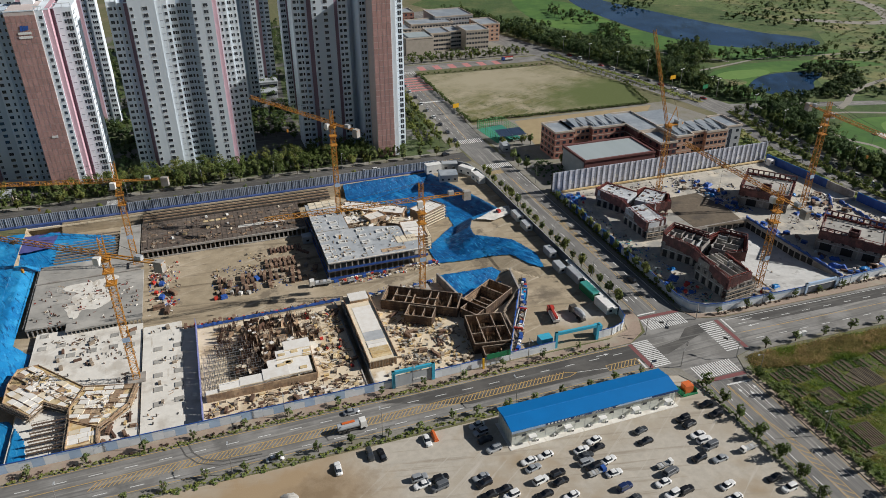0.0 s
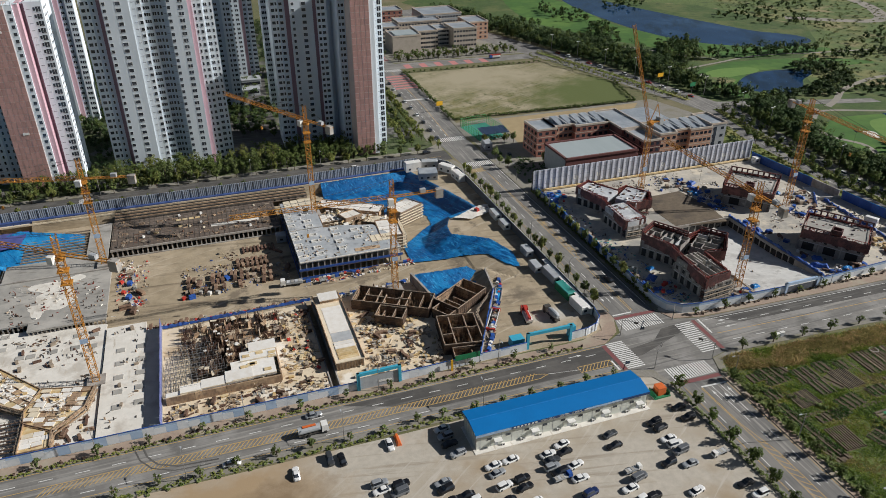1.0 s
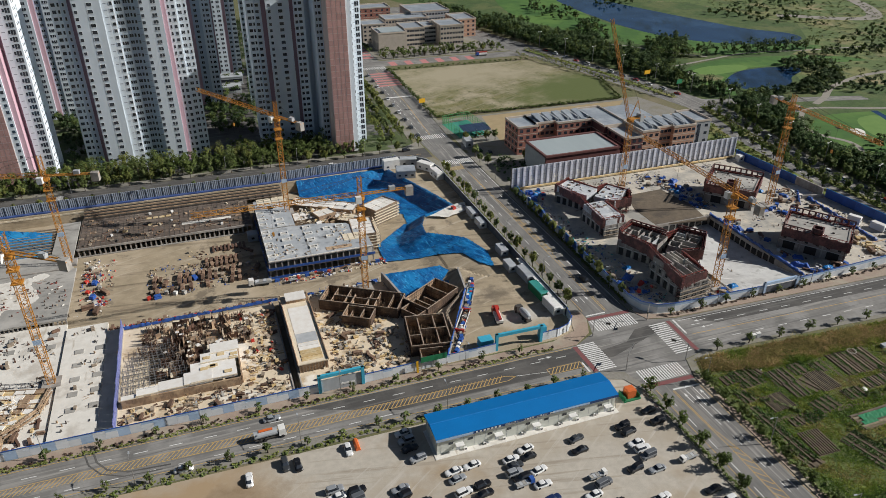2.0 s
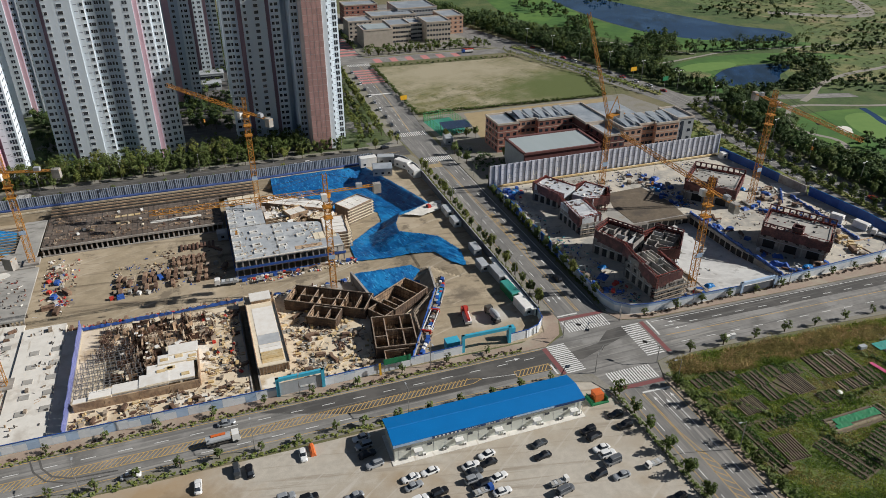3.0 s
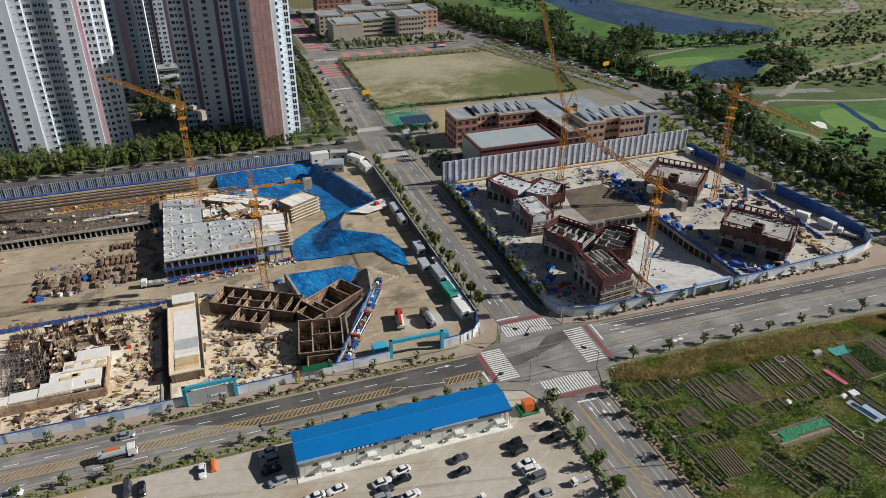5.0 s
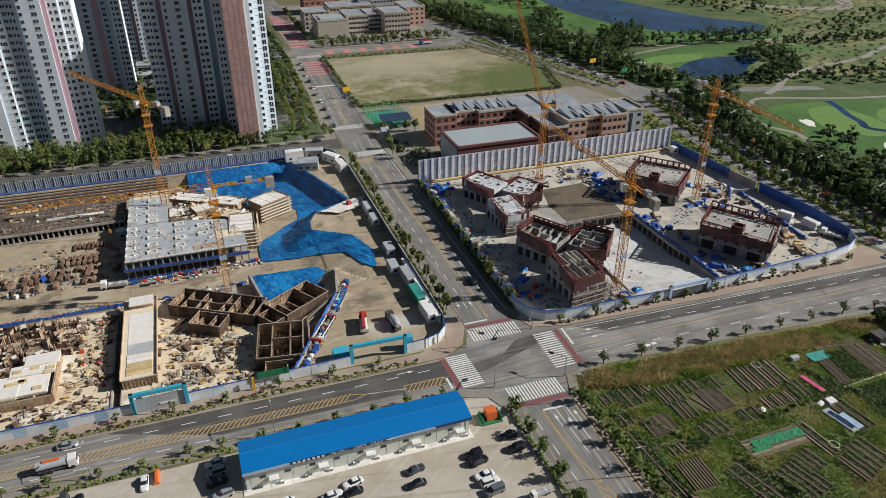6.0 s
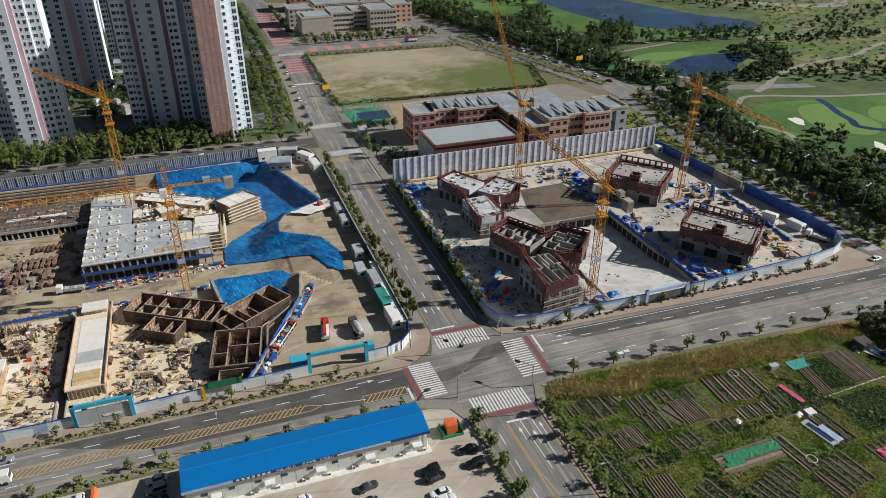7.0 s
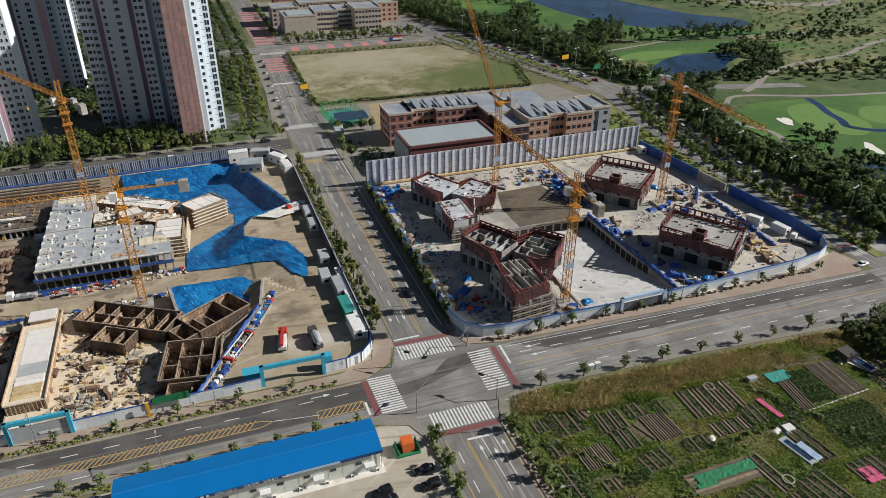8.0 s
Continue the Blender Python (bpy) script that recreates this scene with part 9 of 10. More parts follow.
lamp = street_lamp(127.6, 195, 9, 0)
for x, y, deg in [(127.6, 195 + 32 * k, 0) for k in range(1, 4)] + [(147.4, 182 + 34 * k, 180) for k in range(4)] + [(-30 + 38 * k, 158.6, -90) for k in range(4)] + \
        [(-48 + 40 * k, 141.4, 90) for k in range(4)] + [(176 + 40 * k, 160.2, -90) for k in range(3)] + [(-40 + 34 * k, 332.6, -90) for k in range(5)] + [(146.9, 128 - 26 * k, 180) for k in range(3)]:
    copy_thing(lamp, place(x, y, 0.1, deg))


def mast_lamp(x, y, h, deg):
    l = thing("mast_lamp", "tall twin-headed avenue lamp", "street lamp", (x, y, 0.1), radians(deg), "avenue lamps")
    part("pole", Geo().cone(0, 0, 0, h, 0.2, 0.12, 8), M_GALV, l)
    part("crossbar", Geo().beam((-2, 0, h), (2, 0, h), 0.14), M_WHITE, l)
    for s in (-1.9, 1.1):
        part("lamp_head", Geo().box(s, s + 0.8, -0.25, 0.25, h - 0.05, h + 0.25), M_WHITE, l)
    return l


tall = mast_lamp(306.4, 186, 12, 20)
for k in range(1, 6):
    y = 186 + 30 * k
    copy_thing(tall, place(lerp(306.6, 324, (y - 245) / 105) if y > 245 else 306.4, y, 0.1, 20))
for k in range(6):
    copy_thing(tall, place(lerp(322, 285, k / 5), 372 + 29 * k, 0.1, 20))


def sign(x, y, h, w, deg, material, label):
    s = thing("road_sign", label, "road sign", (x, y, 0.1), radians(deg), "road signs")
    part("pole", Geo().cone(0, 0, 0, h, 0.14, 0.1, 8), M_GALV, s)
    part("sign_panel", Geo().box(-w / 2, w / 2, -0.2, -0.1, h - 2.2, h + 0.4), material, s)


sign(147.4, 397, 6, 4.2, 10, M_YELLOW_SIGN, "amber warning sign beside the field")
sign(305.5, 398, 9, 5, 10, M_YELLOW_SIGN, "amber warning sign beside the avenue")
sign(312, 372, 9, 4.6, 10, M_GREEN_SHEET, "green direction sign beside the avenue")
for x, y, deg in ((127.2, 158.6, -40), (128, 140.4, 40), (147.4, 138.4, 130), (148.6, 160.6, -130)):
    s = thing("traffic_signal", "grey traffic signal on a mast arm", "traffic light", (x, y, 0.15), radians(deg), "traffic signals")
    part("pole", Geo().cone(0, 0, 0, 6.2, 0.14, 0.1, 8), M_GALV, s)
    part("arm", Geo().beam((0, 0, 6), (5.2, 0, 6.3), 0.13), M_GALV, s)
    part("signal_head", Geo().box(3.6, 5.0, -0.2, 0.2, 5.6, 6.1), M_DARKSTEEL, s)
bin_ = thing("waste_frame", "orange crate on a green frame beside the office", "crate", (122.4, 130, 0))
part("green_frame", Geo().box(-2.6, 2.6, -2.0, 2.0, 0, 0.5).box(-2.4, -2.2, -1.8, 1.8, 0.5, 1.6).box(2.2, 2.4, -1.8, 1.8, 0.5, 1.6), M_GREEN_SHEET, bin_)
part("orange_crate", Geo().box(-1.3, 1.3, -1.3, 1.3, 0.5, 3.0), M_ORANGE, bin_)
solid("road_barrier", Geo().hull([(44.8, 135, 0), (46.2, 135, 0), (46.2, 139, 0), (44.8, 139, 0)], [(45.2, 135.2, 1), (45.8, 135.2, 1), (45.8, 138.8, 1), (45.2, 138.8, 1)]), M_ORANGE, "orange plastic road barrier", "barrier")


# ---- trees ----
def crown_points(r, n, rx, rz, zc, lumps):
    """Leaf places gathered in uneven lumps on the outside of a crown, with gaps between."""
    centres = []
    for _ in range(lumps):
        d = Vector((r.gauss(0, 1), r.gauss(0, 1), r.gauss(0, 0.9))).normalized() * r.uniform(0.45, 0.85)
        centres.append((Vector((d.x * rx, d.y * rx, d.z * rz + zc)), r.uniform(0.2, 0.42)))
    for _ in range(n):
        c, s = r.choice(centres)
        d = Vector((r.gauss(0, 1), r.gauss(0, 1), r.gauss(0, 1))).normalized() * r.uniform(0.5, 1.0) * s
        yield c + Vector((d.x * rx, d.y * rx, d.z * rz))


def tree(x, y, h, spread, seed, leaf, label, group, leaves=320, size=0.34):
    r = random.Random(seed)
    t = thing("street_tree", label, "tree", (x, y, 0.1), r.random() * 6, group)
    g = Geo().cone(0, 0, 0, h * 0.5, 0.16, 0.09, 7)
    for k in range(5):
        a = k * 1.26 + r.random()
        z = h * r.uniform(0.28, 0.48)
        g.beam((0, 0, z), (math.cos(a) * spread * 0.55, math.sin(a) * spread * 0.55, z + h * r.uniform(0.18, 0.32)), 0.08, 0, 4)
    part("trunk", g, M_BARK, t)
    g = Geo()
    for p in crown_points(r, leaves, spread, h * 0.4, h * 0.6, 17):
        g.leaf(p, size, r, 0, p - Vector((0, 0, h * 0.55)))
    part("crown", g, leaf, t)
    return t


ROUND = [tree(129.2, 129.6, 6.0, 2.0, 1, M_LEAF, "mid green street tree beside the car park", "street trees", 760, 0.2),
         tree(129.2, 122, 5.6, 1.8, 2, M_LEAF, "mid green street tree beside the car park", "street trees", 700, 0.2)]
SMALL = [tree(-58, 158.2, 3.8, 1.4, 3, M_LEAF_LIGHT, "small green street tree before the hoarding", "small street trees", 330, 0.17),
         tree(-44, 158.2, 3.6, 1.3, 4, M_LEAF_LIGHT, "small green street tree before the hoarding", "small street trees", 300, 0.17)]
TALL = [tree(128.3, 178, 6.4, 1.8, 5, M_LEAF_YELLOW, "yellowing street tree beside the hoarding", "cross street trees", 800, 0.25),
        tree(128.3, 184.5, 6.0, 1.6, 6, M_LEAF_LIGHT, "green street tree beside the hoarding", "cross street trees", 800, 0.25)]
tr = random.Random(11)


def plant(kinds, pts, lo=0.85, hi=1.15):
    for x, y in pts:
        copies(tr.choice(kinds), pose(x + tr.uniform(-0.4, 0.4), y + tr.uniform(-0.5, 0.5), 0.05, 0, 0, tr.random() * 360), tr.uniform(lo, hi))


plant(ROUND, [(129.4, 115 - 7.6 * k) for k in range(8)], 0.8, 1.05)
plant(ROUND, [(146.6, 128 - 7.9 * k) for k in range(9)], 0.8, 1.0)
plant(SMALL, [(-30 + 13.2 * k, 158.4) for k in range(11)] + [(-34 + 9.6 * k, 141.7) for k in range(10)] + [(60 + 9 * k, 141.2) for k in range(7)])
plant(SMALL, [(158 + 11 * k, 160.4) for k in range(11)] + [(160 + 11.5 * k, 139.4 - 0.45 * k) for k in range(11)], 0.9, 1.3)
plant(TALL, [(128.2, 191 + 6.6 * k) for k in range(18)], 0.75, 1.1)
plant(TALL, [(148.2, 176 + 7.2 * k) for k in range(13)], 0.8, 1.05)
plant(TALL, [(148, 306), (149, 314), (152, 334), (150, 300), (126, 337), (124, 344), (163, 334), (168, 333), (170, 300)], 0.9, 1.2)
plant(ROUND, [(294, 166 + 6 * k) for k in range(11)] + [(lerp(296, 309, k / 11), 236 + 9 * k) for k in range(12)] + [(286.5 + k * 1.0, 226 + 9 * k) for k in range(9)] + [(306.4, 168 + 8 * k) for k in range(10)] + [(lerp(307, 322, k / 12), 246 + 8.6 * k) for k in range(12)], 0.95, 1.4)
plant(TALL, [(-34 + 9.2 * k, 333.4) for k in range(17)] + [(-128 + 8.5 * k, 333) for k in range(9)], 0.8, 1.15)
plant(TALL, [(-124 + 10.5 * k, 319.0) for k in range(23)], 0.55, 0.8)
plant(TALL, [(157 + 8 * k, 520.5) for k in range(12)], 0.9, 1.2)


# ---- woods, hedges and rough growth ----
def wood(name, label, spots, leaf, leaves, size, seed, trunk=True, category="trees", up=0.0):
    """Many trees as one stretch of growth. spots: (x, y, height, spread)."""
    r = random.Random(seed)
    g = Geo()
    kinds = list(leaf) if isinstance(leaf, tuple) else [leaf]
    for x, y, h, s in spots:
        tint = r.randrange(len(kinds))
        if trunk:
            g.cone(x, y, 0, h * 0.55, 0.14, 0.07, 5, len(kinds))
        for p in crown_points(r, leaves, s, h * 0.42, h * 0.58, 7):
            g.leaf((p.x + x, p.y + y, max(0.1, p.z)), size, r, tint, (p - Vector((0, 0, h * 0.4))).normalized() + Vector((0, 0, up)))
    return solid(name, g, kinds + [M_BARK], label, category, kind="stuff")


def fill(poly, gap, h, s, seed, vary=0.35):
    """Spots scattered evenly over a polygon."""
    r = random.Random(seed)
    xs, ys = [p[0] for p in poly], [p[1] for p in poly]
    out = []
    y = min(ys)
    while y < max(ys):
        x = min(xs) + r.random() * gap
        while x < max(xs):
            px, py = x + r.uniform(-0.4, 0.4) * gap, y + r.uniform(-0.4, 0.4) * gap
            if inside(px, py, poly):
                k = r.uniform(1 - vary, 1 + vary)
                out.append((px, py, h * k, s * k))
            x += gap
        y += gap
    return out


def row(a, b, gap, h, s, seed, vary=0.25, wide=0.5):
    r = random.Random(seed)
    n = int(math.dist(a, b) / gap)
    return [(lerp(a[0], b[0], k / n) + r.uniform(-wide, wide), lerp(a[1], b[1], k / n) + r.uniform(-wide, wide), h * r.uniform(1 - vary, 1 + vary), s * r.uniform(1 - vary, 1 + vary)) for k in range(n + 1)]


EAST_WOOD = [(309, 170), (310, 245), (318, 300), (329, 346), (345, 338), (352, 322), (338, 296), (330, 284), (322, 250), (330, 238), (336, 222), (338, 196), (350, 180), (350, 150), (312, 150)]
wood("woodland", "dense dark pine wood beside the golf course", fill(EAST_WOOD, 3.7, 8.2, 3.3, 2, 0.45), (M_LEAF_DARK, M_LEAF_DARK, M_LEAF, M_LEAF_DARK), 330, 0.4, 31)
NORTH_WOOD = [(326, 362), (312, 420), (296, 480), (276, 545), (252, 640), (240, 700), (262, 700), (282, 620), (306, 560), (330, 505), (346, 450), (342, 420), (336, 380), (352, 362), (344, 352)]
wood("woodland", "dense dark pine wood along the avenue", fill(NORTH_WOOD, 4.6, 8.6, 3.4, 3, 0.45), (M_LEAF_DARK, M_LEAF_DARK, M_LEAF), 260, 0.46, 32)
CLUMPS = [fill(rounded(372, 470, 16, 38, seed=21, deg=-38), 5.5, 9, 3.8, 4), fill(rounded(436, 447, 62, 7, seed=22, deg=-6), 6, 9, 3.8, 5), fill(rounded(346, 540, 13, 46, seed=23, deg=-25), 7, 9, 3.8, 6),
          fill(rounded(520, 420, 60, 8, seed=24, deg=-4), 7, 6, 2.6, 7), fill(rounded(356, 348, 16, 8, seed=25), 5, 5, 2.6, 8), fill(rounded(420, 361, 40, 9, seed=26, deg=28), 4.4, 5.5, 3.0, 9), fill(rounded(372, 352, 20, 6, seed=36, deg=10), 4.4, 6, 3.0, 37), fill(rounded(442, 398, 26, 16, seed=37, deg=20), 6, 6.5, 3.4, 38),
          fill(rounded(480, 334, 70, 16, seed=27, deg=-10), 9, 5.5, 3.0, 10), fill(rounded(345, 330, 8, 14, seed=38, deg=20), 6, 8, 3.4, 39), fill(rounded(356, 252, 10, 14, seed=39, deg=-30), 7, 6, 3, 40), fill(rounded(540, 560, 30, 60, seed=28, deg=30), 12, 5, 2.6, 11), fill(rounded(360, 640, 20, 40, seed=29), 9, 7, 3, 12),
          fill(rounded(600, 470, 90, 14, seed=30, deg=20), 11, 5, 2.4, 13), fill(rounded(470, 690, 60, 24, seed=33, deg=40), 11, 5, 2.4, 14), fill(rounded(640, 640, 120, 40, seed=34, deg=35), 16, 5, 2.4, 15),
          fill([(338, 216), (346, 240), (368, 226), (384, 214), (372, 190), (352, 186)], 6, 6, 2.8, 16), fill(rounded(300, 620, 30, 12, seed=35, deg=-60), 7, 6, 2.6, 17)]
wood("golf_trees", "scattered dark pines between the fairways", [s for c in CLUMPS for s in c], (M_LEAF_DARK, M_LEAF_DARK, M_LEAF), 210, 0.5, 33)
wood("heath_scrub", "olive scrub on the dry heath", fill([(400, 345), (520, 338), (640, 300), (760, 420), (700, 640), (560, 700), (520, 600), (552, 520), (510, 450), (440, 420)], 10, 1.2, 2.2, 18, 0.8), (M_LEAF_LIGHT, M_LEAF_YELLOW, M_LEAF, M_LEAF_LIGHT), 46, 0.4, 34, False, "scrub", 1.0)
BELT = [(-150, 337.0), (-40, 335.5), (81, 336.5), (81, 356), (72, 360), (50, 361), (24, 356), (-34, 356), (-48, 351), (-58, 349), (-60, 345), (-150, 347)]
wood("tree_belt", "green tree belt before the apartment towers", fill(BELT, 3.4, 8.0, 2.7, 19, 0.4) + row((80, 340.2), (97, 340.6), 2.2, 7.0, 1.9, 29) + row((-70, 346.5), (-58, 347), 2.5, 6.5, 2.0, 30) + fill([(96, 343), (116, 343), (118, 352), (98, 352)], 4.5, 5, 2.2, 28), (M_LEAF, M_LEAF_LIGHT, M_LEAF_YELLOW, M_LEAF), 230, 0.32, 35)
wood("estate_trees", "shady trees between the apartment towers", fill([(-44, 358), (-37, 366), (-38, 440), (-56, 440), (-46, 378)], 6, 6, 2.6, 20) + fill([(25, 388), (48, 384), (48, 440), (25, 440)], 5.5, 6, 2.6, 22)
     + row((127, 486), (124, 690), 5, 6, 2.4, 31) + row((119, 486), (116, 690), 7, 6, 2.4, 32) + fill([(60, 400), (110, 400), (116, 700), (60, 700)], 8, 6, 2.8, 24) + fill([(-140, 402), (60, 402), (60, 640), (-140, 640)], 9, 6, 2.8, 27) + fill([(-150, 400), (-120, 400), (-120, 480), (-150, 480)], 8, 6, 2.6, 26), (M_LEAF, M_LEAF_DARK), 160, 0.44, 36)
wood("avenue_hedge", "yellow-green hedges and small trees of the avenue", row((294, 165), (294.5, 232), 1.6, 1.8, 1.6, 40) + row((294.5, 232), (310, 342), 1.6, 1.8, 1.6, 41) + fill([(283, 208), (290, 292), (294, 316), (291, 316), (276, 272), (281, 220)], 3.6, 2.4, 1.5, 42)
     + row((306, 366), (270, 512), 2.6, 2.6, 1.5, 43) + row((298, 372), (258, 500), 4, 3.6, 1.7, 44) + row((286, 415), (272, 478), 5, 3.4, 1.6, 45), M_LEAF_YELLOW, 90, 0.3, 37, False, "hedge", 1.2)
wood("field_hedge", "rough green hedge round the field", row((149.5, 380), (152, 486), 2.0, 2.6, 1.5, 46) + row((150, 379), (272, 375.5), 1.6, 1.8, 1.3, 47) + row((272, 377), (283, 420), 2.6, 2.2, 1.4, 48) + row((152, 489), (258, 485), 4, 1.6, 1.2, 49), M_LEAF, 60, 0.4, 38, False, "hedge", 1.2)
wood("street_hedge", "clipped dark hedge along the cross street", row((147.4, 172), (149, 270), 1.1, 1.2, 0.8, 50, 0.35, 0.2) + row((127, 176), (127.2, 300), 1.6, 1.2, 0.8, 51, 0.3, 0.2), M_LEAF_YELLOW, 60, 0.24, 39, False, "hedge", 1.2)
wood("lot_hedge", "low dark hedge beside the side street", row((128.3, 132), (129.6, 50), 1.0, 1.2, 0.7, 52, 0.25, 0.1) + row((147, 132), (147.3, 50), 1.2, 1.2, 0.8, 53, 0.4, 0.3) + row((-50, 140.6), (44, 139.9), 4.0, 0.7, 0.8, 54, 0.5, 0.6) + row((60, 140.6), (112, 140.2), 4.0, 0.7, 0.7, 55, 0.5, 0.6), (M_LEAF, M_LEAF_LIGHT), 40, 0.24, 40, False, "hedge", 1.2)
wood("shrub_strip", "purplish shrubs below the hoarding", row((-62, 158.0), (112, 157.4), 2.4, 0.7, 0.6, 56, 0.6, 0.6) + row((156, 160.3), (264, 160.4), 2.0, 0.8, 0.7, 57, 0.5, 0.4), M_SHRUB, 30, 0.24, 41, False, "shrubs", 1.2)
wood("verge_grass", "grassy tufts below the hoarding", row((-62, 157.2), (112, 156.8), 1.2, 0.5, 0.8, 58, 0.5, 0.3) + row((-60, 141.0), (110, 140.4), 1.0, 0.5, 0.8, 59, 0.5, 0.6), M_LEAF_YELLOW, 24, 0.22, 42, False, "grass", 3.0)
wood("school_shrubs", "dark shrubs in the school grounds", fill([(152, 276), (168, 276), (166, 306), (152, 320)], 4, 2.4, 1.6, 60) + fill([(268, 276), (280, 276), (290, 318), (280, 330)], 5, 3, 1.8, 61) + row((154, 338), (170, 341), 3, 3, 1.6, 62), M_LEAF_DARK, 60, 0.4, 43, False, "shrubs", 1.2)
wood("far_school_trees", "green trees round the far school", fill([(154, 519), (258, 516), (250, 540), (234, 540), (234, 546), (156, 542)], 6, 5, 2.2, 63) + row((152, 545), (152, 660), 5, 5, 2.2, 64), M_LEAF, 70, 0.5, 44)

# ---- allotments ----
ROW_MESH = {"mulch": Geo().hull([(-0.35, -0.5, 0), (0.35, -0.5, 0), (0.35, 0.5, 0), (-0.35, 0.5, 0)], [(-0.2, -0.5, 0.3), (0.2, -0.5, 0.3), (0.2, 0.5, 0.3), (-0.2, 0.5, 0.3)]).mesh("bed_ridge", M_MULCH),
            "straw": Geo().hull([(-0.35, -0.5, 0), (0.35, -0.5, 0), (0.35, 0.5, 0), (-0.35, 0.5, 0)], [(-0.2, -0.5, 0.28), (0.2, -0.5, 0.28), (0.2, 0.5, 0.28), (-0.2, 0.5, 0.28)]).mesh("bed_ridge", M_ROWSTRAW),
            "soil": Geo().hull([(-0.4, -0.5, 0), (0.4, -0.5, 0), (0.4, 0.5, 0), (-0.4, 0.5, 0)], [(-0.2, -0.5, 0.25), (0.2, -0.5, 0.25), (0.2, 0.5, 0.25), (-0.2, 0.5, 0.25)]).mesh("bed_ridge", M_SOIL)}


class LeafRows:
    made = {}


def leaf_bed(length, seed):
    key = (round(length), seed % 3)
    if key not in LeafRows.made:
        r = random.Random(seed)
        g = Geo()
        for k in range(int(length * 16)):
            g.leaf((r.gauss(0, 0.2), r.uniform(-length / 2, length / 2), r.uniform(0.12, 0.55)), 0.2, r)
        LeafRows.made[key] = g.mesh("crop_strip", M_LEAF_ROW)
    return LeafRows.made[key]


PLOTS = []


def plot(x, y, w, l, deg, kinds, label, gap=1.2):
    """A vegetable plot: tilled soil with rows along its length."""
    PLOTS.append((x, y, w, l, radians(deg)))
    p = thing("vegetable_plot", label, "garden plot", (x, y, 0.02), radians(deg), "vegetable plots")
    part("soil", Geo().box(-w / 2, w / 2, -l / 2, l / 2, 0, 0.05), M_SOIL, p)
    n = max(1, int(w / gap))
    for k in range(n):
        u = lerp(-w / 2, w / 2, (k + 0.5) / n)
        kind = kinds[k % len(kinds)]
        if kind == "leaf":
            part("crop_strip", leaf_bed(l * 0.95, k), None, p, at=(u, 0, 0.05))
        else:
            r = part("bed_ridge", ROW_MESH[kind], None, p, at=(u, 0, 0.05))
            r.scale = (min(1.3, w / n / 0.85), l * 0.95, 1)
    return p


plot(179.3, 117.4, 6.8, 8.4, 3, ("straw", "mulch", "mulch"), "vegetable plot with pale rows on dark film", 0.62)
plot(160.4, 114.2, 7.6, 6.4, 3, ("straw", "mulch", "mulch"), "vegetable plot with pale rows on dark soil", 0.62)
plot(196, 121.2, 14.6, 10.6, -2, ("soil", "soil", "leaf", "straw"), "brown tilled plot with sparse green rows", 1.1)
plot(194.8, 112, 10.4, 4.2, 0, ("straw", "mulch", "leaf", "mulch"), "vegetable plot with dark and white rows", 0.9)
plot(202, 113.6, 6, 6.4, -4, ("leaf", "soil"), "vegetable plot with green rows", 0.8)
plot(216.6, 116, 3.6, 11.4, -8, ("mulch", "soil"), "narrow vegetable plot under black film rows", 0.7)
plot(222.2, 117.2, 6.6, 12, -8, ("leaf",), "vegetable plot of dense green crop", 0.62)
plot(230.4, 117.6, 8.4, 12.6, -4, ("mulch", "mulch", "straw"), "vegetable plot under black film rows", 0.62)
plot(226.6, 126.4, 3.4, 16, 90, ("mulch", "straw", "mulch"), "vegetable plot with white edged dark rows", 0.6)
plot(222.8, 103.2, 16, 11.6, 0, ("leaf",), "vegetable plot of dense green crop", 0.8)
plot(207.2, 102.6, 5, 13, 6, ("mulch", "soil", "leaf"), "vegetable plot with dark rows", 0.7)
plot(182.6, 100.4, 6, 16.8, 91, ("soil", "straw", "mulch"), "brown plot beside green netting", 0.9)
plot(192.8, 97.8, 3.8, 11, 6, ("straw", "mulch", "leaf"), "vegetable plot with pale edged rows", 0.9)
plot(159.2, 98.2, 6.8, 8.6, -2, ("soil",), "bare brown tilled plot", 0.7)
plot(159.4, 125.6, 8.2, 7.4, 3, ("leaf", "leaf", "soil"), "small plot with green rows", 1.0)
plot(169, 122.6, 7.6, 6.6, 0, ("leaf", "soil", "mulch"), "small plot with green rows", 0.9)
plot(169.4, 116.6, 5.4, 6.4, 0, ("mulch", "leaf", "mulch"), "small plot with dark rows", 0.8)
plot(172, 109, 9, 5, 8, ("leaf", "soil"), "small plot with green rows", 1.0)
plot(184, 110, 7, 4.6, 0, ("leaf", "leaf", "soil"), "small plot with green rows", 0.9)
plot(170, 91, 7, 14, 14, ("leaf", "soil", "leaf"), "vegetable plot with green rows", 1.0)
plot(180, 89, 9, 10, 14, ("leaf", "mulch"), "vegetable plot with dark green rows", 0.9)
plot(200, 90, 8, 9, 8, ("leaf", "soil"), "vegetable plot with green rows", 0.9)
plot(152.6, 104, 3.6, 22, 4, ("leaf", "soil", "leaf"), "narrow vegetable plot with green rows", 0.9)
plot(152.4, 96, 5, 9, 10, ("soil",), "bare brown tilled plot", 2.0)
plot(163.4, 127.6, 4.2, 5, 12, ("soil",), "bare brown tilled plot", 2.0)
plot(174.6, 117.2, 3.8, 6.4, 20, ("soil",), "bare brown tilled plot", 2.0)
plot(246, 112, 14, 16, -4, ("leaf", "soil"), "vegetable plot with green rows", 1.2)


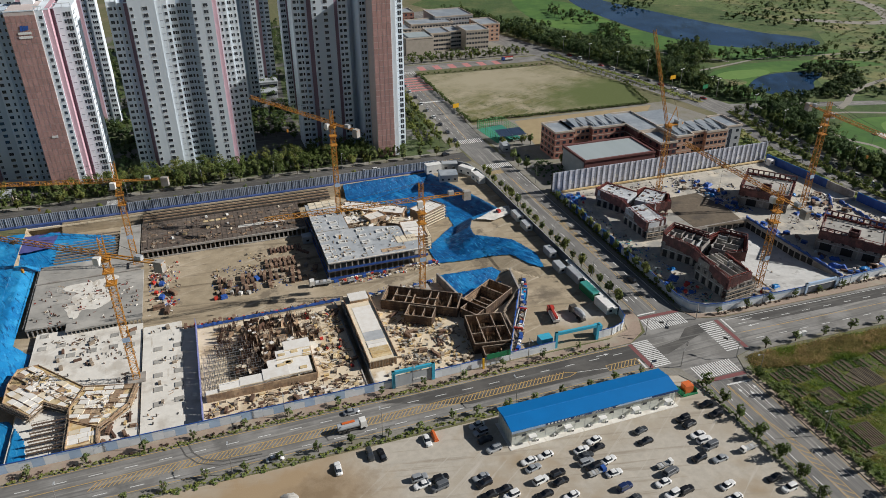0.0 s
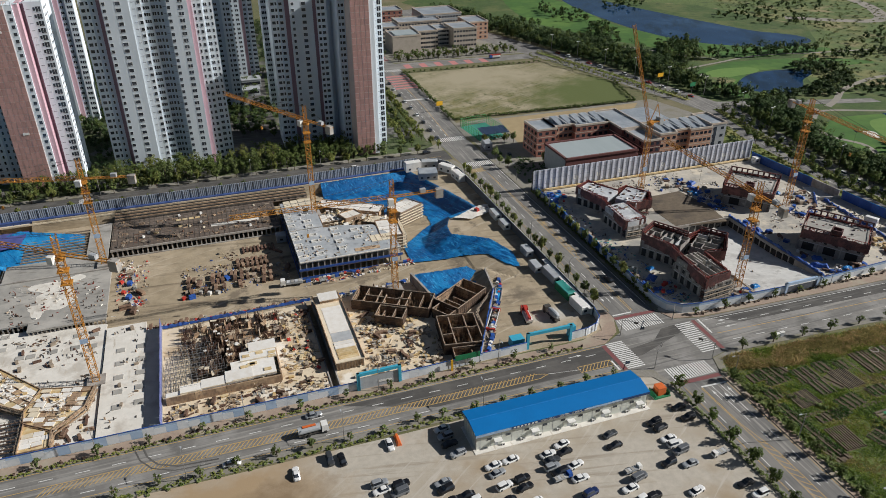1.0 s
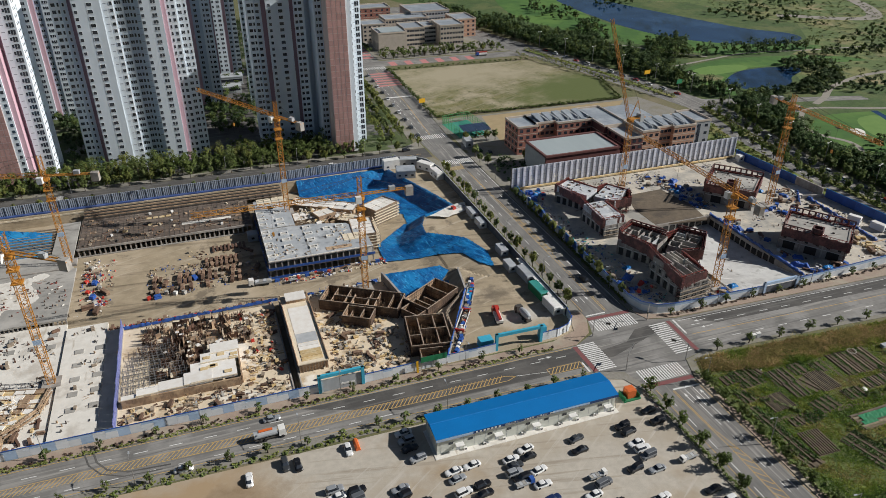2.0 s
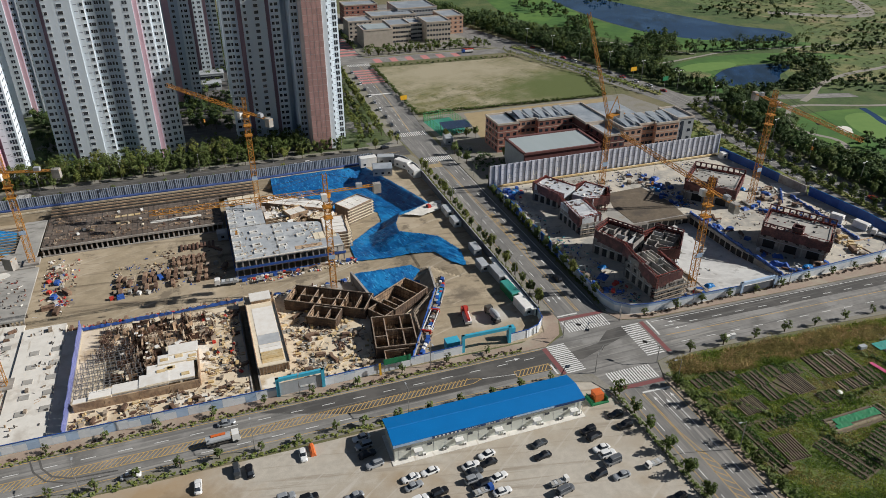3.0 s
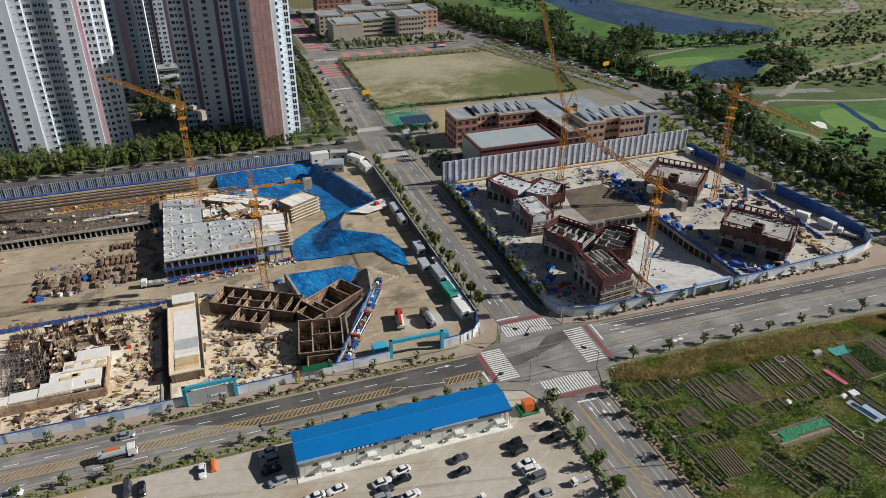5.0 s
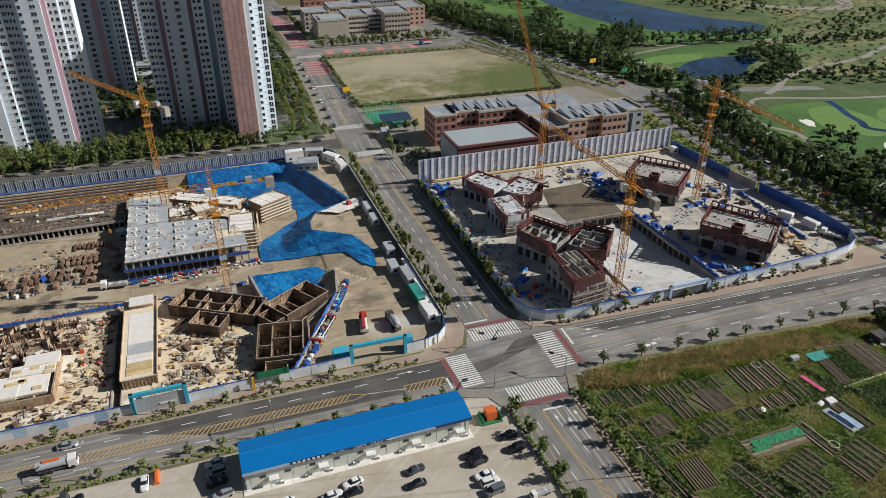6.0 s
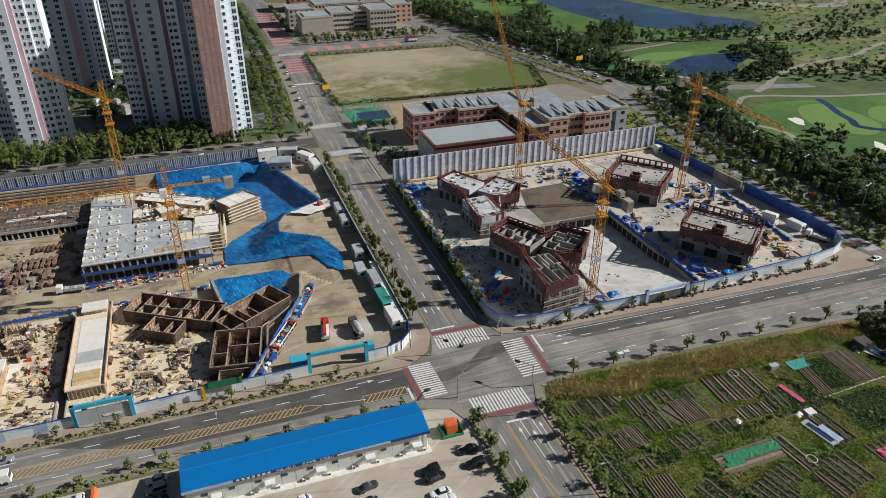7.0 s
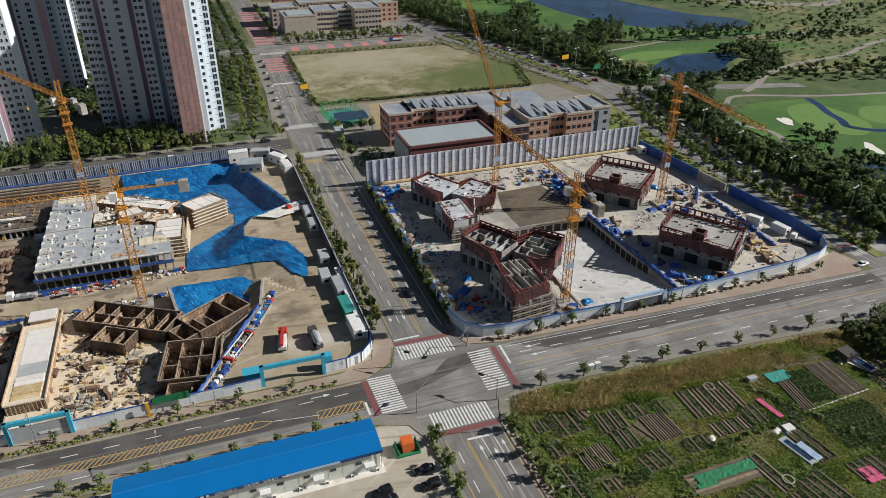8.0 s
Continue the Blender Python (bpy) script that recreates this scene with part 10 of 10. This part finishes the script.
for x, y, w, l, deg, kinds in ((153.4, 119, 4, 5, 5, ("leaf", "soil")), (153.6, 126.5, 4.6, 4, 3, ("soil", "leaf")), (166, 106, 6, 3.4, 8, ("leaf", "leaf")), (160, 106, 5, 3, 4, ("soil", "leaf", "soil")), (176.6, 124, 5, 5, 0, ("leaf", "soil")),
                               (183, 122.6, 4, 4.6, 0, ("leaf", "leaf", "soil")), (186, 93, 7, 6, 12, ("soil", "leaf")), (194, 88, 5, 8, 8, ("leaf", "soil", "soil")), (211, 112, 3, 9, 0, ("leaf", "leaf")), (214, 92, 9, 5, 4, ("soil", "leaf"))):
    plot(x, y, w, l, deg, kinds, "small kitchen plot with patchy green rows", 0.85)


def net_patch(x, y, w, l, deg, material, label):
    g = sheet([(-w / 2, -l / 2), (w / 2, -l / 2), (w / 2, l / 2), (-w / 2, l / 2)], 0.7, lambda a, b: 0.3, 0, 0.12, 0.8)
    solid("crop_net", g, material, label, "crop net", group="crop nets", at=(x, y, 0.15), turn=radians(deg))


net_patch(184, 101, 14.6, 2.6, 0, M_GREEN_SHEET, "green netting over a vegetable bed")
net_patch(178.2, 99.6, 5, 1.6, 0, M_GREEN_SHEET, "green netting over a vegetable bed")
net_patch(207, 113.8, 1.3, 7, 8, M_MAGENTA, "pink netting over a crop row")
net_patch(212.6, 90.2, 4, 4, 0, M_MAGENTA, "pink netting over a crop bed")
net_patch(217.6, 122.6, 6.6, 3.8, 0, M_TEAL, "teal sheet over a vegetable bed")
net_patch(205.2, 99.8, 1.8, 5.6, 8, M_FENCE_LB, "pale blue sheet beside a vegetable bed")
net_patch(240, 119.4, 2.4, 6, 20, M_WHITEBOARD, "white film over a vegetable bed")
strip_line("garden_path", [(150, 108), (160, 108.4), (174, 106), (184, 106.6), (198, 107.6), (212, 108.8)], 1.2, 0.05, M_SOIL, "trodden path between the plots")
strip_line("garden_path", [(186.4, 126), (186.6, 112), (186, 105)], 1.0, 0.052, M_SOIL, "trodden path between the plots")
strip_line("garden_path", [(211.6, 122), (211.4, 108), (212, 96)], 1.0, 0.054, M_SOIL, "trodden path between the plots")
solid("garden_shed", Geo().box(209, 211.4, 123, 124.4, 0, 1.1), M_GREYPANEL, "small grey garden shed on the allotments", "shed")
solid("garden_shed", Geo().box(238, 242, 121, 125, 0, 2.0), M_DARKSTEEL, "dark garden shed on the allotments", "shed")
solid("garden_shed", Geo().box(205, 207.4, 106, 108, 0, 0.7), M_WHITE, "white garden store on the allotments", "shed")


def tufts(name, label, poly, n, low, high, width, mats, seed, keep=None):
    """Upright blades in small bunches, ranker and of other kinds from patch to patch."""
    r = random.Random(seed)
    xs, ys = [p[0] for p in poly], [p[1] for p in poly]
    g = Geo()
    for _ in range(n):
        x, y = r.uniform(min(xs), max(xs)), r.uniform(min(ys), max(ys))
        if not inside(x, y, poly) or (keep and not keep(x, y, r)):
            continue
        lush = noise.noise((x * 0.11, y * 0.11, seed)) + 0.6 * noise.noise((x * 0.35, y * 0.35, seed + 5.0))
        tint = min(len(mats) - 1, max(0, int((0.5 + 1.15 * noise.noise((x * 0.075, y * 0.11, seed + 9.0)) + r.gauss(0, 0.14)) * len(mats))))
        h = lerp(low, high, 0.45 + 0.6 * lush + r.gauss(0, 0.12))
        for _ in range(3):
            a = r.random() * 6.28
            dx, dy = math.cos(a) * width * r.uniform(0.6, 1.2), math.sin(a) * width * r.uniform(0.6, 1.2)
            ox, oy = x + r.gauss(0, width), y + r.gauss(0, width)
            tx, ty = ox + r.gauss(0, h * 0.75), oy + r.gauss(0, h * 0.75)
            g.face([(ox - dx, oy - dy, 0.0), (ox + dx, oy + dy, 0.0), (tx + dx * 0.5, ty + dy * 0.5, h), (tx - dx * 0.5, ty - dy * 0.5, h * 0.92)], tint)
    return solid(name, g, mats, label, "grass", kind="stuff")


def between_plots(x, y, r):
    for px, py, w, l, a in PLOTS:
        c, s_ = math.cos(a), math.sin(a)
        u, v = c * (x - px) + s_ * (y - py), c * (y - py) - s_ * (x - px)
        if abs(u) < w / 2 and abs(v) < l / 2:
            return r.random() < 0.05
    return True


GARDEN = [(149, 136.5), (205, 129), (262, 126), (262, 66), (148.6, 66)]
tufts("garden_weeds", "rank green weeds between the vegetable plots", GARDEN, 60000, 0.08, 0.5, 0.14, [M_BLADE_DARK, M_BLADE, M_BLADE, M_BLADE_PALE, M_BLADE_PALE, M_BLADE_DRY], 45, between_plots)
wood("garden_bushes", "green bushes on the allotments", row((149, 130), (149, 70), 2.2, 1.6, 1.1, 72, 0.5, 0.8) + row((187, 108), (203, 108.6), 2.2, 1.0, 1.0, 73, 0.5, 0.5) + row((165, 108), (152, 122), 1.8, 1.0, 1.0, 77, 0.5, 0.6) + row((172, 100), (180, 80), 2.4, 1.6, 1.2, 74, 0.5, 0.8)
     + row((208, 121), (222, 96), 2.2, 1.2, 1.0, 75, 0.5, 0.4), (M_LEAF, M_LEAF_LIGHT), 50, 0.26, 46, False, "bushes", 1.2)
REED_BANK = [(150, 138.2), (180, 136.4), (262, 131.8), (300, 129), (300, 121), (262, 124), (205, 126.5), (180, 126), (165, 128), (150, 132)]
tufts("reeds", "tall dry reeds and grass along the road bank", REED_BANK, 24000, 0.3, 1.3, 0.13, [M_BLADE, M_BLADE_PALE, M_BLADE_DRY, M_BLADE_REED, M_BLADE_DRY], 47)
wood("garden_thicket", "dark thicket of small trees beyond the allotments", fill([(246, 131), (258, 132.4), (283, 130), (283, 96), (256, 98), (248, 116)], 3.0, 6.2, 2.7, 78, 0.4), (M_LEAF_DARK, M_LEAF), 190, 0.32, 48)
wood("avenue_trees", "yellow-green rows of trees beside the towers", row((111, 354), (116, 480), 3.4, 5.5, 2.0, 33) + row((121.5, 352), (127, 482), 3.2, 6, 2.1, 34) + row((116, 352), (121, 480), 5.5, 5, 1.9, 35), (M_LEAF_YELLOW, M_LEAF_LIGHT, M_LEAF_YELLOW), 260, 0.38, 49)

# sheets, troughs and edgings on the allotments
EDGE = Geo().hull([(-0.55, -0.14, 0), (0.55, -0.14, 0), (0.5, 0.14, 0), (-0.5, 0.16, 0)], [(-0.5, -0.1, 0.22), (0.45, -0.12, 0.25), (0.45, 0.1, 0.22), (-0.45, 0.12, 0.2)]).mesh("edging_bag", M_WHITEBOARD)
edging = thing("plot_edging", "row of white sand bags edging a vegetable plot", "edging", (214.1, 110.1, 0.02))
for k in range(15):
    part("edging_bag", EDGE, None, edging, at=(k * 1.45, k * 0.085, 0), turn=0.06 + 0.1 * math.sin(k * 2.1))
trough = thing("water_trough", "pale rectangular water trough with dark water", "trough", (241.2, 119.2, 0.02), radians(-82))
rect = lambda a, b, z: [(-a, -b, z), (a, -b, z), (a, b, z), (-a, b, z)]
part("basin", Geo().skin([rect(3.4, 1.3, 0), rect(3.4, 1.3, 0.8), rect(3.1, 1.0, 0.8), rect(3.1, 1.0, 0.35)]), M_GREYPANEL, trough)
part("water", Geo().box(-3.08, 3.08, -0.98, 0.98, 0.36, 0.55), M_WATER, trough, "dark standing water")
pond = thing("lined_pool", "small pool lined with pale blue sheeting", "pool", (203.2, 101.0, 0.02), radians(-80))
part("liner", Geo().skin([rect(4.4, 1.3, 0), rect(4.2, 1.15, 0.3), rect(3.4, 0.75, 0.3), rect(3.3, 0.7, 0.1)]), M_GREYPANEL, pond)
part("water", Geo().box(-3.28, 3.28, -0.68, 0.68, 0.11, 0.2), M_WATER, pond, "dark standing water")
for x, y, m, w, l in ((203.4, 107.4, M_WHITEBOARD, 2.6, 1.6), (205.2, 106.2, M_FENCE_LB, 2.2, 1.4), (188.0, 110.4, M_WHITEBOARD, 1.8, 1.6), (163.4, 131.0, M_WHITEBOARD, 0.9, 0.6), (166, 127.2, M_WHITEBOARD, 0.7, 0.6),
                      (238.6, 123.6, M_WHITEBOARD, 2.6, 1.4), (236.8, 121.6, M_WHITEBOARD, 1.6, 1.2), (245, 112.6, M_WHITEBOARD, 2.4, 1.0), (151.2, 133.6, M_YELLOW_SIGN, 1.5, 0.6)):
    g = sheet([(-w / 2, -l / 2), (w / 2, -l / 2), (w / 2, l / 2), (-w / 2, l / 2)], 0.3, lambda a, b: 0.3 * max(0.0, 1 - max(abs(a) * 2 / w, abs(b) * 2 / l) ** 3), 0, 0.14, 0.9)
    solid("garden_cover", g, m, "crumpled sheet over a heap on the allotments", "sheet", group="garden covers", at=(x, y, 0.05), turn=radians(20))
for x, y, r0 in ((195.1, 95.0, 1.2), (198.7, 125.2, 1.3)):
    g = Geo()
    for k in range(16):
        a0, a1 = k * math.tau / 16, (k + 1) * math.tau / 16
        g.beam((r0 * math.cos(a0), r0 * math.sin(a0), 0.35), (r0 * math.cos(a1), r0 * math.sin(a1), 0.2), 0.16, 0, 5)
    solid("well_ring", g, M_CONC, "pale concrete ring lying among the weeds", "well ring", group="well rings", at=(x, y, 0.0))
for x, y in ((174.4, 142.0), (176.4, 142.2)):
    box = thing("utility_cabinet", "pale grey utility cabinet on the footway", "cabinet", (x, y - 1.4, 0.16), group="utility cabinets")
    part("body", Geo().box(-0.7, 0.7, -0.4, 0.4, 0.1, 1.6), M_GREYPANEL, box)
    part("roof", Geo().box(-0.78, 0.78, -0.48, 0.48, 1.6, 1.7), M_WHITE, box)
    part("plinth", Geo().box(-0.75, 0.75, -0.45, 0.45, 0, 0.1), M_CONC_WALL, box)

# a heap of pale gravel on the car park
heap = Geo()
heap_rings = []
for k in range(6):
    t = k / 5
    heap_rings.append([(math.cos(i * math.tau / 20) * lerp(2.6, 0.15, t) * (1 + 0.12 * math.sin(i * 3 + k)), math.sin(i * math.tau / 20) * lerp(2.2, 0.12, t) * (1 + 0.1 * math.cos(i * 2 + k * 2)), 1.1 * t ** 0.8) for i in range(20)])
heap.skin(heap_rings)
solid("gravel_heap", heap, M_CONC_DARK, "heap of grey gravel on the car park", "gravel heap", at=(4.3, 128.4, 0.0))


def sheeted_heap(x, y, lx, ly, h, deg, material, label, seed):
    """A tarpaulin thrown over stored goods: flat-topped, sagging to the ground with creased sides."""
    r = random.Random(seed)
    dome = lambda a, b: h * max(0.0, min(1.0, 2.6 * min(1 - abs(a) * 2 / lx, 1 - abs(b) * 2 / ly))) * (0.8 + 0.35 * noise.noise((a * 0.7 + seed, b * 0.7, seed * 1.3)))
    g = sheet([(-lx / 2, -ly / 2), (lx / 2, -ly / 2), (lx / 2, ly / 2), (-lx / 2, ly / 2)], 0.35, dome, 0.03, 0.16, 1.4)
    return solid("sheeted_heap", g, material, label, "covered goods", group="sheeted heaps", at=(x, y, 0.05), turn=radians(deg + r.uniform(-8, 8)))


for k, (x, y, lx, ly, h, deg) in enumerate(((221.5, 248, 8, 3.6, 1.6, -55), (218.8, 243.5, 4.5, 3, 1.3, -50), (225, 254, 5, 3.4, 1.4, 20), (154.5, 258, 6, 3.2, 1.3, 80), (158, 262, 5, 3, 1.5, 10), (152.6, 246, 4, 2.4, 1.0, 85),
                                                (157.5, 186, 4.6, 3.4, 1.0, 40), (161, 192, 3.4, 2.4, 0.8, 10), (154, 178, 3.6, 2.2, 0.9, 70), (223, 172, 6.5, 3, 1.5, -35), (231, 167, 5.4, 2.6, 1.3, 5), (226.5, 177, 4, 2.6, 1.1, -40), (243, 214.5, 3.6, 3, 1.0, 0),
                                                (255, 232, 5, 2.4, 1.2, -60), (262, 224, 5, 2.4, 1.1, -55), (221.6, 204, 4, 2.2, 1.2, 85), (189.5, 168.6, 3.4, 2.4, 1.1, 15))):
    sheeted_heap(x, y, lx, ly, h, deg, (M_BLUEPAINT, M_BLUE, M_BLUEPAINT)[k % 3], "blue sheet thrown over stored goods", 300 + k)

# goods beside the retaining wall of the dug pit
skip = thing("material_rack", "long red and white rack of materials beside the pit wall", "rack", (91.3, 179.9, 0.02), radians(58))
part("bed", Geo().box(-6, 6, -1.3, 1.3, 0, 0.25), M_DARKSTEEL, skip)
for v in (-1.3, 1.3):
    part("side_rail", Geo().beam((-6, v, 1.1), (6, v, 1.1), 0.22), M_WHITE, skip)
    for k in range(7):
        part("post", Geo().beam((-6 + 2 * k, v, 0.2), (-6 + 2 * k, v, 1.1), 0.14), M_RED if k in (0, 6) else M_WHITE, skip)
for u in (-6, 6):
    part("end_frame", Geo().box(u - 0.3, u + 0.3, -1.5, 1.5, 0.2, 1.3), M_RED, skip)
load_rng = random.Random(5)
for k in range(14):
    u, v = -5.4 + k * 0.8, load_rng.uniform(-0.6, 0.6)
    part("load", Geo().obox(u, v, load_rng.uniform(0.5, 1.4), load_rng.uniform(0.4, 1.0), 0.25, load_rng.uniform(0.6, 1.4), load_rng.random()), load_rng.choice((M_WHITE, M_FORM_GREY, M_DARKSTEEL, M_FORM, M_GALV)), skip)
trough_blue = thing("lined_trough", "concrete trough lined with blue sheeting beside the pit wall", "trough", (99.0, 193.6, 0.02), radians(62))
part("basin", Geo().skin([rect(4.6, 1.3, 0), rect(4.6, 1.3, 0.9), rect(4.3, 1.0, 0.9), rect(4.3, 1.0, 0.5)]), M_CONC_WALL, trough_blue)
part("sheet", Geo().box(-4.28, 4.28, -0.98, 0.98, 0.51, 0.62), M_TARP_LIGHT, trough_blue, "blue sheeting")
